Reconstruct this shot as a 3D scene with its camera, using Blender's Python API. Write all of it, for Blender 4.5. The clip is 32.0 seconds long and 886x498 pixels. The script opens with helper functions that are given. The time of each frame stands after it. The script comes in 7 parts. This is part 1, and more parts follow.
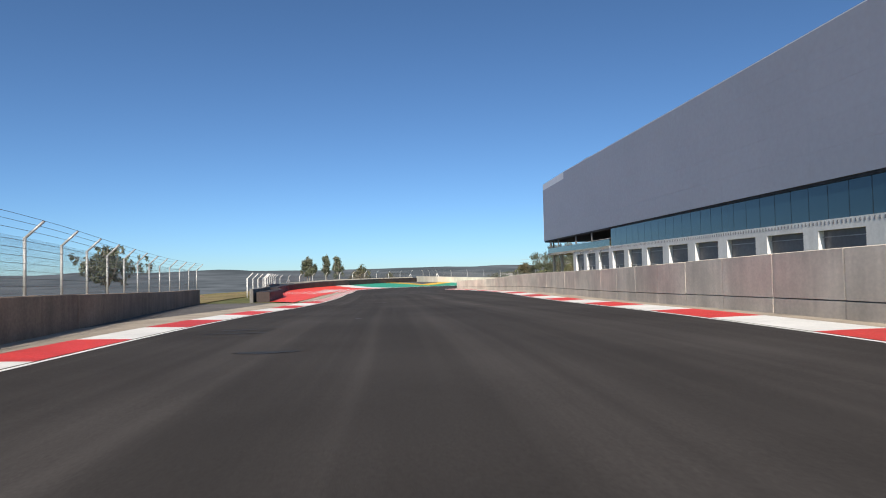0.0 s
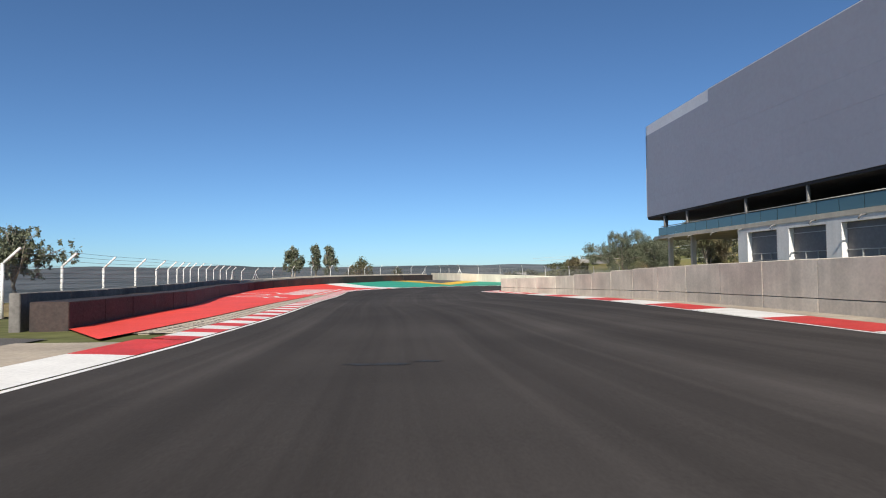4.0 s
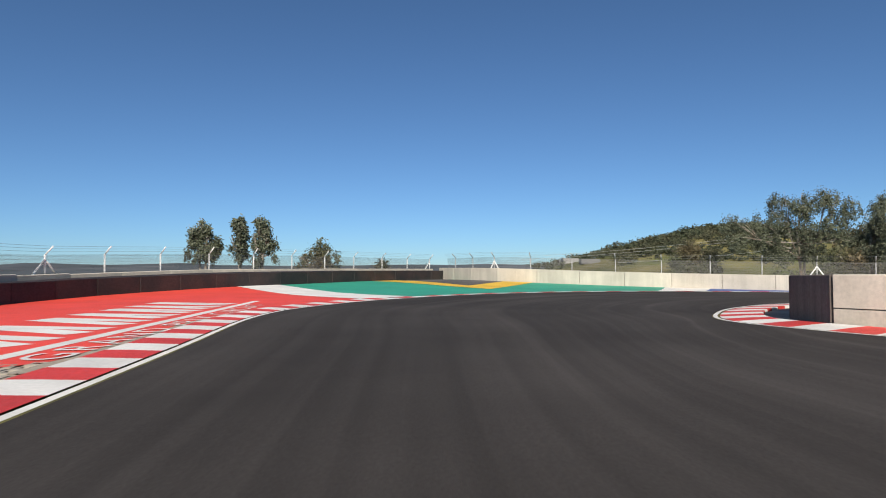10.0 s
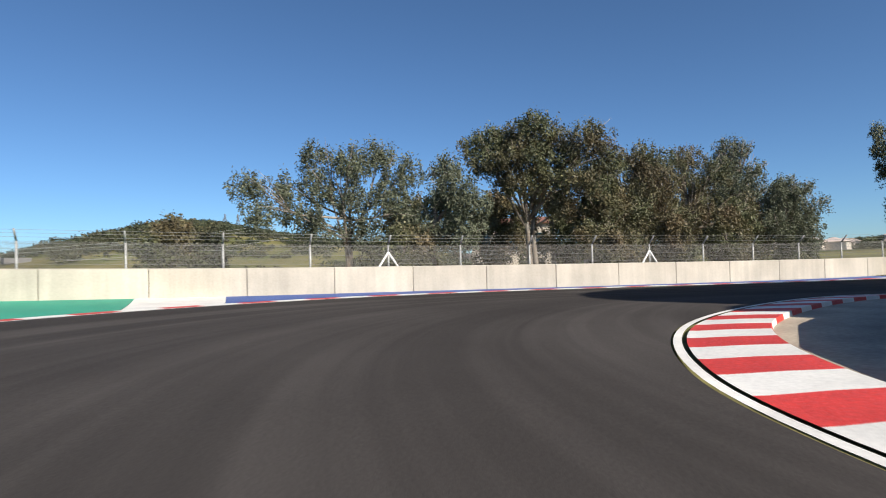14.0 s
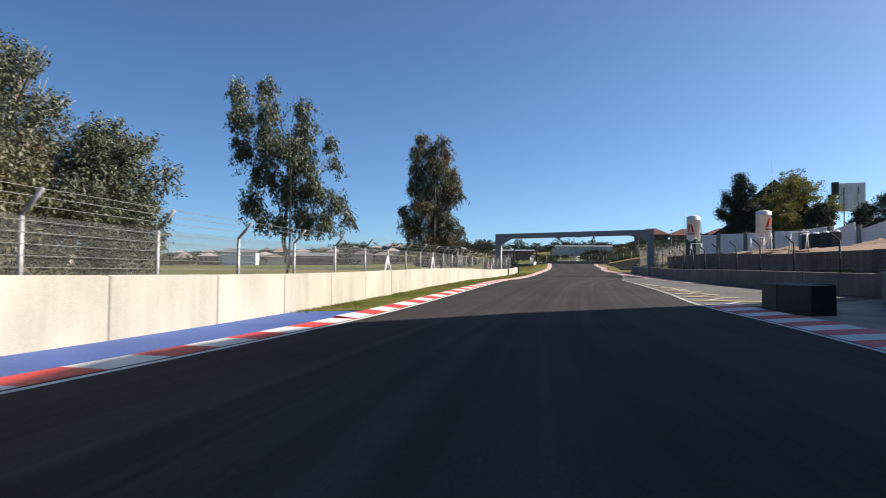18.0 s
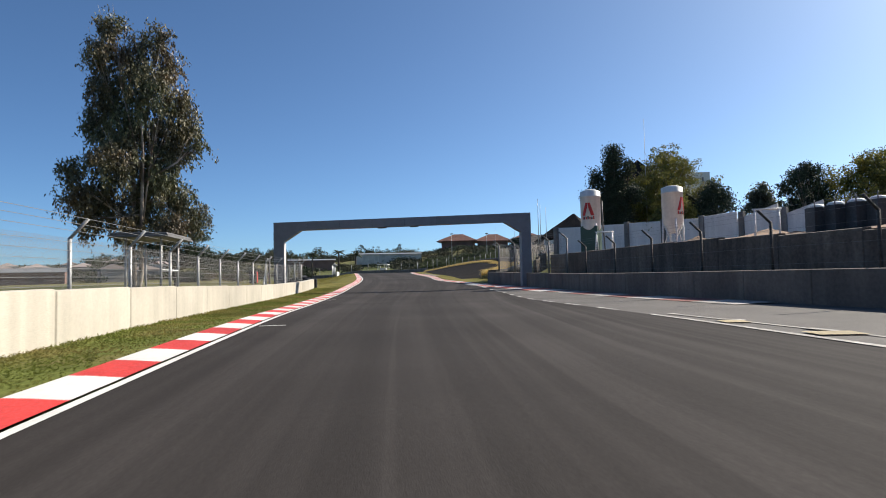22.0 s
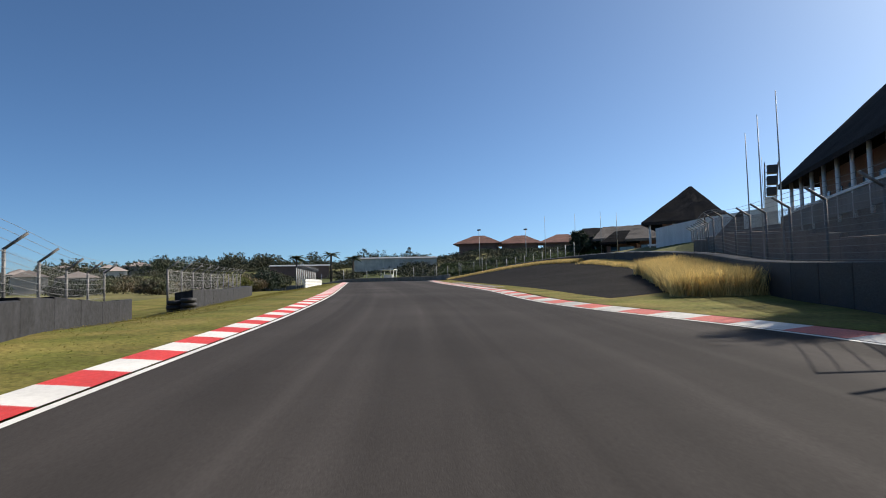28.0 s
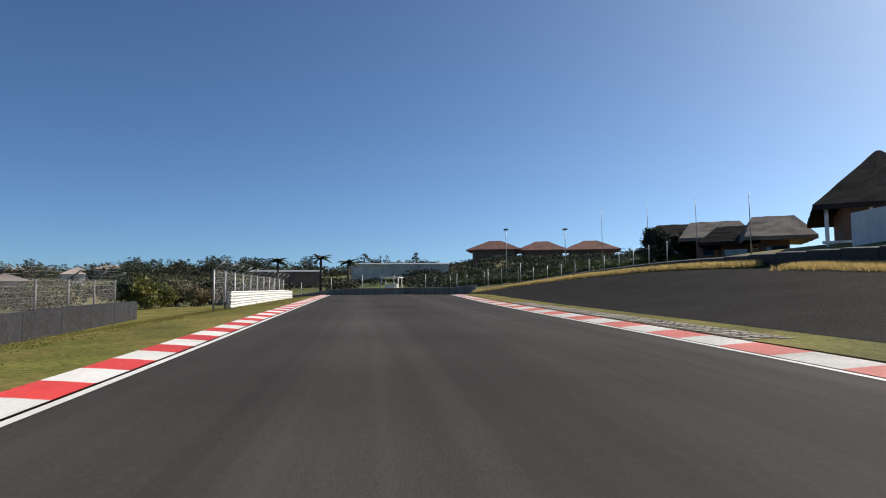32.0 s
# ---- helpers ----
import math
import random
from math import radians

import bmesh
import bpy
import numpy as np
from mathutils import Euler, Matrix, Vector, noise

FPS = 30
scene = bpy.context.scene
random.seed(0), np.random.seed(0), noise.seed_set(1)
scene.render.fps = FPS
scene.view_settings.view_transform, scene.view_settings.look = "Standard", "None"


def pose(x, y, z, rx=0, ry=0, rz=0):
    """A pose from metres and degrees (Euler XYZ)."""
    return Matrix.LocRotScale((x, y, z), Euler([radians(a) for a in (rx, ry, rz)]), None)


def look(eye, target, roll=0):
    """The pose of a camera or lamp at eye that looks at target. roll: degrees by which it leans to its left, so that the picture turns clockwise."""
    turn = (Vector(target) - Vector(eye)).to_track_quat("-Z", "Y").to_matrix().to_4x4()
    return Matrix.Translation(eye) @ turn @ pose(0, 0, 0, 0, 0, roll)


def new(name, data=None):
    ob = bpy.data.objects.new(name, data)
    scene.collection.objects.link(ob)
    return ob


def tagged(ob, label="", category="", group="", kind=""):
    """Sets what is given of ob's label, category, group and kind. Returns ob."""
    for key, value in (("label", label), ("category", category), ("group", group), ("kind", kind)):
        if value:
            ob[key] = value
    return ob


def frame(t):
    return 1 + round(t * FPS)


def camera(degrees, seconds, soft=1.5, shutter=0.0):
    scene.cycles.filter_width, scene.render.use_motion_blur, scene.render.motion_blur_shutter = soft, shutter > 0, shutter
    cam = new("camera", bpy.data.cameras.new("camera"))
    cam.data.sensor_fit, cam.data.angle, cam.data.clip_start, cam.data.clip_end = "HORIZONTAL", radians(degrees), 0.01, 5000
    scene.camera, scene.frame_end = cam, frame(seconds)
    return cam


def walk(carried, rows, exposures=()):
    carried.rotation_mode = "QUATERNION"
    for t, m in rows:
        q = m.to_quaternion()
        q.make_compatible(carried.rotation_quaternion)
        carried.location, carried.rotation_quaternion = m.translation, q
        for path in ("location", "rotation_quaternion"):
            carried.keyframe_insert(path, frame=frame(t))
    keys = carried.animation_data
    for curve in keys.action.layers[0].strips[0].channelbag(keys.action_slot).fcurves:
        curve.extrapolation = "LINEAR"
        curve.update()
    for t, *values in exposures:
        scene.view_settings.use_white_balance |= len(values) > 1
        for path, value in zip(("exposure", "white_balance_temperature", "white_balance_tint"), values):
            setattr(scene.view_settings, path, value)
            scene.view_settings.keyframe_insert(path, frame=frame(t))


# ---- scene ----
cam = camera(70.63, 32.0, soft=1.0, shutter=0.2)
PATH = [
    (0, (-0.000, -0.000, -0.000), (-0.000, 1.999, 0.069), -1.29),
    (0.5, (-0.412, 3.443, -0.035), (-0.417, 5.442, 0.028), -1.14),
    (1, (-0.783, 7.062, -0.054), (-0.793, 9.061, 0.010), -1.01),
    (1.5, (-1.166, 10.523, -0.097), (-1.179, 12.522, -0.026), -1.13),
    (2, (-1.552, 14.150, -0.158), (-1.569, 16.149, -0.090), -1.13),
    (2.5, (-1.916, 17.553, -0.200), (-1.934, 19.552, -0.135), -1.24),
    (4.5, (-2.963, 31.897, -0.616), (-2.986, 33.896, -0.550), -0.43),
    (5, (-3.305, 35.675, -0.703), (-3.330, 37.674, -0.636), -0.38),
    (5.5, (-3.637, 38.953, -0.751), (-3.667, 40.952, -0.686), -0.34),
    (6, (-4.050, 42.353, -0.757), (-4.084, 44.351, -0.694), -0.18),
    (6.5, (-4.406, 45.547, -0.760), (-4.444, 47.545, -0.700), -0.32),
    (7, (-4.850, 48.824, -0.771), (-4.902, 50.823, -0.714), -0.26),
    (7.5, (-5.502, 52.178, -0.839), (-5.570, 54.176, -0.786), -0.14),
    (8, (-5.883, 55.393, -0.917), (-5.975, 57.391, -0.867), -0.35),
    (8.5, (-6.451, 58.588, -0.955), (-6.563, 60.585, -0.904), -0.54),
    (9, (-6.912, 61.889, -1.022), (-7.014, 63.885, -0.967), -0.47),
    (9.5, (-7.270, 64.952, -1.099), (-7.324, 66.950, -1.032), -0.45),
    (10, (-7.485, 68.104, -1.187), (-7.408, 70.102, -1.122), -0.20),
    (10.5, (-7.569, 71.109, -1.249), (-7.316, 73.092, -1.181), -0.05),
    (11, (-7.509, 74.148, -1.275), (-7.041, 76.091, -1.212), -0.21),
    (11.5, (-6.925, 77.180, -1.271), (-6.258, 79.065, -1.217), -0.25),
    (12, (-5.945, 80.350, -1.320), (-5.074, 82.150, -1.275), -0.42),
    (12.5, (-4.681, 83.132, -1.362), (-3.630, 84.833, -1.326), -0.56),
    (13, (-3.220, 85.949, -1.390), (-1.985, 87.522, -1.347), -1.18),
    (13.5, (-1.389, 88.191, -1.424), (-0.007, 89.636, -1.378), -1.53),
    (15.5, (8.466, 95.505, -1.519), (10.352, 96.171, -1.511), 0.29),
    (16, (11.494, 96.489, -1.511), (13.455, 96.881, -1.482), 0.53),
    (16.5, (14.571, 97.108, -1.560), (16.567, 97.241, -1.521), 0.18),
    (17, (18.053, 97.259, -1.618), (20.047, 97.108, -1.574), 0.36),
    (17.5, (21.729, 96.995, -1.678), (23.688, 96.592, -1.623), 0.64),
    (18, (25.504, 96.270, -1.755), (27.399, 95.635, -1.691), 0.60),
    (18.5, (28.917, 95.312, -1.814), (30.741, 94.495, -1.744), 0.47),
    (19, (32.553, 93.916, -1.842), (34.308, 92.960, -1.765), 0.22),
    (19.5, (35.796, 92.375, -1.903), (37.495, 91.322, -1.817), 0.19),
    (20, (39.437, 90.527, -1.914), (41.087, 89.401, -1.829), -0.25),
    (20.5, (42.879, 88.658, -1.839), (44.516, 87.512, -1.751), -0.82),
    (21, (46.360, 86.745, -1.757), (47.990, 85.589, -1.665), -0.92),
    (21.5, (49.741, 84.850, -1.696), (51.355, 83.674, -1.595), -1.08),
    (22, (53.184, 82.862, -1.669), (54.785, 81.667, -1.572), -1.23),
    (22.5, (56.423, 80.888, -1.605), (58.015, 79.682, -1.509), -1.33),
    (23, (59.866, 78.723, -1.543), (61.457, 77.515, -1.446), -1.32),
    (23.5, (63.215, 76.709, -1.498), (64.804, 75.498, -1.400), -1.47),
    (24, (66.547, 74.678, -1.462), (68.134, 73.464, -1.364), -1.79),
    (24.5, (69.474, 72.865, -1.468), (71.063, 71.655, -1.367), -1.78),
    (25, (72.653, 70.802, -1.491), (74.249, 69.600, -1.389), -1.61),
    (25.5, (75.869, 68.789, -1.497), (77.469, 67.594, -1.392), -1.28),
    (27.5, (88.219, 61.206, -1.346), (89.829, 60.028, -1.217), -1.62),
    (28, (90.854, 59.432, -1.196), (92.468, 58.258, -1.070), -1.31),
    (28.5, (93.874, 57.645, -1.112), (95.488, 56.470, -0.985), -1.39),
    (29, (97.208, 55.695, -1.041), (98.819, 54.516, -0.911), -1.40),
    (29.5, (100.124, 53.861, -0.987), (101.736, 52.686, -0.847), -1.57),
    (30, (103.196, 51.932, -0.874), (104.811, 50.761, -0.730), -1.42),
    (30.5, (106.173, 50.129, -0.745), (107.790, 48.960, -0.599), -1.39),
    (31, (109.233, 48.272, -0.633), (110.851, 47.106, -0.492), -1.20),
    (31.5, (112.060, 46.572, -0.553), (113.679, 45.408, -0.404), -0.84),
    (32, (114.959, 44.850, -0.418), (116.579, 43.687, -0.262), -0.38),
]
walk(cam, [(t, look(eye, target, roll)) for t, eye, target, roll in PATH], exposures=[(0, 0.44), (5, 0.34), (9, 0.2), (12, 0.24), (16, 0.72), (20, 0.64), (28, 0.47), (32, 0.32)])


# ---- light ----
SUN_AZ, SUN_EL = 185.0, 35.0
world = bpy.data.worlds.new("sky")
scene.world = world
world.use_nodes = True
wn = world.node_tree
sky = wn.nodes.new("ShaderNodeTexSky")
sky.sky_type = "NISHITA"
sky.sun_disc = False
sky.sun_elevation = radians(SUN_EL)
sky.sun_rotation = radians(SUN_AZ)
sky.altitude = 2400
sky.air_density, sky.dust_density, sky.ozone_density = 0.95, 0.35, 6.5
# winter dust: a second, hazier sky laid over the clear one
dusty = wn.nodes.new("ShaderNodeTexSky")
dusty.sky_type = "NISHITA"
dusty.sun_disc = False
dusty.sun_elevation, dusty.sun_rotation = radians(SUN_EL), radians(SUN_AZ)
dusty.altitude = 1400
dusty.air_density, dusty.dust_density, dusty.ozone_density = 0.35, 8.0, 0.0
veil = wn.nodes.new("ShaderNodeVectorMath")
veil.operation = "SCALE"
veil.inputs["Scale"].default_value = 0.48
both = wn.nodes.new("ShaderNodeVectorMath")
both.operation = "ADD"
wn.links.new(dusty.outputs[0], veil.inputs[0])
wn.links.new(sky.outputs[0], both.inputs[0])
wn.links.new(veil.outputs[0], both.inputs[1])
clear = wn.nodes.new("ShaderNodeVectorMath")
clear.operation = "MULTIPLY"
clear.inputs[1].default_value = (0.82, 0.99, 1.03)
wn.links.new(both.outputs[0], clear.inputs[0])
wn.links.new(clear.outputs[0], wn.nodes["Background"].inputs[0])
wn.nodes["Background"].inputs[1].default_value = 0.064
sun = new("sun", bpy.data.lights.new("sun", "SUN"))
sun.data.energy, sun.data.angle, sun.data.color = 5.0, radians(0.53), (1.0, 0.92, 0.8)
sa, se = radians(SUN_AZ), radians(SUN_EL)
SUN_DIR = Vector((math.sin(sa) * math.cos(se), math.cos(sa) * math.cos(se), math.sin(se)))
sun.matrix_world = look(SUN_DIR * 100, (0, 0, 0))

# ---- materials ----
MATS = {}


def mat(name, base, rough=0.7, metal=0.0, grain=0.25, scale=8.0, stain=0.25, stain_scale=0.35, bump=0.2, bump_scale=60.0,
        second=None, mix_scale=1.0, mix=0.5, vary=0.0, island=0.0, streak=0.0, spec=0.5, trans=0.0):
    """A procedural surface: base colour with fine grain, broad stains, an optional second colour, and bump."""
    m = bpy.data.materials.new(name)
    m.use_nodes = True
    t = m.node_tree
    n, ln = t.nodes, t.links
    b = n["Principled BSDF"]
    b.inputs["Roughness"].default_value = rough
    b.inputs["Metallic"].default_value = metal
    b.inputs["Specular IOR Level"].default_value = spec
    tc = n.new("ShaderNodeNewGeometry")

    def tex(sc, det=4.0, stretch=None):
        x = n.new("ShaderNodeTexNoise")
        x.inputs["Scale"].default_value = sc
        x.inputs["Detail"].default_value = det
        if stretch:
            mp = n.new("ShaderNodeMapping")
            mp.inputs["Scale"].default_value = stretch
            ln.new(tc.outputs["Position"], mp.inputs["Vector"])
            ln.new(mp.outputs[0], x.inputs["Vector"])
        else:
            ln.new(tc.outputs["Position"], x.inputs["Vector"])
        return x.outputs[0]

    def ramp(src, lo, hi, a, c):
        r = n.new("ShaderNodeMapRange")
        r.inputs[1].default_value, r.inputs[2].default_value = lo, hi
        r.inputs[3].default_value, r.inputs[4].default_value = a, c
        ln.new(src, r.inputs[0])
        return r.outputs[0]

    def times(col, fac):
        x = n.new("ShaderNodeVectorMath")
        x.operation = "SCALE"
        ln.new(col, x.inputs[0])
        ln.new(fac, x.inputs["Scale"])
        return x.outputs[0]

    if second:
        x = n.new("ShaderNodeMix")
        x.data_type = "RGBA"
        x.inputs[6].default_value, x.inputs[7].default_value = (*base, 1), (*second, 1)
        ln.new(ramp(tex(mix_scale, 5), 0.5 - 0.25 * mix, 0.75 - 0.25 * mix, 0, 1), x.inputs[0])
        col = x.outputs[2]
    else:
        x = n.new("ShaderNodeRGB")
        x.outputs[0].default_value = (*base, 1)
        col = x.outputs[0]
    if grain:
        col = times(col, ramp(tex(scale), 0.3, 0.7, 1 - grain, 1 + grain))
    if stain:
        col = times(col, ramp(tex(stain_scale, 6), 0.32, 0.68, 1 - stain, 1 + stain * 0.6))
    if streak:
        col = times(col, ramp(tex(1.0, 4, (3.0, 3.0, 0.25)), 0.4, 0.7, 1 - streak, 1 + streak * 0.3))
    if vary:
        oi = n.new("ShaderNodeObjectInfo")
        col = times(col, ramp(oi.outputs["Random"], 0, 1, 1 - vary, 1 + vary))
    if island:
        col = times(col, ramp(tc.outputs["Random Per Island"], 0, 1, 1 - island, 1 + island))
    ln.new(col, b.inputs["Base Color"])
    ln.new(ramp(tex(scale * 1.7), 0.3, 0.7, max(rough - 0.1, 0.02), min(rough + 0.12, 1)), b.inputs["Roughness"])
    if bump:
        bp = n.new("ShaderNodeBump")
        bp.inputs["Strength"].default_value = bump
        bp.inputs["Distance"].default_value = 0.02
        ln.new(tex(bump_scale, 3), bp.inputs["Height"])
        ln.new(bp.outputs[0], b.inputs["Normal"])
    if trans:
        tl = n.new("ShaderNodeBsdfTranslucent")
        ln.new(col, tl.inputs[0])
        ms = n.new("ShaderNodeMixShader")
        ms.inputs[0].default_value = trans
        ln.new(b.outputs[0], ms.inputs[1])
        ln.new(tl.outputs[0], ms.inputs[2])
        ln.new(ms.outputs[0], n["Material Output"].inputs[0])
    MATS[name] = m
    return m


def see_through(name, col, keep, cell, rough=0.5, metal=0.6):
    """A woven wire net: thin diagonal strands with gaps between them."""
    m = bpy.data.materials.new(name)
    m.use_nodes = True
    t = m.node_tree
    n, ln = t.nodes, t.links
    b = n["Principled BSDF"]
    b.inputs["Base Color"].default_value = (*col, 1)
    b.inputs["Roughness"].default_value, b.inputs["Metallic"].default_value = rough, metal
    uv = n.new("ShaderNodeUVMap")
    out = None
    for sgn in (1, -1):
        dt = n.new("ShaderNodeVectorMath")
        dt.operation = "DOT_PRODUCT"
        dt.inputs[1].default_value = (1 / cell, sgn / cell, 0)
        ln.new(uv.outputs[0], dt.inputs[0])
        fr = n.new("ShaderNodeMath")
        fr.operation = "FRACT"
        ln.new(dt.outputs["Value"], fr.inputs[0])
        lt = n.new("ShaderNodeMath")
        lt.operation = "LESS_THAN"
        lt.inputs[1].default_value = keep
        ln.new(fr.outputs[0], lt.inputs[0])
        if out is None:
            out = lt.outputs[0]
        else:
            mx = n.new("ShaderNodeMath")
            mx.operation = "MAXIMUM"
            ln.new(out, mx.inputs[0])
            ln.new(lt.outputs[0], mx.inputs[1])
            out = mx.outputs[0]
    ln.new(out, b.inputs["Alpha"])
    MATS[name] = m
    return m


ASPHALT = mat("asphalt", (0.056, 0.050, 0.047), 0.92, grain=0.14, scale=35, stain=0.2, stain_scale=0.22, bump=0.2, bump_scale=90, spec=0.08)
ASPHALT_OLD = mat("asphalt_worn", (0.108, 0.098, 0.09), 0.85, grain=0.3, scale=25, stain=0.3, stain_scale=0.3, bump=0.5, bump_scale=80)
GREY_BELT = mat("grey_conveyor_belt", (0.019, 0.019, 0.023), 0.85, grain=0.35, scale=5, stain=0.5, stain_scale=1.6, streak=0.25, bump=0.2, bump_scale=20, vary=0.15)
CONCRETE_BROWN = mat("concrete_brown", (0.28, 0.215, 0.165), 0.9, grain=0.15, scale=12, stain=0.25, stain_scale=0.8, streak=0.15, bump=0.35, bump_scale=40, vary=0.08)
RUBBER_LINE = mat("tyre_mark", (0.018, 0.017, 0.017), 0.7, grain=0.3, scale=20, stain=0.2, bump=0.3)
CONCRETE = mat("concrete", (0.51, 0.465, 0.39), 0.85, grain=0.05, scale=14, stain=0.14, stain_scale=0.6, streak=0.12, bump=0.25, bump_scale=45, vary=0.06)
CONCRETE_WARM = mat("concrete_warm", (0.65, 0.57, 0.475), 0.88, grain=0.08, scale=12, stain=0.22, stain_scale=0.6, streak=0.1, bump=0.25, bump_scale=40, vary=0.035)
CONCRETE_DARK = mat("concrete_dark", (0.2, 0.19, 0.18), 0.9, grain=0.2, scale=12, stain=0.3, stain_scale=0.7, streak=0.25, bump=0.4, bump_scale=40, vary=0.12)
# shade on the apex face is put into this brown; stains vary it
CONCRETE_APEX = mat("shade_brown_concrete", (0.17, 0.135, 0.115), 0.9, grain=0.15, scale=12, stain=0.25, stain_scale=0.7, streak=0.25, bump=0.35, bump_scale=40, vary=0.06)
DUST = mat("dusty_concrete", (0.38, 0.32, 0.25), 0.9, grain=0.15, scale=12, stain=0.25, stain_scale=0.7, bump=0.3)
RED = mat("red_paint", (0.76, 0.066, 0.04), 0.62, grain=0.1, scale=20, stain=0.12, stain_scale=0.5, bump=0.25, bump_scale=70)
RED_K = mat("red_kerb_paint", (0.60, 0.045, 0.035), 0.6, grain=0.15, scale=18, stain=0.15, stain_scale=1.2, bump=0.3, vary=0.1)
RED_OLD = mat("faded_red_paint", (0.55, 0.13, 0.1), 0.75, grain=0.2, scale=18, stain=0.2, stain_scale=1.0, bump=0.3, vary=0.1)
WHITE = mat("white_paint", (0.72, 0.70, 0.66), 0.65, grain=0.08, scale=18, stain=0.12, stain_scale=1.0, bump=0.25, vary=0.05)
GREEN = mat("green_paint", (0.03, 0.30, 0.20), 0.65, grain=0.1, scale=20, stain=0.12, stain_scale=0.5, bump=0.25, bump_scale=70)
# worn lane marks; on the pit exit kerb its greyness stands for shade
PALE_WORN_SHADE = mat("worn_shaded_off_white_paint", (0.40, 0.375, 0.345), 0.85, grain=0.3, scale=8, stain=0.4, stain_scale=1.0, bump=0.3, vary=0.15)
WHITE_OLD = mat("dusty_white_paint", (0.56, 0.54, 0.5), 0.75, grain=0.15, scale=14, stain=0.25, stain_scale=1.0, bump=0.3, vary=0.08)
YELLOW = mat("yellow_paint", (0.68, 0.42, 0.04), 0.65, grain=0.1, scale=20, stain=0.15, stain_scale=0.7, bump=0.25)
BLUE = mat("blue_paint", (0.048, 0.098, 0.31), 0.65, grain=0.1, scale=20, stain=0.15, stain_scale=0.7, bump=0.25)
YELLOW_OLD = mat("faded_yellow_paint", (0.40, 0.32, 0.18), 0.8, grain=0.25, scale=14, stain=0.3, stain_scale=1.2, bump=0.3)
GRASS = mat("grass_ground", (0.138, 0.138, 0.032), 0.95, grain=0.35, scale=9, stain=0.3, stain_scale=0.5, bump=0.8, bump_scale=25, second=(0.21, 0.17, 0.052), mix_scale=0.6, mix=0.45, spec=0.1)
STRAW = mat("dry_straw_ground", (0.25, 0.19, 0.10), 0.95, grain=0.35, scale=6, stain=0.3, stain_scale=0.3, bump=0.7, bump_scale=20, second=(0.17, 0.15, 0.06), mix_scale=0.15, mix=0.4, spec=0.1)
GRASS_G = mat("green_verge_grass", (0.125, 0.145, 0.034), 0.95, grain=0.35, scale=9, stain=0.3, stain_scale=0.5, bump=0.8, bump_scale=25, second=(0.19, 0.165, 0.06), mix_scale=0.6, mix=0.3, spec=0.1)
BLADE_G = mat("green_grass_blades", (0.155, 0.18, 0.042), 0.9, grain=0.2, scale=3, stain=0.25, stain_scale=0.3, bump=0, island=0.2, trans=0.35, second=(0.24, 0.2, 0.075), mix_scale=0.7, mix=0.4, spec=0.1)
VELD = mat("dry_veld", (0.10, 0.115, 0.045), 0.95, grain=0.3, scale=1.5, stain=0.3, stain_scale=0.03, bump=0.6, bump_scale=4, second=(0.22, 0.19, 0.08), mix_scale=0.02, mix=0.5, spec=0.1)
BLADE = mat("grass_blades", (0.18, 0.18, 0.042), 0.9, grain=0.2, scale=3, stain=0.3, stain_scale=0.3, bump=0, island=0.2, trans=0.35, second=(0.25, 0.2, 0.065), mix_scale=0.7, mix=0.45, spec=0.1)
DRY = mat("dry_tall_grass", (0.62, 0.47, 0.19), 0.9, grain=0.2, scale=3, stain=0.15, bump=0, island=0.3, trans=0.35)
GRAVEL = mat("dark_gravel", (0.024, 0.022, 0.021), 0.95, grain=0.5, scale=14, stain=0.2, stain_scale=0.4, bump=1.0, bump_scale=18, spec=0.03)
STEEL = mat("galvanised_steel", (0.40, 0.40, 0.39), 0.5, metal=0.35, grain=0.12, scale=12, stain=0.15, stain_scale=1.5, bump=0.05)
STEEL_W = mat("white_steel", (0.72, 0.72, 0.70), 0.5, metal=0.0, grain=0.08, scale=12, stain=0.12, stain_scale=1.5, bump=0.05)
STEEL_D = mat("weathered_steel", (0.17, 0.165, 0.16), 0.6, metal=0.3, grain=0.2, scale=12, stain=0.2, stain_scale=1.5, bump=0.1)
WIRE = mat("fence_wire", (0.23, 0.23, 0.225), 0.5, metal=0.4, grain=0.1, stain=0.1, bump=0)
NET = see_through("chain_link", (0.22, 0.22, 0.21), 0.08, 0.075)
NET_DENSE = see_through("dense_wire_mesh", (0.22, 0.21, 0.20), 0.13, 0.06)
NET_BANK = see_through("rusty_bank_mesh", (0.20, 0.18, 0.165), 0.3, 0.06, 0.8, 0.1)
NET_FAR = see_through("catch_net", (0.30, 0.29, 0.275), 0.075, 0.12, 0.7, 0.2)
RUBBER = mat("black_rubber", (0.018, 0.018, 0.019), 0.65, grain=0.3, scale=15, stain=0.3, stain_scale=0.8, bump=0.3, bump_scale=30, vary=0.2)
BELT = mat("conveyor_belt", (0.022, 0.02, 0.02), 0.7, grain=0.3, scale=10, stain=0.35, stain_scale=0.8, bump=0.3, bump_scale=20, second=(0.032, 0.02, 0.018), mix_scale=0.8, mix=0.6)
CLAD = mat("blue_grey_cladding", (0.325, 0.34, 0.405), 0.55, metal=0.15, grain=0.02, scale=3, stain=0.04, stain_scale=0.15, bump=0.0, spec=0.4, vary=0.012)
CLAD_L = mat("pale_parapet_cladding", (0.68, 0.69, 0.72), 0.5, metal=0.2, grain=0.05, stain=0.08, bump=0.05)
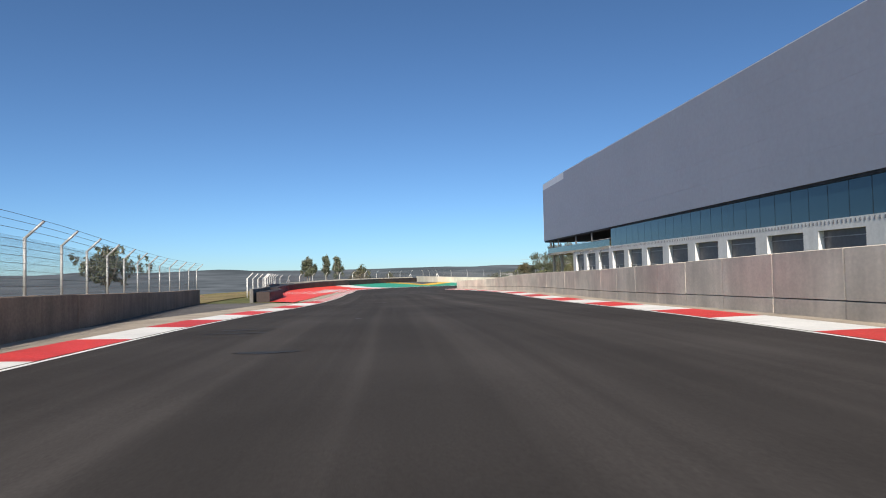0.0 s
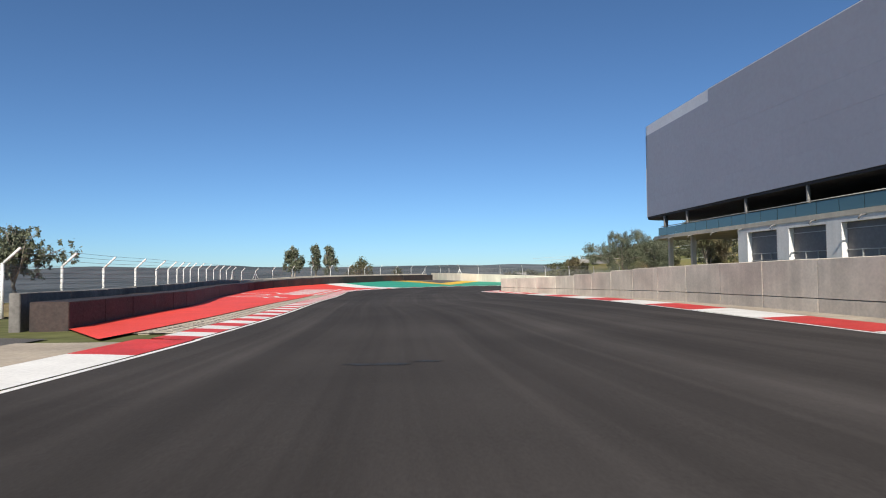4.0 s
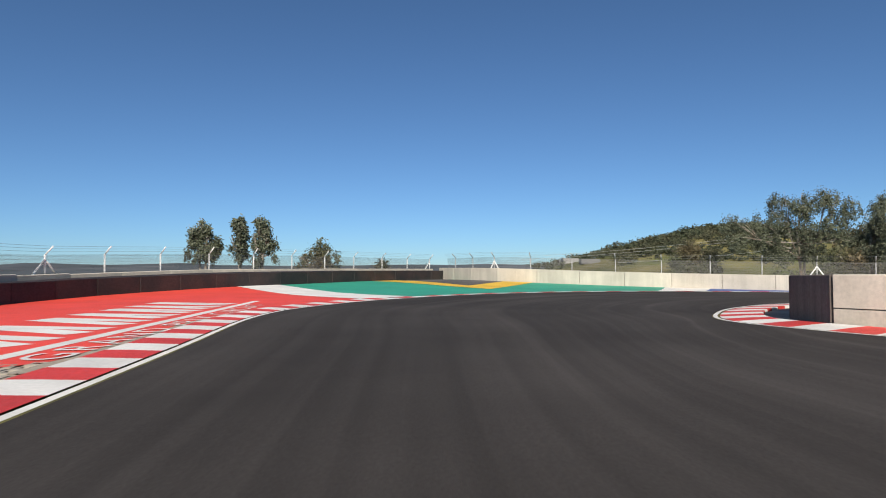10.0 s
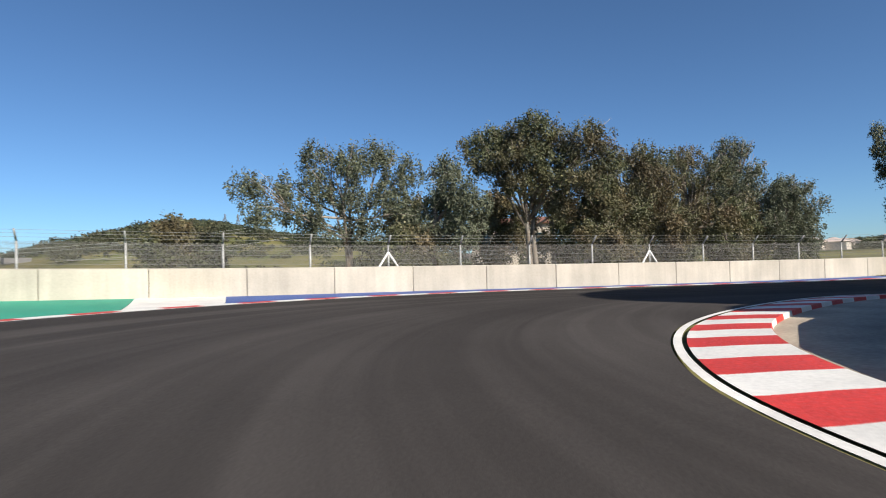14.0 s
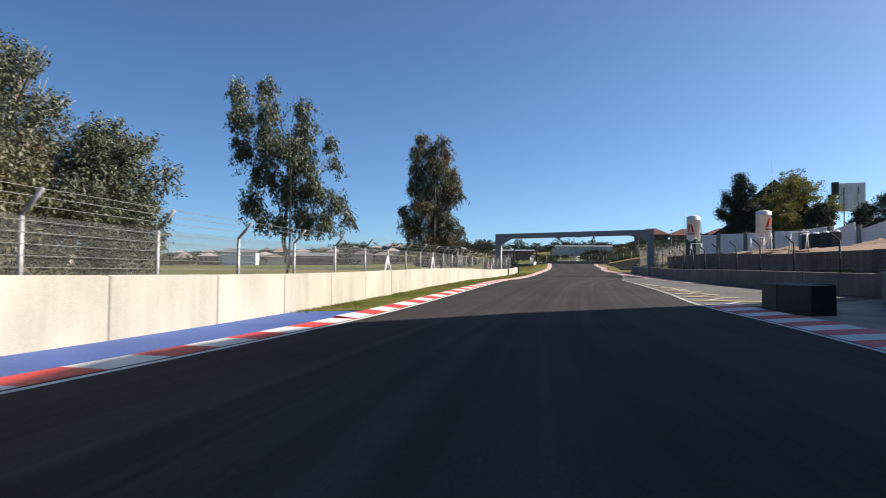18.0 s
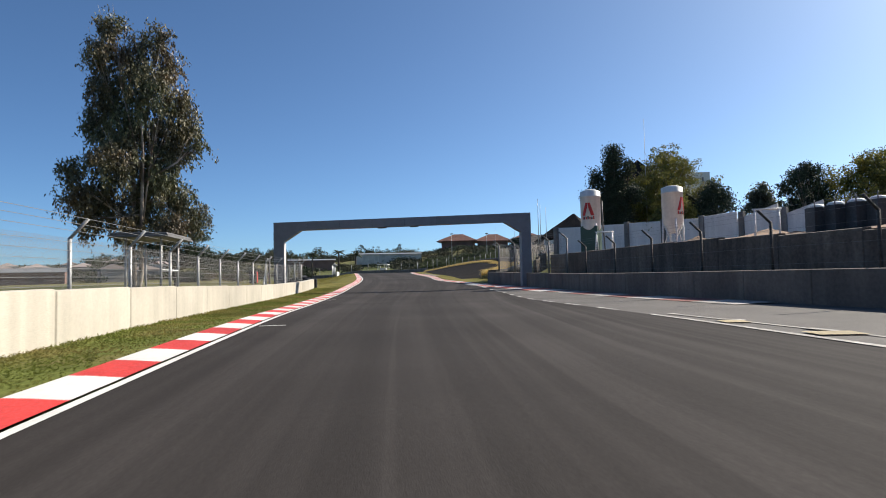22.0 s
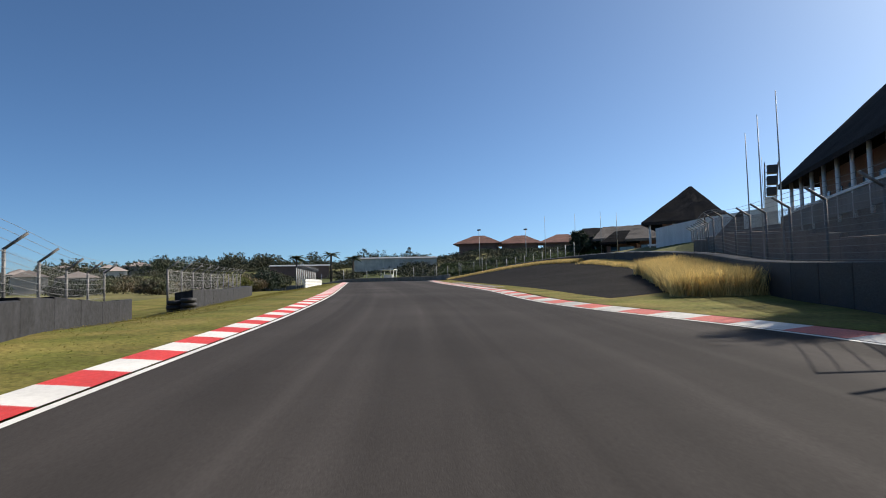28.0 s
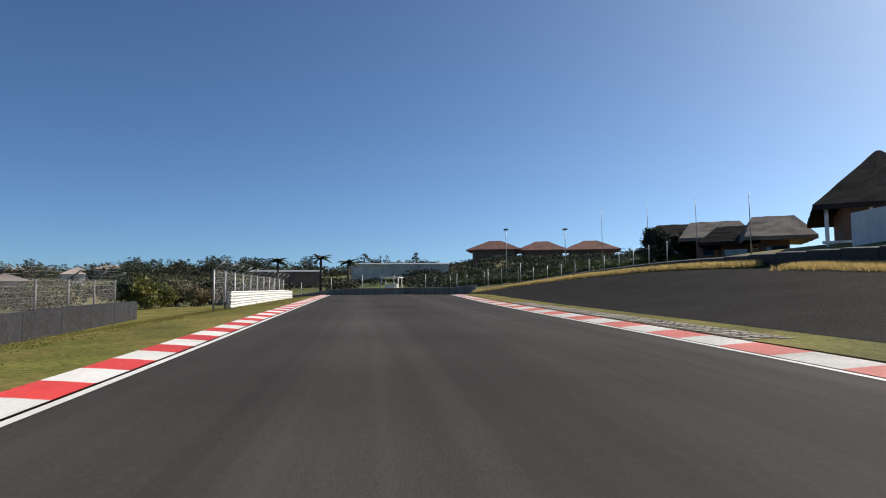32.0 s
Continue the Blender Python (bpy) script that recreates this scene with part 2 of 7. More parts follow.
CLAD_M = mat("pale_corner_sheet", (0.39, 0.41, 0.46), 0.5, metal=0.15, grain=0.04, scale=3, stain=0.08, stain_scale=0.4, bump=0.02)
GANTRY = mat("grey_gantry_cladding", (0.22, 0.22, 0.235), 0.55, metal=0.2, grain=0.06, scale=3, stain=0.1, stain_scale=0.3, bump=0.05, vary=0.04)
PLASTER = mat("white_plaster", (0.72, 0.71, 0.70), 0.85, grain=0.05, scale=8, stain=0.08, stain_scale=0.5, streak=0.08, bump=0.15)
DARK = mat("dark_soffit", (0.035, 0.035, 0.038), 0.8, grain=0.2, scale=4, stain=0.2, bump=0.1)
SHUTTER = mat("roller_shutter", (0.16, 0.155, 0.16), 0.5, metal=0.3, grain=0.1, scale=6, stain=0.15, bump=0.1)
# thatch coloured by its light: near black for backlit roofs, brown for sunlit
THATCH = mat("backlit_thatch", (0.028, 0.026, 0.026), 0.97, grain=0.4, scale=9, stain=0.3, stain_scale=0.4, bump=1.0, bump_scale=22, spec=0.03)
THATCH_L = mat("sunlit_brown_thatch", (0.17, 0.14, 0.115), 0.97, grain=0.4, scale=9, stain=0.3, stain_scale=0.4, bump=1.0, bump_scale=22)
TERRA = mat("terracotta_tile", (0.22, 0.10, 0.072), 0.85, grain=0.2, scale=5, stain=0.25, stain_scale=0.4, bump=0.3, vary=0.08)
BRICKW = mat("face_brick", (0.22, 0.13, 0.10), 0.9, grain=0.2, scale=8, stain=0.2, stain_scale=0.4, bump=0.3)
ROOF = mat("pale_sheet_roof", (0.3, 0.3, 0.29), 0.5, metal=0.2, grain=0.1, scale=3, stain=0.15, bump=0.1)
SOIL = mat("red_soil", (0.25, 0.15, 0.09), 0.95, grain=0.3, scale=4, stain=0.3, stain_scale=0.4, bump=0.8, bump_scale=10, second=(0.30, 0.19, 0.12), mix_scale=0.5)
BARK = mat("pale_bark", (0.36, 0.32, 0.27), 0.9, grain=0.3, scale=6, stain=0.3, stain_scale=0.8, bump=0.5, bump_scale=20, second=(0.16, 0.12, 0.09), mix_scale=1.5)
BARK_D = mat("dark_bark", (0.11, 0.085, 0.065), 0.95, grain=0.3, scale=6, stain=0.3, bump=0.6, bump_scale=20)
LEAF = mat("eucalyptus_leaf", (0.105, 0.115, 0.055), 0.55, grain=0.25, scale=1.0, stain=0.3, stain_scale=0.4, bump=0, island=0.5, trans=0.16, second=(0.165, 0.12, 0.065), mix_scale=0.35, mix=0.35)
LEAF_G = mat("grey_green_leaf", (0.115, 0.128, 0.08), 0.55, grain=0.25, scale=1.0, stain=0.3, stain_scale=0.4, bump=0, island=0.5, trans=0.16)
LEAF_D = mat("dark_conifer_leaf", (0.03, 0.045, 0.022), 0.7, grain=0.25, scale=1.5, stain=0.2, bump=0, island=0.5, trans=0.1)
LEAF_Y = mat("yellowing_leaf", (0.22, 0.19, 0.035), 0.65, grain=0.2, scale=1.0, stain=0.25, stain_scale=0.5, bump=0, island=0.4, trans=0.3, second=(0.10, 0.115, 0.03), mix_scale=0.6)
BUSH = mat("far_bush", (0.05, 0.064, 0.034), 0.9, grain=0.3, scale=1.5, stain=0.3, stain_scale=0.1, bump=0, island=0.25, second=(0.072, 0.07, 0.036), mix_scale=0.06)
SILO = mat("white_silo_paint", (0.74, 0.73, 0.70), 0.55, grain=0.06, scale=5, stain=0.12, stain_scale=0.8, streak=0.12, bump=0.05)
LOGO_RED = mat("logo_red", (0.5, 0.03, 0.03), 0.6, grain=0.05, stain=0.08, bump=0)
BLACK = mat("black_paint", (0.02, 0.02, 0.022), 0.5, grain=0.1, stain=0.1, bump=0)
PAVER = mat("concrete_paver", (0.34, 0.30, 0.245), 0.9, grain=0.15, scale=15, stain=0.15, stain_scale=0.8, bump=0.3, vary=0.14, island=0.12)
GREENBOX = mat("dark_green_steel", (0.03, 0.07, 0.05), 0.5, grain=0.1, stain=0.15, bump=0.05)


def streaked(m, low, high):
    """Faint lighter and darker bands that run along the track, from the mesh's own across-and-along map."""
    t = m.node_tree
    n, ln = t.nodes, t.links
    b = n["Principled BSDF"]
    src = b.inputs["Base Color"].links[0].from_socket
    uv = n.new("ShaderNodeUVMap")
    col = src
    for sc, lo, hi in (((0.55, 0.012, 1), low, high), ((2.6, 0.03, 1), 0.5 + low / 2, 0.5 + high / 2)):
        mp = n.new("ShaderNodeMapping")
        mp.inputs["Scale"].default_value = sc
        ln.new(uv.outputs[0], mp.inputs["Vector"])
        x = n.new("ShaderNodeTexNoise")
        x.inputs["Scale"].default_value = 1.0
        x.inputs["Detail"].default_value = 3.0
        ln.new(mp.outputs[0], x.inputs["Vector"])
        r = n.new("ShaderNodeMapRange")
        r.inputs[1].default_value, r.inputs[2].default_value = 0.46, 0.64
        r.inputs[3].default_value, r.inputs[4].default_value = lo, hi
        ln.new(x.outputs[0], r.inputs[0])
        v = n.new("ShaderNodeVectorMath")
        v.operation = "SCALE"
        ln.new(col, v.inputs[0])
        ln.new(r.outputs[0], v.inputs["Scale"])
        col = v.outputs[0]
    ln.new(col, b.inputs["Base Color"])


streaked(ASPHALT, 0.84, 1.18)


def glass(name, col, rough=0.05):
    m = bpy.data.materials.new(name)
    m.use_nodes = True
    b = m.node_tree.nodes["Principled BSDF"]
    b.inputs["Base Color"].default_value = (*col, 1)
    b.inputs["Roughness"].default_value = rough
    b.inputs["Specular IOR Level"].default_value = 0.8
    MATS[name] = m
    return m


GLASS = glass("tinted_glass", (0.02, 0.05, 0.075))
GLASS_G = glass("green_balustrade_glass", (0.05, 0.10, 0.11))

# ---- helpers ----
RNG = random.Random(7)


def link_mesh(name, verts, faces, material, parent=None, label="", smooth=False):
    me = bpy.data.meshes.new(name)
    me.from_pydata([tuple(v) for v in verts], [], faces)
    me.materials.append(material)
    if smooth:
        me.polygons.foreach_set("use_smooth", [True] * len(me.polygons))
    me.update()
    ob = new(name, me)
    if parent is not None:
        ob.parent = parent
    if label:
        ob["label"] = label
    return ob


def empty(name, at=(0, 0, 0), rz=0.0, label="", category="", group="", kind=""):
    ob = new(name)
    ob.matrix_basis = pose(*at, 0, 0, rz)
    return tagged(ob, label, category, group, kind)


class Shape:
    """Collects boxes, tubes and sheets into one mesh."""

    def __init__(self):
        self.v, self.f = [], []

    def add(self, verts, faces):
        k = len(self.v)
        self.v += [tuple(p) for p in verts]
        self.f += [tuple(i + k for i in f) for f in faces]
        return self

    def box(self, x0, x1, y0, y1, z0, z1, bev=0.0, m=None):
        b = min(bev, (x1 - x0) / 3, (y1 - y0) / 3, (z1 - z0) / 3)
        if b <= 0:
            vs = [(x, y, z) for z in (z0, z1) for x, y in ((x0, y0), (x1, y0), (x1, y1), (x0, y1))]
            fs = [(3, 2, 1, 0), (4, 5, 6, 7)] + [(i, (i + 1) % 4, 4 + (i + 1) % 4, 4 + i) for i in range(4)]
        else:
            vs = []
            for z, i in ((z0, b), (z0 + b, 0), (z1 - b, 0), (z1, b)):
                vs += [(x0 + i, y0 + i, z), (x1 - i, y0 + i, z), (x1 - i, y1 - i, z), (x0 + i, y1 - i, z)]
            fs = [(3, 2, 1, 0), (12, 13, 14, 15)]
            fs += [(4 * r + i, 4 * r + (i + 1) % 4, 4 * r + 4 + (i + 1) % 4, 4 * r + 4 + i) for r in range(3) for i in range(4)]
        if m is not None:
            vs = [m @ Vector(p) for p in vs]
        return self.add(vs, fs)

    def tube(self, pts, radii, n=8, cap=True):
        pts = [Vector(p) for p in pts]
        if not isinstance(radii, (list, tuple)):
            radii = [radii] * len(pts)
        vs, fs = [], []
        side = None
        for i, p in enumerate(pts):
            d = (pts[min(i + 1, len(pts) - 1)] - pts[max(i - 1, 0)]).normalized()
            if side is None:
                side = d.orthogonal().normalized()
            side = (side - d * side.dot(d)).normalized()
            up = d.cross(side)
            for k in range(n):
                a = 2 * math.pi * k / n
                vs.append(p + (side * math.cos(a) + up * math.sin(a)) * radii[i])
        for i in range(len(pts) - 1):
            fs += [(i * n + k, i * n + (k + 1) % n, (i + 1) * n + (k + 1) % n, (i + 1) * n + k) for k in range(n)]
        if cap:
            fs += [tuple(range(n))[::-1], tuple((len(pts) - 1) * n + k for k in range(n))]
        return self.add(vs, fs)

    def prism(self, outline, y0, y1):
        """An outline in x and z, pushed from y0 to y1."""
        n = len(outline)
        vs = [(x, y0, z) for x, z in outline] + [(x, y1, z) for x, z in outline]
        fs = [tuple(range(n)), tuple(range(2 * n - 1, n - 1, -1))]
        fs += [((i + 1) % n, i, n + i, n + (i + 1) % n) for i in range(n)]
        return self.add(vs, fs)

    def out(self, name, material, parent=None, label="", smooth=False):
        return link_mesh(name, self.v, self.f, material, parent, label, smooth)


def spline(points, step=1.0):
    """A smooth line through the points (Catmull-Rom), sampled at even steps."""
    p = np.array(points, float)
    p = np.vstack([2 * p[0] - p[1], p, 2 * p[-1] - p[-2]])
    fine = []
    for i in range(1, len(p) - 2):
        s = np.linspace(0, 1, 24, endpoint=False)[:, None]
        a, b, c, d = p[i - 1], p[i], p[i + 1], p[i + 2]
        fine.append(0.5 * (2 * b + (c - a) * s + (2 * a - 5 * b + 4 * c - d) * s**2 + (3 * b - a - 3 * c + d) * s**3))
    fine = np.vstack(fine + [p[-2:-1]])
    run = np.r_[0, np.cumsum(np.linalg.norm(np.diff(fine, axis=0), axis=1))]
    k = max(2, int(round(run[-1] / step)) + 1)
    at = np.linspace(0, run[-1], k)
    return np.stack([np.interp(at, run, fine[:, j]) for j in range(fine.shape[1])], 1)


def normals(line):
    """Unit vectors to the left of a line."""
    d = np.gradient(line, axis=0)
    d /= np.linalg.norm(d, axis=1)[:, None]
    return np.stack([-d[:, 1], d[:, 0]], 1)


def beside(line, off):
    return line + normals(line) * off

# ---- plan ----
PROFILE = [(0, -12, -1.0), (0, 0, -1.1), (-1.6, 14.2, -1.26), (-3, 31.9, -1.72), (-4, 42.4, -1.86), (-5.5, 52.2, -1.94), (-6.9, 61.9, -2.12),
           (-7.6, 71.1, -2.35), (-6, 80.4, -2.42), (-1.4, 88.2, -2.52), (8.5, 95.5, -2.62), (14.6, 97.1, -2.66), (25.5, 96.3, -2.85),
           (39.4, 90.5, -3.0), (53.2, 82.9, -2.77), (66.6, 74.7, -2.57), (75.9, 68.8, -2.6), (88.2, 61.2, -2.45), (97.2, 55.7, -2.14),
           (106.2, 50.1, -1.84), (115, 44.9, -1.52), (128, 37, -1.1), (145, 27, -0.6), (165, 15, 0.0)]
_fine = spline(PROFILE, 2.0)


def ramp01(v, a, b):
    s = min(max((v - a) / (b - a), 0.0), 1.0)
    return s * s * (3 - 2 * s)


def road_z(x, y):
    """The height of the track's plane at a place."""
    d2 = (_fine[:, 0] - x) ** 2 + (_fine[:, 1] - y) ** 2
    w = 1 / (d2 + 9) ** 2
    z = float((w * _fine[:, 2]).sum() / w.sum())
    # the run-off beyond the hairpin rises gently
    r = math.hypot(x - 5, y - 88)
    return z + 0.5 * ramp01(r, 21, 33) * ramp01(y, 90, 108) * (1 - ramp01(x, 8, 22))


ALONG, ASIDE = np.array((0.862, -0.507)), np.array((-0.507, -0.862))


def straight(x, y):
    """Distance along the second straight, and to its right."""
    q = np.array((x, y)) - (60.0, 78.6)
    return float(q @ ALONG), float(q @ ASIDE)


def at_straight(s, u):
    q = np.array((60.0, 78.6)) + ALONG * s + ASIDE * u
    return float(q[0]), float(q[1])


def land_z(x, y):
    """The height of the open ground: the track's plane near it, a bank by the second straight, a plain far below and hills."""
    base = road_z(x, y)
    s, u = straight(x, y)
    z = base
    # bank to the right of the second straight, past the gantry
    z += 2.2 * ramp01(s, 45, 105) * (1 - 0.3 * ramp01(s, 110, 150)) * ramp01(u, 8, 22)
    z += 2.0 * ramp01(s, 42, 64) * ramp01(u, 22, 36)
    # raised yard behind the retaining wall, short of the gantry
    uw = float(np.interp(s, (-9.3, -4, 7.6, 16, 24.5, 32, 38.6), (14.8, 12.6, 12.0, 11.4, 11.2, 10.4, 9.4)))
    z += (2.1 * ramp01(u, uw + 2.2, uw + 4.2) + 0.9 * ramp01(u, uw + 4, uw + 14)) * ramp01(s, -13, -5) * (1 - ramp01(s, 36, 46)) * (1 - ramp01(u, 52, 64))
    # verge falling away on the left
    z -= 0.8 * ramp01(-u, 4, 11) * ramp01(s, 46, 60) * (1 - ramp01(-u, 16, 60))
    # rising ground towards the houses
    far = math.hypot(x - 60, y - 60)
    z += 9.5 * ramp01(x - 1.2 * y, 130, 400) * ramp01(far, 80, 260)
    # land falling to the plain in the north and west
    z -= 5.0 * ramp01(far, 75, 190) * (1 - ramp01(x - 0.6 * y, 20, 130))
    z -= 45 * ramp01(far, 150, 900) * (1 - ramp01(x - 0.6 * y, -60, 120))
    # the western shoulder drops behind the fences
    z -= 7.0 * ramp01(-x, 30, 80) * (1 - ramp01(y, 60, 110))
    z -= 6.0 * ramp01(y, 136, 190) * (1 - ramp01(x, 0, 40))
    # the wooded hill
    z += 64 * math.exp(-(((x - 285) / 130) ** 2 + ((y - 620) / 150) ** 2))
    z += 23 * math.exp(-(((x - 130) / 130) ** 2 + ((y - 560) / 120) ** 2))
    return z


# ---- the sheet of ground ----
def spread(lo, hi, step):
    mid = list(np.arange(lo, hi + 0.01, step))
    out, k = [], step
    while sum(out) < 2900:
        k *= 1.22
        out.append(k)
    run = np.cumsum(out)
    return [lo - r for r in run[::-1]] + mid + [hi + r for r in run]


gx, gy = spread(-46, 200, 2.0), spread(-60, 150, 2.0)
DROP = 0.06
gv = [(x, y, land_z(x, y) - DROP) for y in gy for x in gx]
nx = len(gx)
gf = [(j * nx + i, j * nx + i + 1, (j + 1) * nx + i + 1, (j + 1) * nx + i) for j in range(len(gy) - 1) for i in range(nx - 1)]
ground = link_mesh("ground", gv, gf, VELD, smooth=True)
tagged(ground, "dry olive and straw coloured veld", "ground", kind="structure")

# ---- lines of the track ----
LEFT = [(-4.9, -12), (-5.3, 0), (-5.8, 8.1), (-7.0, 21.9), (-7.4, 34), (-7.64, 42), (-8.15, 50), (-9.3, 60), (-10.2, 68), (-11.1, 77.5), (-11.8, 85.3), (-11.1, 90.6),
        (-8.4, 96.9), (-4.0, 102.6), (1.5, 106.2), (7.5, 107.6), (13.8, 107), (19.6, 105), (25.8, 101.9), (31.6, 98.5), (38.8, 94.3), (51.8, 86.65), (65.7, 78.5),
        (79, 70.6), (96.8, 59.4), (108.65, 51.9), (120.7, 44.85), (140.8, 34), (165, 21)]
RIGHT = [(6.6, -12), (6.5, 0), (6.4, 9), (6.1, 25), (5.3, 44), (4.7, 55), (3.4, 69), (2.3, 75.6), (0.6, 80.4), (0.1, 83.6), (1.5, 86.8), (3.6, 89.7), (6.6, 92.3), (11, 94), (16.5, 94.3),
         (21.6, 93.6), (25, 91.7), (29, 89.1), (36.2, 84.7), (43, 81.2), (50, 77), (62.3, 70), (72, 64.2), (82, 57.2), (94.4, 49.4), (105.9, 44.35), (118.2, 36.75), (137.6, 25.7), (158, 13.2)]
left_line, right_line = spline(LEFT, 0.5), spline(RIGHT, 0.5)


def sheet(name, a, b, material, lift=0.0, across=6, kind="structure", label="", category="", parent=None, zf=road_z):
    """A strip of ground between two lines of the same number of points."""
    n = len(a)
    vs, fs = [], []
    for i in range(n):
        for k in range(across + 1):
            q = a[i] + (b[i] - a[i]) * k / across
            vs.append((q[0], q[1], zf(q[0], q[1]) + lift))
    w = across + 1
    for i in range(n - 1):
        fs += [(i * w + k + 1, i * w + k, (i + 1) * w + k, (i + 1) * w + k + 1) for k in range(across)]
    ob = link_mesh(name, vs, fs, material, parent, smooth=True)
    if parent is None:
        tagged(ob, label, category, kind=kind)
    return ob


def resample(line, n):
    run = np.r_[0, np.cumsum(np.linalg.norm(np.diff(line, axis=0), axis=1))]
    at = np.linspace(0, run[-1], n)
    return np.stack([np.interp(at, run, line[:, j]) for j in range(2)], 1)


def paired(points_a, points_b, n):
    """Two lines matched control point by control point."""
    k = len(points_a)
    a, b = spline(points_a, 0.25), spline(points_b, 0.25)

    def match(line, pts):
        idx = [int(np.argmin(((line - p) ** 2).sum(1))) for p in np.array(pts, float)]
        return np.interp(np.linspace(0, k - 1, n), np.arange(k), idx)

    ia, ib = match(a, points_a), match(b, points_b)
    pick = lambda line, i: np.stack([np.interp(i, np.arange(len(line)), line[:, j]) for j in range(2)], 1)
    return pick(a, ia), pick(b, ib)


ra, rb = paired(LEFT, RIGHT, 560)
road = sheet("road", ra, rb, ASPHALT, 0.0, 10, label="dark new asphalt racing track with faint tyre marks", category="track")
run_ = np.r_[0, np.cumsum(np.linalg.norm(np.diff((ra + rb) / 2, axis=0), axis=1))]
wide_ = np.linalg.norm(rb - ra, axis=1)
vi = np.zeros(len(road.data.loops), int)
road.data.loops.foreach_get("vertex_index", vi)
lay = road.data.uv_layers.new(name="UVMap")
lay.data.foreach_set("uv", np.stack([wide_[vi // 11] * (vi % 11) / 10, run_[vi // 11]], 1).ravel())


def road_patch(name, x, y, rx, ry, seed, material, label, turn=0.0):
    """A thin dark patch with a ragged outline on the track."""
    g = random.Random(seed)
    n = 22
    c, s = math.cos(turn), math.sin(turn)
    vs = [(x, y, road_z(x, y) + 0.006)]
    for k in range(n):
        a = 2 * math.pi * k / n
        r = g.uniform(0.55, 1.15)
        px, py = math.cos(a) * rx * r, math.sin(a) * ry * r
        qx, qy = x + px * c - py * s, y + px * s + py * c
        vs.append((qx, qy, road_z(qx, qy) + 0.006))
    ob = link_mesh(name, vs, [(0, 1 + k, 1 + (k + 1) % n) for k in range(n)], material)
    return tagged(ob, label, "stain", kind="structure")


for k_, (x_, y_, a_, b_) in enumerate(((-2.84, 9.62, 0.45, 0.16), (-2.4, 9.7, 0.2, 0.1), (-4.7, 14.6, 0.7, 0.12), (-4.5, 13.6, 0.9, 0.1), (-2.54, 18.5, 0.13, 0.2), (-3.7, 36.7, 0.5, 0.12), (-3.0, 37.0, 0.2, 0.1))):
    road_patch("oil_stain", x_, y_, a_, b_, k_, RUBBER_LINE, "dark oily stain on the asphalt")


def part_of(line, p, q):
    """The stretch of a line between the points nearest to p and q."""
    i, j = (int(np.argmin(((line - np.array(r)) ** 2).sum(1))) for r in (p, q))
    return line[min(i, j) : max(i, j) + 1]


def outline_sheet(name, outline, material, lift, label, category="paint", zf=road_z, cell=1.2):
    """A flat painted field with the given outline, laid over the ground."""
    bm = bmesh.new()
    f = bm.faces.new([bm.verts.new((x, y, 0)) for x, y in outline])
    bmesh.ops.triangulate(bm, faces=[f])
    for _ in range(12):
        long = [e for e in bm.edges if e.calc_length() > cell * 2.5]
        if not long:
            break
        bmesh.ops.subdivide_edges(bm, edges=long, cuts=1)
        bmesh.ops.triangulate(bm, faces=[g for g in bm.faces if len(g.verts) > 3])
    for v in bm.verts:
        v.co.z = zf(v.co.x, v.co.y) + lift
    bmesh.ops.recalc_face_normals(bm, faces=bm.faces)
    if sum(g.normal.z for g in bm.faces) < 0:
        bmesh.ops.reverse_faces(bm, faces=bm.faces)
    me = bpy.data.meshes.new(name)
    bm.to_mesh(me)
    bm.free()
    me.materials.append(material)
    return tagged(new(name, me), label, category, kind="structure")


# ---- kerbs ----
def kerb(name, line, off0, off1, block, colours, rise, label, slant=0.0, group_line=True, anchor=None):
    """Painted kerb blocks beside a line, each a piece of its own, with the white edge line."""
    base = tagged(new(name), label, "kerb", kind="structure")
    n = normals(line)
    run = np.r_[0, np.cumsum(np.linalg.norm(np.diff(line, axis=0), axis=1))]
    at = lambda s, o: np.array([np.interp(s, run, line[:, 0] + n[:, 0] * o), np.interp(s, run, line[:, 1] + n[:, 1] * o)])
    s, i = 0.0, 0
    if anchor:
        here = anchor if isinstance(anchor, float) else run[int(np.argmin(((line - np.array(anchor)) ** 2).sum(1)))]
        i = -int(math.ceil(here / block))
        s = here + i * block
    while s < run[-1] - 0.2:
        s0, e = s, min(s + block, run[-1])
        s = max(s, 0.0)
        if e - s < 0.05:
            s, i = s0 + block, i + 1
            continue
        vs, fs = [], []
        m = 3
        for k in range(m + 1):
            u = s + (e - s) * k / m
            for w, h in ((0.0, 0.005), (0.1, 0.008), (0.55, 0.008 + rise * 0.6), (1.0, 0.008 + rise), (1.02, -0.08)):
                q = at(min(max(u + slant * w, 0), run[-1]), off0 + (off1 - off0) * w)
                vs.append((q[0], q[1], road_z(q[0], q[1]) + h))
        sgn = 1 if off1 > off0 else -1
        for k in range(m):
            for j in range(4):
                f = (k * 5 + j, (k + 1) * 5 + j, (k + 1) * 5 + j + 1, k * 5 + j + 1)
                fs.append(f if sgn > 0 else f[::-1])
        link_mesh("kerb_block", vs, fs, colours[i % len(colours)], base)
        s, i = e, i + 1
    if group_line:
        o = (off0 - 0.17 * sgn, off0 - 0.06 * sgn)
        a, b = line + n * o[0], line + n * o[1]
        if sgn < 0:
            a, b = b, a
        sheet("edge_line", b, a, WHITE, 0.006, 1, parent=base)
    return base


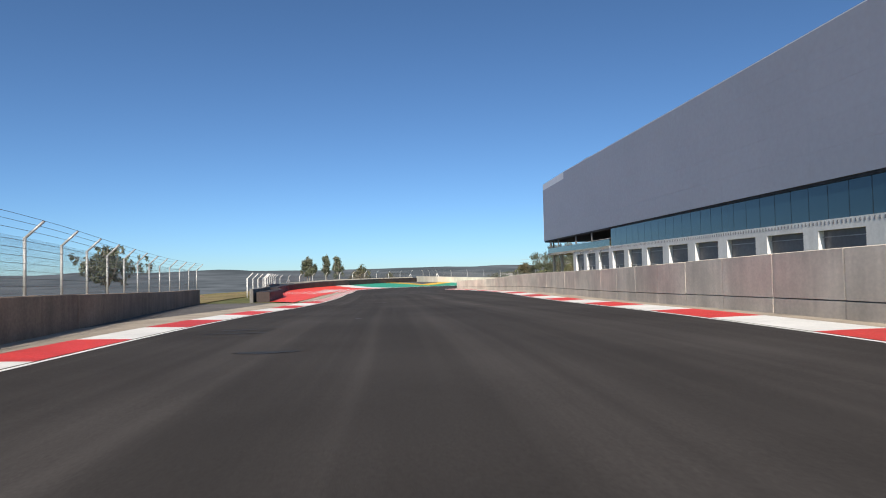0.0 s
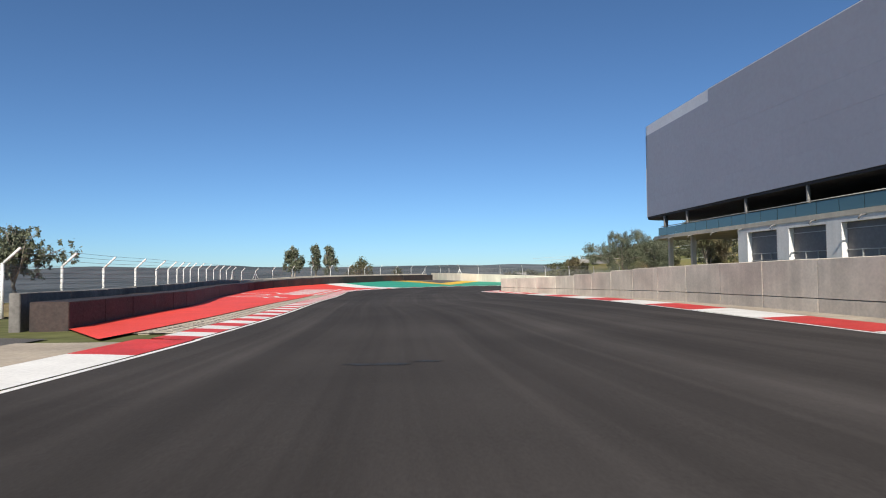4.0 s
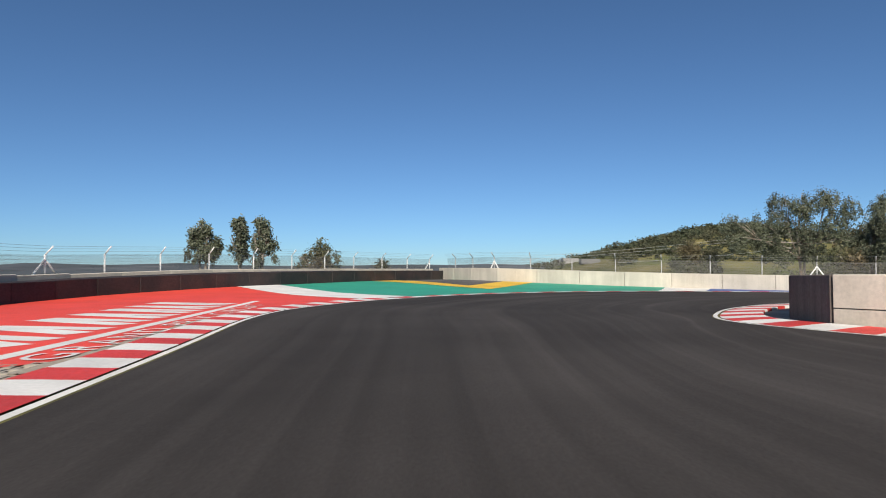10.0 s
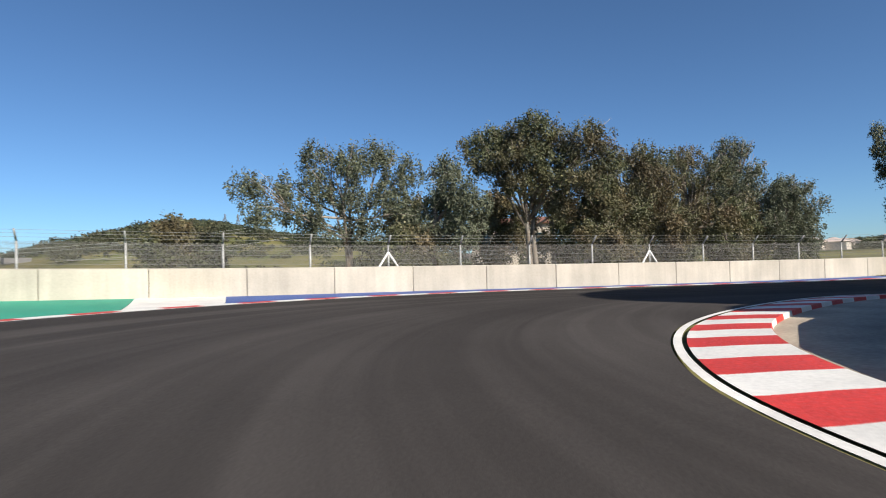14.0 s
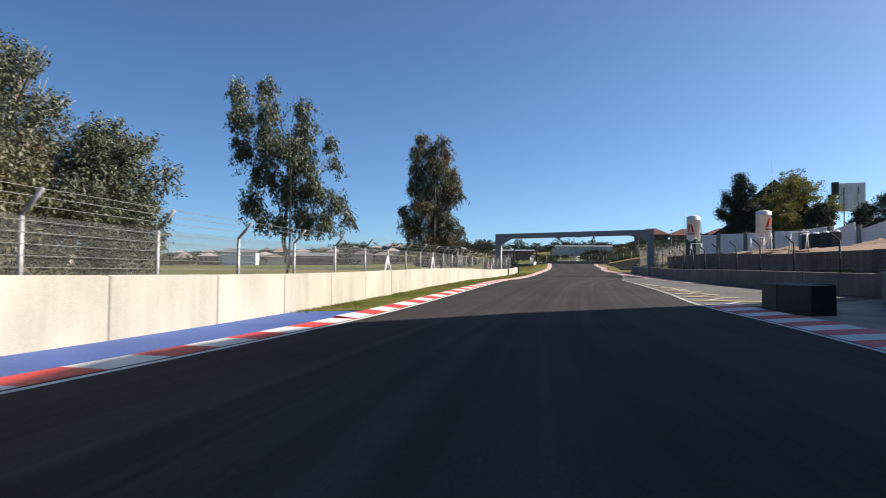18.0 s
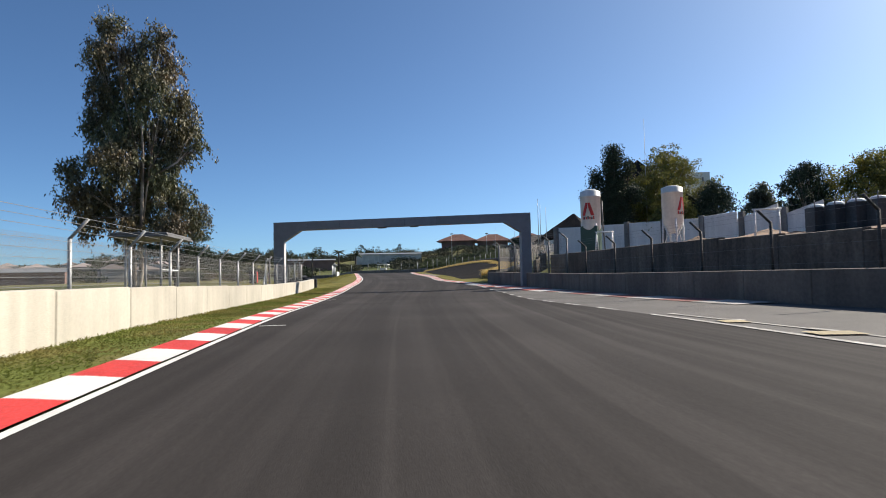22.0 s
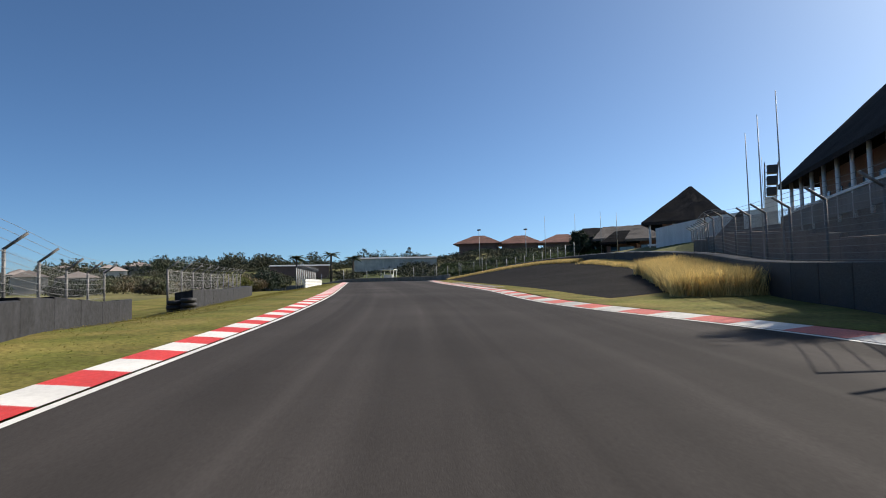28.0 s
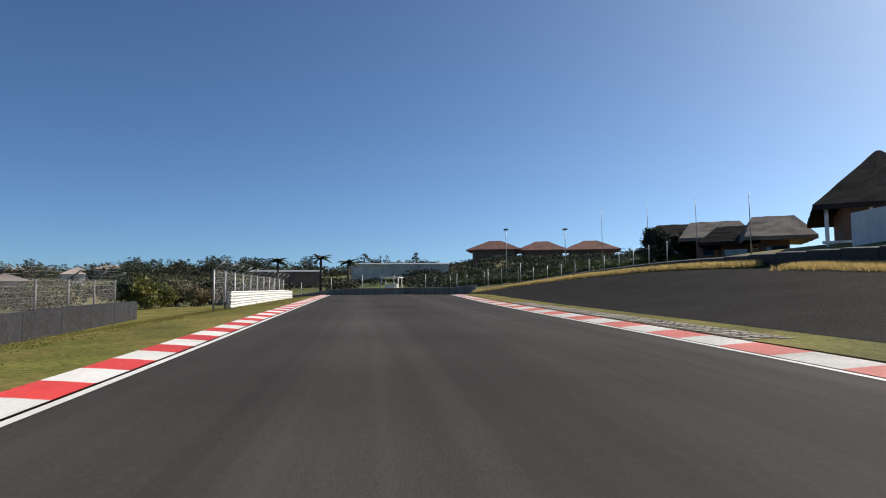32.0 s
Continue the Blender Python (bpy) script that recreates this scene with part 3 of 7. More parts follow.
# ---- walls of precast panels ----
def panel_wall(name, line, height, thick, panel, material, label, side=1, gap=0.018, top_in=0.04, zf=road_z, foot=0.12, kind="structure", cat="wall", joint=None):
    """A barrier of precast panels; its face lies on the line, its body on the given side of it."""
    base = tagged(new(name), label, cat, kind=kind)
    n = normals(line)
    run = np.r_[0, np.cumsum(np.linalg.norm(np.diff(line, axis=0), axis=1))]
    at = lambda s, o: np.array([np.interp(s, run, line[:, 0] + n[:, 0] * o), np.interp(s, run, line[:, 1] + n[:, 1] * o)])
    s, first = 0.0, panel
    if joint:
        first = float(run[int(np.argmin(((line - np.array(joint)) ** 2).sum(1)))]) % panel or panel
    while s < run[-1] - 0.3:
        e = min(s + (first if s == 0 else panel), run[-1])
        vs, fs = [], []
        c = 0.02
        jog = RNG.uniform(-0.006, 0.006)
        full = height(*at(min(s + panel / 2, run[-1]), 0)) if callable(height) else height
        for u, ins in ((s + gap / 2, c), (s + gap / 2 + c, 0), (e - gap / 2 - c, 0), (e - gap / 2, c)):
            prof = ((ins, -foot), (ins, full - c), (c + top_in, full), (thick - c, full), (thick - ins * 0.5, full - c), (thick, -foot))
            for o, h in prof:
                q = at(u, side * (o + jog))
                vs.append((q[0], q[1], zf(q[0], q[1]) + h + jog))
        for k in range(3):
            for j in range(5):
                f = (k * 6 + j, (k + 1) * 6 + j, (k + 1) * 6 + j + 1, k * 6 + j + 1)
                fs.append(f if side > 0 else f[::-1])
        ends = [tuple(range(6)), tuple(range(23, 17, -1))]
        fs += ends if side > 0 else [f[::-1] for f in ends]
        link_mesh("panel", vs, fs, material, base)
        s = e
    return base


# ---- fences ----
def fence(name, line, side, foot, tall, arm, post_step, material, label, wires=10, net=None, arm_up=0.38, zf=road_z, post_r=0.045, net_from=0.1, braces=(), wire_r=0.006, anchor=None):
    """A debris fence: posts with arms bent over the track, strained wires and netting."""
    base = tagged(new(name), label, "fence", kind="structure")
    n = normals(line)
    run = np.r_[0, np.cumsum(np.linalg.norm(np.diff(line, axis=0), axis=1))]
    at = lambda s, o: np.array([np.interp(s, run, line[:, 0] + n[:, 0] * o), np.interp(s, run, line[:, 1] + n[:, 1] * o)])
    count = max(2, int(round(run[-1] / post_step)) + 1)
    where = np.linspace(0, run[-1], count)
    if anchor is not None:
        where = np.arange(float(run[int(np.argmin(((line - np.array(anchor)) ** 2).sum(1)))]) % post_step, run[-1], post_step)
        count = len(where)
    for k, s in enumerate(where):
        p, q = at(s, 0), at(s, -side * arm)
        z = zf(p[0], p[1]) + foot
        sh = Shape()
        sh.tube([(p[0], p[1], z - 0.3), (p[0], p[1], z + tall)], post_r, 8)
        post = sh.out("post", material, base, smooth=True)
        if arm:
            sh = Shape()
            sh.tube([(p[0], p[1], z + tall - 0.02), (q[0], q[1], z + tall + arm_up)], post_r * 0.85, 8)
            sh.out("post_arm", material, post, smooth=True)
    for b in braces:
        s = where[min(b, count - 1)]
        p = at(s, 0)
        z = zf(p[0], p[1]) + foot
        for d in (-0.75, 0.75):
            q = at(min(max(s + d, 0), run[-1]), 0)
            sh = Shape()
            sh.tube([(p[0], p[1], z + tall * 0.8), (q[0] + (q[0] - p[0]) * 0.25, q[1] + (q[1] - p[1]) * 0.25, z - 0.1)], post_r * 1.1, 8)
            sh.out("brace", STEEL_W, base, smooth=True)
    fine = np.linspace(0, run[-1], max(count, int(run[-1] / 1.5)))
    for w in range(wires):
        h = tall * (w + 0.5) / wires
        sh = Shape()
        pts = []
        for s in fine:
            p = at(s, -side * post_r)
            pts.append((p[0], p[1], zf(p[0], p[1]) + foot + h))
        sh.tube(pts, wire_r, 4, cap=False)
        sh.out("wire", WIRE, base)
    if arm:
        for w in (0.35, 0.7, 1.0):
            sh = Shape()
            pts = []
            for s in fine:
                p = at(s, -side * arm * w)
                pts.append((p[0], p[1], zf(p[0], p[1]) + foot + tall + arm_up * w))
            sh.tube(pts, wire_r, 4, cap=False)
            sh.out("wire", WIRE, base)
    if net:
        vs, fs, uv = [], [], []
        for i, s in enumerate(fine):
            p = at(s, side * 0.0)
            z = zf(p[0], p[1]) + foot
            vs += [(p[0], p[1], z + net_from), (p[0], p[1], z + tall)]
        for i in range(len(fine) - 1):
            fs.append((2 * i, 2 * i + 2, 2 * i + 3, 2 * i + 1))
            uv += [(fine[i], 0), (fine[i + 1], 0), (fine[i + 1], tall), (fine[i], tall)]
        ob = link_mesh("netting", vs, fs, net, base)
        lay = ob.data.uv_layers.new(name="UVMap")
        lay.data.foreach_set("uv", [c for p in uv for c in p])
    return base

# ---- first straight and hairpin ----
lk1 = part_of(left_line, (-5.0, -12), (-7.75, 40.5))
kerb("kerb_left_straight", lk1, 0.16, 1.25, 3.6, (RED_K, WHITE), 0.03, "flat red and white painted kerb beside the track", anchor=(-6.6, 16.5))
lk2 = part_of(left_line, (-7.75, 40.5), (-8.4, 96.9))
kerb("kerb_left_entry", lk2, 0.2, 0.97, 0.875, (WHITE, RED_K), 0.04, "red and white kerb blocks before the hairpin", slant=-0.14, anchor=(-10.2, 67.3))
lk3 = part_of(left_line, (-8.4, 96.9), (40.5, 93.4))
kerb("kerb_outside", lk3, 0.16, 0.78, 1.16, (RED_K, WHITE), 0.0, "red and white kerb round the outside of the hairpin", anchor=(32.2, 98.2))
lk4 = part_of(left_line, (40.5, 93.4), (91.0, 63.1))
kerb("kerb_left_exit", lk4, 0.16, 0.74, 1.225, (RED_K, WHITE), 0.04, "red and white kerb along the grass verge", anchor=45.42)
lk5 = part_of(left_line, (91.0, 63.1), (165, 21))
kerb("kerb_left_far", lk5, 0.16, 0.74, 0.978, (RED_K, WHITE), 0.04, "red and white kerb along the mown grass", anchor=4.623)
rk1 = part_of(right_line, (6.6, -12), (2.3, 75.6))
kerb("kerb_right_straight", rk1, -0.16, -1.5, 4.2, (WHITE, RED_K), 0.03, "flat red and white painted kerb under the concrete wall", anchor=(6.1, 19.4))
rk2 = part_of(right_line, (2.3, 75.6), (43, 81.6))
kerb("kerb_apex", rk2, -0.2, -1.3, 0.96, (RED_K, WHITE), 0.06, "red and white kerb round the hairpin apex", anchor=(2.5, 88.2))
rk3 = part_of(right_line, (88, 53.2), (158, 13))
kerb("kerb_right_exit", rk3, -0.16, -0.86, 1.4, (RED_OLD, WHITE_OLD), 0.04, "faded red and white kerb before the gravel trap", anchor=(119.3, 35.7))

# dusty concrete behind the kerbs
sheet("left_apron", beside(lk1, 1.25)[4:], beside(lk1, 3.6)[4:], DUST, -0.02, 2, label="dusty concrete apron behind the kerb", category="pavement")
fill_in = part_of(left_line, (-5.3, 0), (-7.75, 41.5))
sheet("service_lane", resample(beside(fill_in, 3.55), 60), resample(part_of(spline([(-6.6, 0), (-8.9, 12.4), (-11.6, 22), (-14.6, 33), (-16.6, 42.6)], 0.5), (-6.6, 0), (-16.6, 42.6)), 60), ASPHALT_OLD, -0.03, 3, label="worn grey asphalt lane beside the wall", category="lane")
sheet("right_apron", beside(rk1, -4.2), beside(rk1, -1.6), DUST, -0.02, 2, label="dusty concrete apron at the foot of the wall", category="pavement")
ap = part_of(right_line, (2.3, 75.6), (50, 77))
sheet("apex_apron", beside(ap, -9.0), beside(ap, -1.3), DUST, -0.03, 4, label="pale concrete apron inside the hairpin", category="pavement")

# painted run-off
BELT_LINE = [(-12.1, 43.5), (-13.3, 50), (-14.4, 56), (-16.4, 63), (-18.5, 70), (-20.5, 79), (-22.1, 87), (-22.8, 91.5), (-22.4, 96), (-21.2, 99.6), (-18.4, 105.0), (-16.4, 108.0), (-13.6, 112.4), (-11.2, 116.2), (-8.8, 119.4), (-5.3, 124.2)]
belt_line = spline(BELT_LINE, 1.0)
WALL_LINE = [(-5.6, 126.8), (-3.6, 122.2), (-1.8, 118.9), (1.0, 117.0), (5.5, 114.9), (10.5, 112.4), (15.5, 110.0), (20.8, 107.4), (25.2, 104.6), (30.7, 101.5), (36, 98.5), (42.6, 94.9), (49.6, 90.8),
             (57.3, 86.4), (71.3, 78.4), (79, 74.0), (88, 68.5), (94, 64.6), (99.3, 61.3)]
wall_line = spline(WALL_LINE, 0.5)
klin = part_of(left_line, (-7.75, 41), (-7.0, 99.2))
kw = np.interp(klin[:, 1], (41, 75.6, 76.6, 92, 100), (2.25, 2.25, 1.3, 1.2, 1.0))
kl = klin + normals(klin) * kw[:, None]
pv = part_of(left_line, (-8.0, 42.5), (-11.2, 76.6))
sheet("paver_bed", beside(pv, 0.95), beside(pv, 2.24), DUST, -0.022, 2, label="sandy concrete bed under the pavers", category="pavement")
sn = part_of(left_line, (-11.0, 75.6), (-8.6, 96.6))
sheet("sand_strip", beside(sn, 0.95), beside(sn, 1.34), DUST, -0.004, 1, label="sandy joint between kerb and red paint", category="pavement")
bl = part_of(belt_line, (-12.1, 43.5), (-17.4, 106.5))
sheet("red_runoff", resample(kl, 160), resample(bl, 160), RED, 0.0, 10, label="bright red painted asphalt run-off", category="run-off")
kg = beside(part_of(left_line, (-7.0, 99.2), (8.0, 107.6)), 0.8)
bg = np.vstack([part_of(belt_line, (-17.4, 106.5), (-5.3, 124.2)), part_of(wall_line, (-4.6, 124.4), (10.1, 112.6))])
sheet("green_runoff", resample(kg, 80), resample(bg, 80), GREEN, 0.0, 8, label="bright green painted asphalt run-off", category="run-off")
wb0, wb1 = beside(part_of(left_line, (8.0, 107.6), (11.0, 107.5)), 0.79), part_of(wall_line, (10.1, 112.6), (12.8, 111.3))
sheet("white_runoff", resample(wb0, 10), resample(wb1, 10), WHITE, 0.001, 4, label="white painted patch on the run-off", category="run-off")
bb0, bb1 = beside(part_of(left_line, (11.0, 107.5), (43.0, 92.0)), 0.79), part_of(wall_line, (12.8, 111.3), (43.0, 94.6))
sheet("blue_runoff", resample(bb0, 60), resample(bb1, 60), BLUE, 0.001, 3, label="blue painted strip under the wall", category="run-off")
outline_sheet("white_band", [(-18.2, 105.4), (-16.3, 108.1), (-8.0, 99.6), (-9.9, 96.4)], WHITE, 0.012, "broad white band between red and green paint")
outline_sheet("yellow_band", [(-11.1, 116.2), (-9.3, 118.5), (-3.9, 113.0), (-0.7, 117.9), (1.4, 116.7), (-2.7, 110.3)], YELLOW, 0.013, "broad yellow painted V on the green run-off")
outline_sheet("bare_triangle", [(-9.2, 118.7), (-5.2, 123.6), (-3.9, 122.2), (-2.2, 119.0), (-0.8, 117.8), (-3.9, 113.1)], ASPHALT_OLD, 0.014, "bare grey asphalt inside the yellow V")

outline_sheet("dry_field", [(-16.8, 43.5), (-30, 46), (-52, 60), (-60, 110), (-30, 122), (-25.9, 100), (-24.8, 84), (-20.8, 66)], STRAW, 0.0, "straw coloured dry field beyond the fence", "grass", land_z, 3.0)
# concrete walls
left_wall = spline([(-6.6, 0), (-8.9, 12.4), (-11.6, 22), (-14.6, 33), (-16.6, 42.6)], 0.5)
left_wall = np.vstack([left_wall[:1] + (left_wall[0] - left_wall[1]) * k for k in range(24, 0, -1)] + [left_wall])
panel_wall("wall_left", left_wall, 0.95, 0.3, 3.0, CONCRETE_BROWN, "grey concrete barrier wall carrying a wire fence", 1)
fence("fence_left", beside(left_wall, 0.2), 1, 0.9, 1.38, 0.4, 2.6, STEEL, "tall debris fence with pale bent posts", wires=8, net=NET_DENSE, post_r=0.036)
RW = [(9.0, -10), (9.0, 8), (8.9, 20), (8.8, 34), (8.3, 48), (7.4, 60), (5.6, 71.5), (3.4, 77.8), (1.7, 81.7)]
rw_line = spline(RW, 0.5)
panel_wall("wall_right", rw_line, 0.40, 0.3, 3.0, CONCRETE_WARM, "warm grey lower course of the barrier wall", -1)
panel_wall("wall_right_upper", rw_line, lambda x, y: float(np.interp(y, (55, 62, 67, 73, 80), (1.6, 1.55, 1.45, 1.3, 1.15))), 0.3, 3.0, CONCRETE_WARM, "warm grey concrete barrier wall with water stains", -1, foot=-0.415)
end_line = spline([(1.7, 81.75), (1.75, 82.7), (2.15, 83.8), (3.15, 85.85), (5.15, 87.9), (8.1, 89.85), (11.5, 90.85), (17, 90.7), (24, 88.1), (33, 82.5)], 0.4)
panel_wall("wall_apex", end_line, 1.15, 0.3, 3.0, CONCRETE_APEX, "concrete wall round the hairpin apex, shade put into its dark brown", -1)
panel_wall("wall_outer", wall_line, lambda x, y: float(np.interp(x, (42, 55, 65, 85, 100), (1.04, 1.01, 0.93, 0.79, 0.74))), 0.3, 3.3, CONCRETE, "pale cream concrete barrier of precast panels", 1, joint=(39.56, 96.57))
fence("fence_outer", beside(wall_line, 0.9), 1, 0.35, 1.6, 0.36, 3.3, STEEL, "galvanised debris fence behind the concrete barrier", wires=9, net=NET_DENSE, braces=(2, 9, 13, 21, 24), post_r=0.042, anchor=(42.22, 96.14))
panel_wall("belt_barrier", belt_line, lambda x, y: float(np.interp(y, (49, 57, 70, 80, 90, 125), (0.68, 0.72, 0.8, 0.86, 0.8, 0.8))), 0.9, 2.5, BELT, "black conveyor-belt faced tyre barrier with red scuffs", 1, cat="barrier")
fence("fence_belt", beside(belt_line, 1.5), 1, 0.9, 1.05, 0.4, 3.4, STEEL_W, "white bent-post fence behind the tyre barrier", wires=7, net=NET_DENSE, post_r=0.038, braces=(14, 16, 31), zf=lambda x, y: road_z(x, y) + float(np.interp(y, (50, 58, 72, 86, 96), (-0.32, -0.22, 0.1, 0.1, -0.1))))
back = beside(belt_line, 1.1)
back_high = lambda x, y: float(np.interp(y, (49, 57, 70, 80, 91, 99), (0.9, 0.99, 1.12, 1.2, 1.08, 0.95)))
# one wall in two materials: the darker one paints its shaded stretch
panel_wall("wall_behind_belt", part_of(back, (-13.2, 43.5), (-23.9, 91)), back_high, 0.25, 3.0, CONCRETE_DARK, "wall behind the tyre barrier, shaded stretch in a darker material", 1)
panel_wall("wall_behind_belt_end", part_of(back, (-23.9, 91.6), (-5.9, 125)), back_high, 0.25, 3.0, CONCRETE, "grey concrete wall behind the tyre barrier", 1)


# white emblem and lettering on the red run-off, drawn as plain shapes
emblem = tagged(new("runoff_emblem"), "white emblem and lettering painted on the red run-off", "marking", kind="structure")


def ribbon(name, pts, w, parent, lift=0.004, material=WHITE):
    line = spline(pts, 0.25)
    n = normals(line)
    vs = []
    for p, q in zip(line, n):
        for k in (w / 2, -w / 2):
            x, y = p + q * k
            vs.append((x, y, road_z(x, y) + lift))
    fs = [(2 * i, 2 * i + 1, 2 * i + 3, 2 * i + 2) for i in range(len(line) - 1)]
    link_mesh(name, vs, fs, material, parent)


ribbon("outline_stroke", [(-20.6, 74.0), (-18.6, 75.3), (-17.0, 76.7), (-17.3, 78.2), (-19.2, 80.4), (-20.5, 81.8), (-18.9, 83.0), (-18.0, 83.2), (-16.9, 80.6), (-14.5, 77.4)], 0.3, emblem)
ribbon("outline_stroke", [(-20.6, 73.0), (-17.6, 74.0), (-15.6, 74.0), (-14.7, 71.6), (-13.8, 70.5), (-14.9, 70.3), (-16.1, 72.6), (-18.0, 72.9)], 0.3, emblem)
ribbon("outline_stroke", [(-16.6, 77.9), (-15.4, 77.7), (-14.3, 77.2)], 0.3, emblem)
for k in range(7):
    y0 = 78.4 + 2.15 * k
    top, low = -16.6 - 0.21 * k, -13.95 - 0.1 * k
    for d, sl in ((0.0, 0.75), (1.0, -0.1 if k % 2 else 0.2)):
        ribbon("letter_stroke", [(low, y0 + d), ((low + top) / 2, y0 + d + sl * 0.5 + 0.35), (top, y0 + d + sl + 0.7)], 0.62, emblem)
    if k % 2 == 0:
        ribbon("letter_stroke", [((low + top) / 2, y0 + 0.5), ((low + top) / 2 - 0.1, y0 + 1.5)], 0.5, emblem)
ribbon("underline", [(-13.2, 76.2), (-13.65, 84), (-14.25, 94.6)], 0.3, emblem)
words = bpy.data.curves.new("runoff_words", "FONT")
words.body = "GRAND PRIX CIRCUIT"
words.size, words.space_character = 1.0, 1.28
words.materials.append(WHITE)
wob = new("runoff_words", words)
wob.parent = emblem
mid_z, north_z = road_z(-13.2, 79), road_z(-13.8, 93)
wob.matrix_basis = pose(-12.3, 76.6, road_z(-12.6, 76.6) + 0.012, 0, math.degrees(math.atan2(mid_z - north_z, 14)), 93.2) @ Matrix.Diagonal((1.2, 0.9, 1, 1))

# concrete pavers beside the kerb
paver_strip = tagged(new("paver_strip"), "perforated concrete grass pavers between kerb and red paint", "pavement", kind="structure")


def paver_mesh(l, w):
    sh = Shape()
    b = 0.035
    vs = [(-l / 2, -w / 2, -0.06), (l / 2, -w / 2, -0.06), (l / 2, w / 2, -0.06), (-l / 2, w / 2, -0.06),
          (-l / 2, -w / 2, -0.008), (l / 2, -w / 2, -0.008), (l / 2, w / 2, -0.008), (-l / 2, w / 2, -0.008),
          (-l / 2 + b, -w / 2 + b, 0), (l / 2 - b, -w / 2 + b, 0), (l / 2 - b, w / 2 - b, 0), (-l / 2 + b, w / 2 - b, 0)]
    # a hollow for grass in the middle of each block
    for k, z in ((0.27, 0.0), (0.24, -0.035)):
        vs += [(-l * k, -w * k * 0.75, z), (l * k, -w * k * 0.75, z), (l * k, w * k * 0.75, z), (-l * k, w * k * 0.75, z)]
    ring = lambda a, b: [(a + i, a + (i + 1) % 4, b + (i + 1) % 4, b + i) for i in range(4)]
    fs = ring(0, 4) + ring(4, 8) + ring(8, 12) + ring(12, 16) + [(16, 17, 18, 19)]
    me = bpy.data.meshes.new("paver")
    me.from_pydata(vs, [], fs)
    me.materials.append(PAVER)
    return me


def lay_pavers(line, offs, step, parent, zf=road_z, most=300, lift=0.0):
    me = paver_mesh(step - 0.07, abs(offs[1] - offs[0]) - 0.06)
    n = normals(line)
    run = np.r_[0, np.cumsum(np.linalg.norm(np.diff(line, axis=0), axis=1))]
    count = 0
    for r, o in enumerate(offs):
        s = step * (0.5 + 0.5 * (r % 2))
        while s < run[-1] and count < most:
            x = np.interp(s, run, line[:, 0] + n[:, 0] * o)
            y = np.interp(s, run, line[:, 1] + n[:, 1] * o)
            dx, dy = np.interp(s, run, n[:, 1]), np.interp(s, run, -n[:, 0])
            ob = new("paver", me)
            ob.parent = parent
            ob.matrix_basis = pose(x, y, zf(x, y) + lift + RNG.uniform(-0.004, 0.006), RNG.uniform(-0.8, 0.8), RNG.uniform(-0.6, 0.6), math.degrees(math.atan2(dy, dx)) + RNG.uniform(-1, 1))
            s += step
            count += 1


lay_pavers(pv, (1.38, 1.69, 2.0), 0.345, paver_strip)
exit_line = part_of(right_line, (121.4, 34.5), (138.5, 24.9))
paver_exit = tagged(new("paver_exit"), "sandy concrete pavers behind the exit kerb", "pavement", kind="structure")
lay_pavers(exit_line, (-1.26, -1.57, -1.88), 0.345, paver_exit, land_z, 300, 0.05)

# ---- pit building ----
def fx(y):
    return 16.79 - 0.0625 * y


def roof_z(y):
    return 9.0 + 0.0152 * y


def quad_box(y0, y1, o0, o1, z0, z1, z0b=None, z1b=None):
    """A block that follows the facade: along y, set back by o, from z0 to z1."""
    z0b, z1b = z0 if z0b is None else z0b, z1 if z1b is None else z1b
    p = [(fx(y0) + o0, y0), (fx(y1) + o0, y1), (fx(y1) + o1, y1), (fx(y0) + o1, y0)]
    za, zb = (z0, z0b, z0b, z0), (z1, z1b, z1b, z1)
    vs = [(x, y, z) for (x, y), z in zip(p, za)] + [(x, y, z) for (x, y), z in zip(p, zb)]
    fs = [(0, 1, 2, 3), (7, 6, 5, 4)] + [(i, 4 + i, 4 + (i + 1) % 4, (i + 1) % 4) for i in range(4)]
    return vs, fs


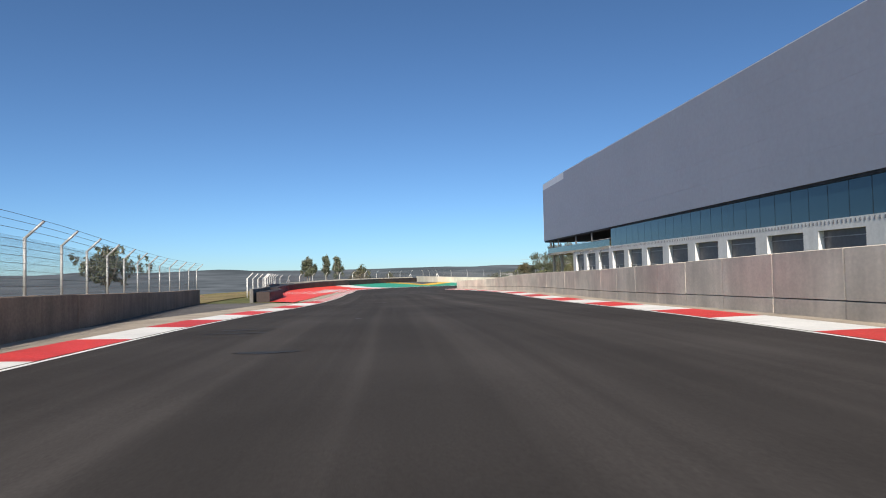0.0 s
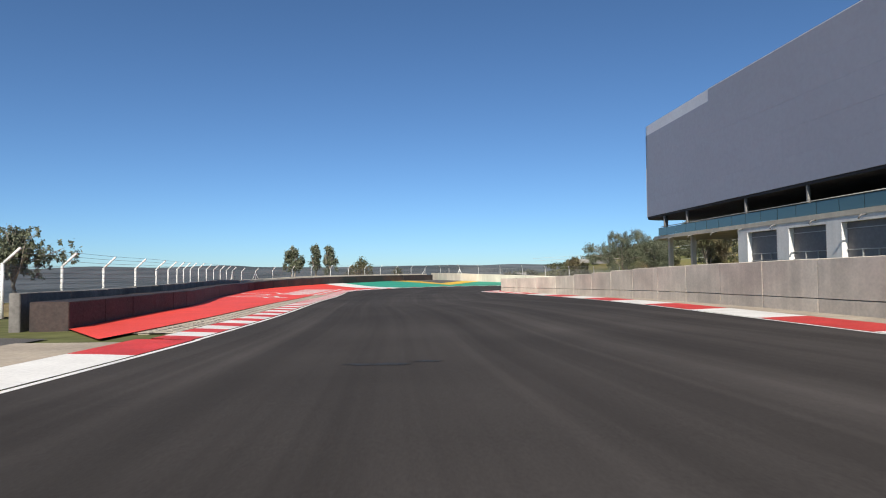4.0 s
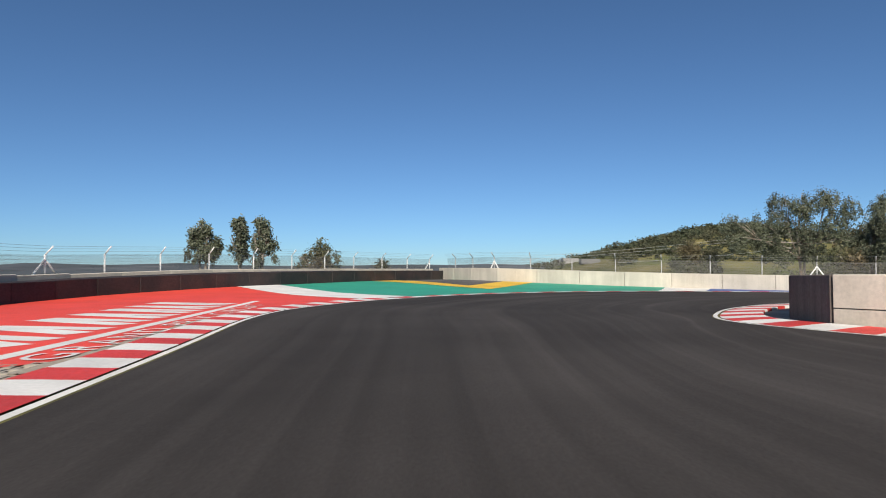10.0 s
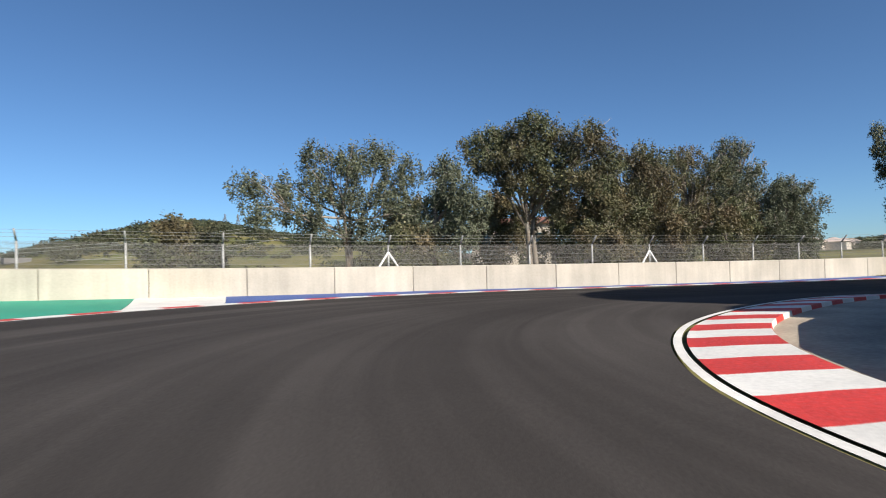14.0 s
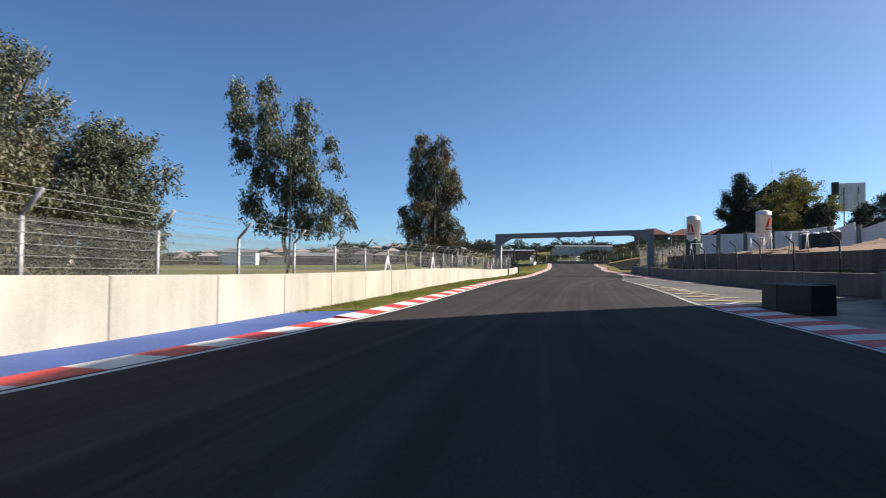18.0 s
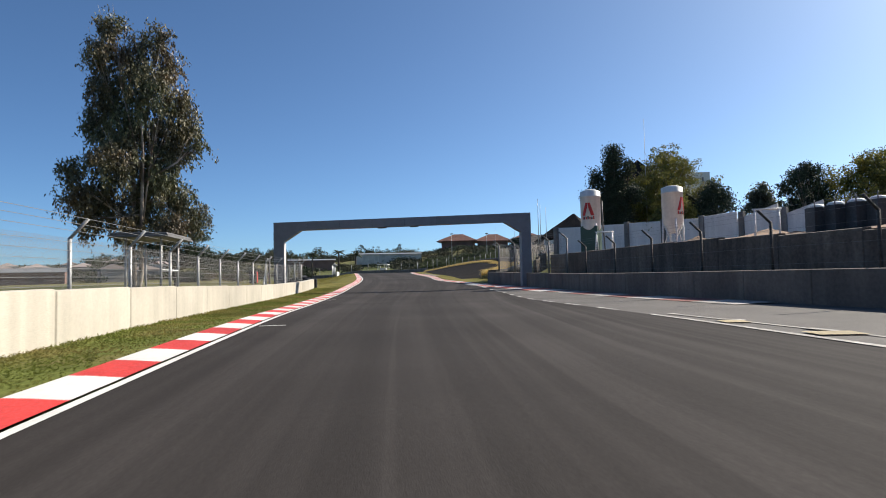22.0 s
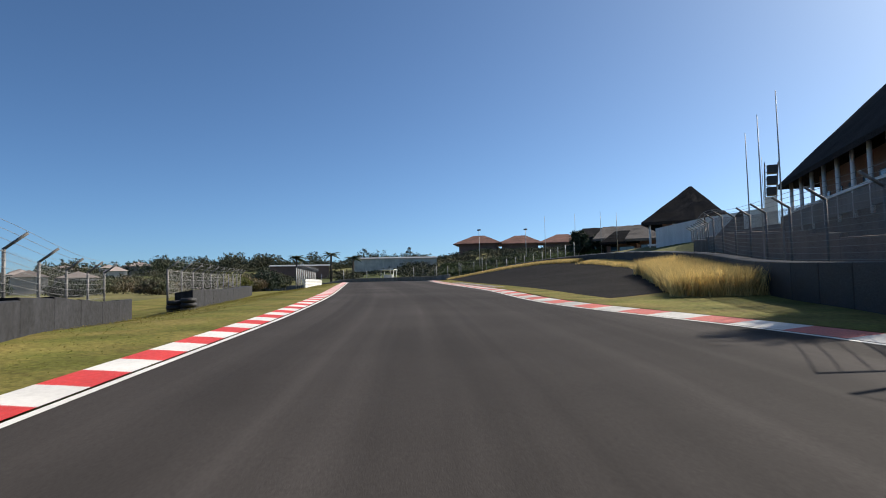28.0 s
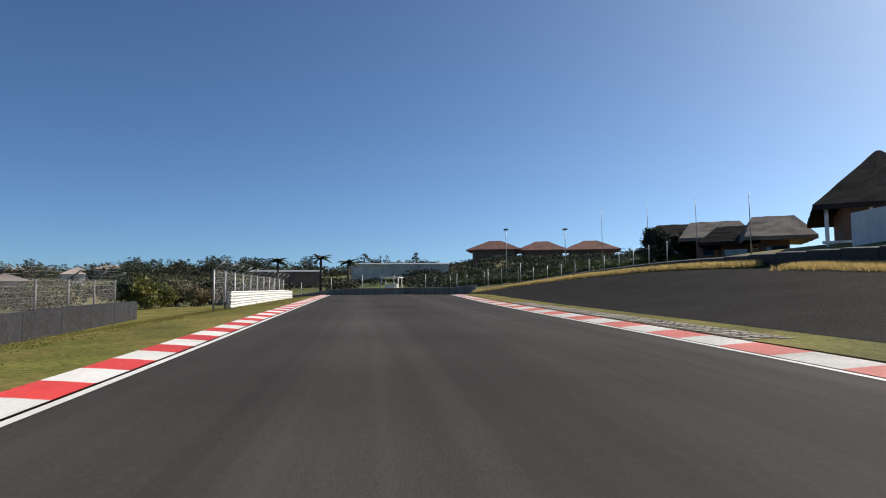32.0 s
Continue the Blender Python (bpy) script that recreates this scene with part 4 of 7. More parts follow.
def build_pit_building():
    b = empty("pit_building", (14, 30, -2), label="long pit building clad in blue-grey sheets over white garage bays", category="building")
    off = Vector((14, 30, -2))

    def put(name, pieces, material, parent=b, label="", smooth=False):
        sh = Shape()
        for vs, fs in pieces:
            sh.add([Vector(v) - off for v in vs], fs)
        return sh.out(name, material, parent, label, smooth)

    pitch, first = 3.575, 61.98
    # cladding sheets
    edges = [74.6, 69.8, 65.0] + [65.0 - pitch * k for k in range(1, 28)]
    for y1, y0 in zip(edges[:-1], edges[1:]):
        lo = 3.24
        hi0, hi1 = (9.3, 9.3) if y0 > 64.9 else (roof_z(y0), roof_z(y1))
        rows = 5
        for r in range(rows):
            a0, a1 = lo + (hi0 - lo) * r / rows, lo + (hi0 - lo) * (r + 1) / rows
            b0, b1 = lo + (hi1 - lo) * r / rows, lo + (hi1 - lo) * (r + 1) / rows
            put("cladding_panel", [quad_box(y0 + 0.002, y1 - 0.002, 0.0, 0.08, a0 + 0.002, a1 - 0.002, b0 + 0.002, b1 - 0.002)], CLAD)
    put("upper_core", [quad_box(-31, 64.9, 0.09, 25, 3.3, 8.3), quad_box(64.9, 74.5, 0.09, 3.0, 3.3, 9.25)], CLAD, label="dark backing behind the cladding")
    put("parapet", [quad_box(65.0, 74.6, 0.02, 0.4, 9.3, 10.02)], CLAD_L, label="pale lower parapet strip")
    put("parapet_cap", [quad_box(-31, 65, 0.0, 0.3, roof_z(-31), roof_z(-31) + 0.05, roof_z(65), roof_z(65) + 0.05)], CLAD_L)
    # rounded north corner and end
    r, cy = 2.0, 74.6
    cx = fx(cy) + r
    for name, z0, z1, ins, mt in (("corner_wall", 3.24, 9.3, 0.0, CLAD), ("corner_parapet", 9.3, 10.02, 0.02, CLAD_L)):
        pts = [(cx + (r - ins) * math.cos(a), cy + (r - ins) * math.sin(a)) for a in np.linspace(math.pi, math.radians(73), 15)]
        end = (36.5 - ins * 0.3, 68.2 - ins)
        pts += [(pts[-1][0] + (end[0] - pts[-1][0]) * k / 6, pts[-1][1] + (end[1] - pts[-1][1]) * k / 6) for k in range(1, 7)]
        pts += [(37.5, 60), (38.6, 48), (40.5, 20)]
        sh = Shape()
        vs = [(x, y, z) for x, y in pts for z in (z0, z1)]
        fs = [(2 * i, 2 * i + 1, 2 * i + 3, 2 * i + 2) for i in range(len(pts) - 1)]
        sh.add([Vector(v) - off for v in vs], fs)
        ob = sh.out(name, mt, b, smooth=False)
        so = ob.modifiers.new("thick", "SOLIDIFY")
        so.thickness, so.offset = 0.1, -1
    patch = [(cx + (r + 0.015) * math.cos(a), cy + (r + 0.015) * math.sin(a)) for a in np.linspace(math.radians(172), math.radians(128), 7)]
    ob = put("corner_patch", [([(x, y, z) for x, y in patch for z in (3.3, 6.9)], [(2 * i, 2 * i + 1, 2 * i + 3, 2 * i + 2) for i in range(6)])], CLAD_M, label="paler unfinished sheets at the corner")
    so = ob.modifiers.new("thick", "SOLIDIFY")
    so.thickness, so.offset = 0.02, -1
    top = [(cx + r * math.cos(a), cy + r * math.sin(a)) for a in np.linspace(math.pi, math.radians(73), 15)] + [(36.5, 68.2), (40.5, 20), (42, -31), (fx(-31), -31)]
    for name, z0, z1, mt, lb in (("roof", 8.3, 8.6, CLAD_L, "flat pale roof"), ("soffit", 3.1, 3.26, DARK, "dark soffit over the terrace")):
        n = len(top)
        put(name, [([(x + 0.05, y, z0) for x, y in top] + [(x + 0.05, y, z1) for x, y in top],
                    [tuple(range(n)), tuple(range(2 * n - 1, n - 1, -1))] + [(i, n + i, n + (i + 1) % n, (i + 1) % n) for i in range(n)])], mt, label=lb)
    # unseen block added behind the facade, outlined to cast the rounded track shadow
    shadow_outline = [(15.25, 65.6), (14.95, 74.9), (15.1, 77.2), (15.8, 78.5), (16.75, 79.5), (18.45, 80.6), (22.05, 80.8), (26.85, 79.3), (32.55, 77.3), (35.55, 75.2), (37.75, 73.2), (39.85, 68.0), (41.45, 58), (43.75, 50), (18.05, 50)]
    n = len(shadow_outline)
    put("upper_storey", [([(x, y, 3.3) for x, y in shadow_outline] + [(x, y, 11.5) for x, y in shadow_outline],
                          [tuple(range(n)), tuple(range(2 * n - 1, n - 1, -1))] + [(i, n + i, n + (i + 1) % n, (i + 1) % n) for i in range(n)])], CLAD, label="unseen added block that casts the rounded shadow on the track")
    # glazed band
    k = 0
    y = 51.0
    while y > -30:
        y0 = y - 1.19
        put("window_pane", [quad_box(y0 + 0.02, y - 0.02, 0.12, 0.14, 1.69, 3.2)], GLASS)
        put("mullion", [quad_box(y - 0.018, y + 0.018, 0.125, 0.16, 1.69, 3.2)], DARK)
        y = y0
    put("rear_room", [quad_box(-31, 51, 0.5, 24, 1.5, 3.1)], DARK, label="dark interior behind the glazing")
    # white fascia with its fringe of slots
    put("fascia", [quad_box(-31, 51.0, -0.02, 0.5, 1.26, 1.68)], PLASTER, label="white plastered fascia band")
    y = 50.5
    while y > -10:
        put("fascia_slot", [quad_box(y - 0.022, y + 0.022, -0.032, -0.018, 1.48, 1.62)], SHUTTER)
        y -= 0.24
    # terrace slab, rail and columns
    slab = [(fx(51) - 0.05, 51), (fx(70) - 0.05, 70), (fx(73) + 0.15, 74.2), (fx(73) + 1.4, 75.4), (36, 67.5), (36, 51)]
    n = len(slab)
    put("terrace_slab", [([(x, y, 1.5) for x, y in slab] + [(x, y, 1.72) for x, y in slab],
                          [tuple(range(n)), tuple(range(2 * n - 1, n - 1, -1))] + [(i, n + i, n + (i + 1) % n, (i + 1) % n) for i in range(n)])], CONCRETE, label="raw concrete terrace slab")
    for y in (73.0, 72.0, 68.45, 61.4, 56.2):
        sh = Shape()
        sh.tube([Vector((fx(y) + (0.15 if y < 73 else 0.7), y, 1.7)) - off, Vector((fx(y) + (0.15 if y < 73 else 0.7), y, 3.2)) - off], 0.085, 12)
        sh.out("terrace_column", STEEL_D, b, smooth=True)
    y = 51.2
    while y < 72.5:
        put("balustrade_pane", [quad_box(y + 0.02, y + 1.43, 0.06, 0.075, 1.74, 2.28)], GLASS_G)
        y += 1.45
    sh = Shape()
    sh.tube([Vector((fx(y) + 0.06, y, 2.34)) - off for y in (51, 58, 65, 72.5)], 0.025, 8)
    sh.out("handrail", STEEL, b, smooth=True)
    for y in np.arange(52.5, 72, 3.0):
        sh = Shape()
        sh.tube([Vector((fx(y) + 0.1, y, 1.5)) - off, Vector((fx(y) - 0.22, y, 1.45)) - off, Vector((fx(y) - 0.3, y, 1.3)) - off], 0.035, 8)
        sh.out("downpipe_spout", STEEL_D, b, smooth=True)
    for y, o in ((71.9, 0.35), (68.4, 0.35), (71.0, 6.0), (66.2, 6.0), (63.0, 4.0), (69.0, 12.0)):
        put("lower_column", [quad_box(y - 0.13, y + 0.13, o, o + 0.26, -2.6, 1.5)], CONCRETE)
    put("north_bay_wall", [quad_box(51.0, 61.98, -0.02, 0.5, 1.26, 1.7)], PLASTER, label="white plastered lintel over the last bays")
    # garage bays
    y = first
    while y > -28:
        put("pillar", [quad_box(y - 0.95, y, -0.02, 0.75, -2.4, 1.26)], PLASTER)
        y1, y0 = y - 0.95, y - pitch
        door = put("roller_door", [quad_box(y0, y1, 0.22, 0.3, -2.4, 1.26)], SHUTTER, label="grey garage roller door")
        for z in (0.98, 0.12, -0.22):
            put("door_rail", [quad_box(y0, y1, 0.17, 0.225, z, z + 0.035)], STEEL, door)
        if y > 45:
            for u in (0.33, 0.66):
                yy = y0 + (y1 - y0) * u
                put("door_stile", [quad_box(yy - 0.02, yy + 0.02, 0.17, 0.225, -0.2, 0.12)], STEEL, door)
        y -= pitch
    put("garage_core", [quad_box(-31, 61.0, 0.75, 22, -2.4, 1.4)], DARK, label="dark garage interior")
    return b


build_pit_building()


# ---- track gantry ----
def build_gantry():
    a, c = Vector((95.3, 66.15, 0)), Vector((85.8, 50.6, 0))
    span = (c - a).length
    ang = math.degrees(math.atan2(c.y - a.y, c.x - a.x))
    zb = -2.75
    g = empty("gantry", (a.x, a.y, zb), ang, "grey sheet-clad gantry spanning the track", "gantry")
    top, depth, w, d = 5.27, 0.6, 0.7, 0.75
    tilt = 0.028

    def slab(name, outline, material, y0=-d / 2, y1=d / 2, label=""):
        sh = Shape()
        sh.prism([(x, z + x * tilt if z > 3.5 else z) for x, z in outline], y0, y1)
        return sh.out(name, material, g, label)

    slab("left_leg", [(0, 0), (w, 0), (w, 3.9), (0, 3.9)], GANTRY)
    slab("right_leg", [(span - w, 0), (span, 0), (span, 3.9), (span - w, 3.9)], GANTRY)
    # sunlight on the leg's inner face, put in as a white strip
    slab("leg_return", [(w, 0.4), (w + 0.03, 0.4), (w + 0.03, 3.8), (w, 3.8)], PLASTER, label="white strip standing for sunlight on the leg's inner face")
    slab("left_haunch", [(0, 3.904), (w, 3.904), (1.9, top - depth - 0.004), (0, top - depth - 0.004)], GANTRY)
    slab("right_haunch", [(span - w, 3.904), (span, 3.904), (span, top - depth - 0.004), (span - 1.9, top - depth - 0.004)], GANTRY)
    n = 8
    for k in range(n):
        x0, x1 = span * k / n + 0.006, span * (k + 1) / n - 0.006
        slab("beam_panel", [(x0, top - depth), (x1, top - depth), (x1, top), (x0, top)], GANTRY)
    slab("beam_core", [(0.05, top - depth + 0.02), (span - 0.05, top - depth + 0.02), (span - 0.05, top - 0.02), (0.05, top - 0.02)], DARK, -d / 2 + 0.05, d / 2 - 0.05)
    for k in (3, 4):
        slab("soffit_lamp", [(span * k / n + 0.4, top - depth - 0.07), (span * k / n + 1.0, top - depth - 0.07), (span * k / n + 1.0, top - depth - 0.004), (span * k / n + 0.4, top - depth - 0.004)], STEEL_D, -0.2, 0.2)
    return g


build_gantry()

# ---- trees ----
def leaf_cloud(name, centres, radii, count, size, material, parent, seed, droop=0.4, clump=26, spread_r=0.38, ratio=0.32, hang=0.0):
    """Many small leaves in loose clumps round the given centres; with hang the clumps trail down in sprays."""
    g = np.random.default_rng(seed)
    centres, radii = np.array(centres, float), np.array(radii, float)
    vol = radii.prod(1) ** 0.8
    k = max(1, int(count * 1.35) // clump)
    pick = g.choice(len(centres), k, p=vol / vol.sum())
    d = g.normal(size=(k, 3))
    d /= np.linalg.norm(d, axis=1)[:, None]
    hub = centres[pick] + d * radii[pick] * (g.random((k, 1)) ** 0.45)
    rep = np.repeat(np.arange(k), clump)
    sc = np.repeat(g.uniform(0.6, 1.4, (k, 1)), clump, axis=0)
    p = hub[rep] + np.clip(g.normal(size=(len(rep), 3)), -1.5, 1.5) * spread_r * sc * (1, 1, 0.8)
    if hang:
        fall = g.random((len(rep), 1))
        lean = np.repeat(g.normal(size=(k, 3)) * (0.35, 0.35, 0.0), clump, axis=0)
        p = hub[rep] + g.normal(size=(len(rep), 3)) * spread_r * 0.55 * sc * (1.15 - 0.6 * fall) + (lean - (0, 0, 1)) * fall * hang * sc
    n = len(p)
    ax = g.normal(size=(n, 3))
    ax[:, 2] -= droop * 2.2
    ax /= np.linalg.norm(ax, axis=1)[:, None]
    side = np.cross(ax, g.normal(size=(n, 3)))
    side /= np.linalg.norm(side, axis=1)[:, None]
    s = size * g.uniform(0.6, 1.35, (n, 1))
    v = np.stack([p - side * s * ratio * 0.5, p + ax * s * 0.5 - side * s * ratio, p + ax * s * 1.1, p + ax * s * 0.5 + side * s * ratio], 1).reshape(-1, 3)
    me = bpy.data.meshes.new(name)
    me.vertices.add(4 * n)
    me.vertices.foreach_set("co", v.ravel())
    me.loops.add(4 * n)
    me.loops.foreach_set("vertex_index", np.arange(4 * n))
    me.polygons.add(n)
    me.polygons.foreach_set("loop_start", np.arange(0, 4 * n, 4))
    me.materials.append(material)
    me.update()
    me.validate()
    ob = new(name, me)
    ob.parent = parent
    return ob


def tree(at, blobs, base_r, label, leaf=None, bark=None, leaves=6000, size=0.2, seed=1, droop=0.4, stems=1, lean=0.0, category="tree", group="", spread_r=0.38, clump=26, name="tree", ratio=0.32, hang=0.0):
    """A tapered trunk with limbs to every part of the crown. Blobs: dx, dy, height, rx, ry, rz."""
    g = random.Random(seed)
    leaf, bark = leaf or LEAF, bark or BARK
    z = land_z(at[0], at[1]) - 0.1
    t = empty(name, (at[0], at[1], z), 0, label, category, group)
    tall = max(b[2] for b in blobs)
    low = min(b[2] - b[5] for b in blobs)
    for s in range(stems):
        sh = Shape()
        ox = (s - (stems - 1) / 2) * 0.5
        fork = max(low * 0.75, tall * 0.22)
        mid = Vector((ox + lean * fork, g.uniform(-0.2, 0.2), fork))
        crown = Vector((ox * 2 + lean * tall * 0.7, 0, tall * 0.8))
        r = base_r * (1.0 if stems == 1 else 0.75)
        foot = Vector((ox * 0.4, 0, -0.4))
        bend = Vector((g.uniform(-0.25, 0.25), g.uniform(-0.25, 0.25), 0))
        sh.tube([foot, foot.lerp(mid, 0.12) , foot.lerp(mid, 0.5) + bend, mid, mid.lerp(crown, 0.5) + bend, crown], [r * 1.3, r, r * 0.85, r * 0.72, r * 0.45, r * 0.12], 9)
        sh.out("trunk", bark, t, smooth=True)
        mine = [b for i, b in enumerate(blobs) if i % stems == s] or blobs
        for b in mine:
            start = mid.lerp(crown, g.uniform(0.0, 0.5))
            end = Vector((b[0], b[1], b[2] + b[5] * 0.3))
            k = start.lerp(end, 0.5) + Vector((g.uniform(-0.3, 0.3), g.uniform(-0.3, 0.3), -0.15))
            sh = Shape()
            sh.tube([start, k, end], [r * 0.42, r * 0.28, r * 0.06], 6)
            for _ in range(3):
                e2 = end + Vector((g.uniform(-1, 1) * b[3], g.uniform(-1, 1) * b[4], g.uniform(-0.6, 0.7) * b[5]))
                sh.tube([k, k.lerp(e2, 0.55) + Vector((0, 0, 0.15)), e2], [r * 0.2, r * 0.12, r * 0.03], 5)
            sh.out("limb", bark, t, smooth=True)
    leaf_cloud("crown", [b[:3] for b in blobs], [b[3:] for b in blobs], leaves, size, leaf, t, seed, droop, clump + 14, spread_r * 0.66, ratio, hang)
    return t


def auto_blobs(seed, w, h, low, n, squash=0.8, taper=0.6, wy=None):
    """An uneven crown of many overlapping masses between low and h, fuller in the middle."""
    g = random.Random(seed)
    wy = wy or w
    out = []
    n = int(n * 1.6)
    a = g.uniform(0, 6.28)
    for i in range(n):
        u = (i + 0.5) / n
        full = min(1.0, 0.55 + 1.6 * u) * (1 - taper * u) * (1.0 if u < 0.75 else 1 - 2.2 * (u - 0.75))
        a += 2.4 + g.uniform(-0.5, 0.5)
        rad = w * g.uniform(0.1, 0.23) * (1.05 - 0.4 * u * taper)
        d = max(0.0, 0.5 * full - rad / w * 0.6) * g.uniform(0.35, 1.45)
        hz = min(rad * squash * g.uniform(0.8, 1.3), (h - low) * 0.3)
        out.append((math.cos(a) * d * w, math.sin(a) * d * wy, low + hz + (h - low - 1.7 * hz) * u + g.uniform(-0.2, 0.2), rad, rad, hz))
    return out


def placed(x, y, top, w, low, label, n=9, **kw):
    h = top - land_z(x, y)
    blobs = auto_blobs(kw.get("seed", 1), w, h, low, n, taper=kw.pop("taper", 0.55))
    return tree((x, y), blobs, kw.pop("base_r", 0.025 * h + 0.03), label, **kw)


def lobed(x, y, lobes, label, swell=1.25, **kw):
    """A tree whose foliage hangs in separate lobes: offset east, offset north, height above the datum, radius."""
    g = random.Random(kw.get("seed", 1))
    z = land_z(x, y)
    blobs = []
    for dx, dy, hz, r in lobes:
        k = g.uniform(-0.9, 0.9) * r
        blobs.append((dx + k, dy + k * 0.6, hz - z, r * swell, r * swell, r * 0.8 * swell))
    return tree((x, y), blobs, kw.pop("base_r", 0.2), label, **kw)


# trio and bush beyond the run-off
placed(-27.2, 126, 3.8, 3.5, 2.9, "grey-green gum tree beyond the run-off fence", seed=11, leaves=5200, size=0.24, leaf=LEAF_G, hang=0.55, ratio=0.24, stems=2)
placed(-23.2, 123.6, 4.0, 2.4, 2.8, "slender grey-green gum tree beyond the fence", seed=12, leaves=4200, size=0.22, leaf=LEAF_G, hang=0.55, ratio=0.24, n=8)
placed(-20.4, 120.2, 3.5, 2.5, 2.2, "drooping gum tree with open crown beyond the fence", seed=13, leaves=3000, size=0.22, leaf=LEAF_G, hang=0.55, ratio=0.24, droop=0.9)
placed(-16.2, 124, 1.6, 4.4, 1.0, "low spreading gum bush behind the fence", seed=14, leaves=3000, size=0.2, leaf=LEAF, hang=0.55, ratio=0.24)
placed(-18.0, 127, 0.6, 2.4, 0.7, "low scrubby bush behind the fence", seed=15, leaves=1600, size=0.2, leaf=LEAF, hang=0.55, ratio=0.24)
placed(-11.0, 128.5, 0.2, 2.6, 0.6, "low scrubby bush behind the fence", seed=16, leaves=1500, size=0.2, leaf=LEAF, hang=0.55, ratio=0.24)
placed(-56, 104, 6.2, 13.0, 2.6, "spreading gum tree behind the wire fence", n=12, seed=17, leaves=9000, size=0.34, leaf=LEAF_G, hang=0.55, ratio=0.24)
# grove behind the hairpin wall
lobed(21.3, 114.0, [(-3.8, 2.6, 2.5, 0.7), (-2.7, 1.9, 2.5, 0.8), (-1.3, 1.0, 4.0, 0.8), (-1.1, 0.9, 2.6, 0.9), (0.3, -0.2, 3.7, 0.9), (1.0, -1.0, 4.2, 0.8), (1.9, -1.9, 3.3, 0.9), (1.4, -1.4, 2.0, 0.9), (0.1, -0.1, 2.0, 0.9), (-1.6, 1.3, 1.1, 0.9), (-3.3, 2.3, 1.2, 0.7), (0.5, -0.4, 0.4, 0.9), (2.1, -2.1, 1.0, 0.8), (-0.8, 0.7, 0.1, 0.8)],
      "broad pale-trunked gum tree with airy crown", seed=21, leaves=24000, size=0.13, leaf=LEAF_G, hang=0.55, ratio=0.24, stems=2, spread_r=0.3)
lobed(24.6, 111.2, [(0.4, -0.4, 3.6, 0.7), (0.7, -0.8, 2.3, 1.0), (1.2, -1.5, 1.5, 0.9), (0.1, -0.1, 1.7, 0.8), (1.0, -1.2, 0.3, 1.0), (0.0, 0.0, 0.2, 0.8)], "narrow gum tree in the grove", seed=22, leaves=15000, size=0.13, leaf=LEAF_G, hang=0.55, ratio=0.24, spread_r=0.32)
lobed(31.0, 109.4, [(-2.1, 2.4, 5.2, 0.9), (-1.3, 1.7, 5.7, 0.9), (-0.5, 0.7, 5.7, 1.0), (0.1, -0.1, 6.3, 0.8), (0.6, -1.0, 5.6, 1.0), (1.4, -3.0, 5.4, 1.0), (1.0, -2.0, 4.3, 0.9), (-0.1, 0.1, 4.4, 1.0), (-0.9, 1.2, 4.5, 0.9), (-1.7, 2.1, 4.2, 0.7), (1.6, -3.7, 4.1, 0.8), (0.5, -0.8, 3.4, 1.0), (1.2, -2.4, 2.9, 0.9), (-0.4, 0.5, 3.1, 0.8), (-1.0, 1.3, 3.3, 0.7), (0.8, -1.4, 1.8, 0.9)],
      "tall gum tree with forked pale trunk and lobed crown", seed=23, leaves=40000, size=0.135, leaf=LEAF, hang=0.55, ratio=0.24, stems=2, lean=-0.03, spread_r=0.3, base_r=0.24)
placed(37.0, 108.2, 4.6, 6.4, 1.2, "rust-tinged gum tree with leaning white limbs", n=14, seed=24, leaves=34200, size=0.137, leaf=LEAF, hang=0.55, ratio=0.24, stems=2, lean=0.12, spread_r=0.34)
placed(41.8, 107.6, 6.3, 8.4, 1.0, "dense dark gum tree in the grove", n=16, taper=0.4, seed=25, leaves=36000, size=0.144, leaf=LEAF, hang=0.55, ratio=0.24, spread_r=0.36)
placed(48.6, 107.0, 7.0, 9.0, 1.0, "dense gum tree in the grove", n=16, taper=0.4, seed=26, leaves=36000, size=0.144, leaf=LEAF, hang=0.55, ratio=0.24, spread_r=0.36)
placed(57.6, 106.0, 9.0, 10.0, 1.2, "tall pointed gum tree in the grove", n=18, seed=27, leaves=40000, size=0.158, leaf=LEAF_G, hang=0.55, ratio=0.24, taper=0.6)
placed(54.0, 101.2, 4.4, 7.4, 0.4, "rounded gum tree at the end of the grove", n=15, seed=28, leaves=30000, size=0.144, leaf=LEAF_G, hang=0.55, ratio=0.24, taper=0.45)
for i, (x, y, tp, w) in enumerate(((27, 115, 2.6, 6), (34, 114, 3.4, 6), (41, 114, 4.2, 6.5), (49, 113, 5.0, 6.5), (16, 121, 1.4, 5), (62, 112, 4, 6), (51.5, 103.6, 3.6, 6.5), (46, 103.4, 1.8, 3.6), (39.5, 104.6, 1.2, 3.2), (33.5, 105.8, 0.4, 2.6), (22.5, 111.4, 0.6, 3))):
    placed(x, y, tp, w, 0.4, "dark undergrowth gum at the back of the grove", n=9, seed=40 + i, leaves=12350, size=0.173, leaf=LEAF, hang=0.55, ratio=0.24, group="grove undergrowth")
# two tall trees along the second straight
def spired(x, y, side, lobes, label, **kw):
    """A tall gum of several leaders; lobes: metres along the side vector, height above the datum, radius."""
    z = land_z(x, y)
    g = random.Random(kw.get("seed", 1))
    blobs = []
    for a, h, r in lobes:
        k = g.uniform(-0.8, 0.8)
        blobs.append((side[0] * a - side[1] * k, side[1] * a + side[0] * k, h - z, r, r, r * 1.15))
    return tree((x, y), blobs, kw.pop("base_r", 0.2), label, **kw)


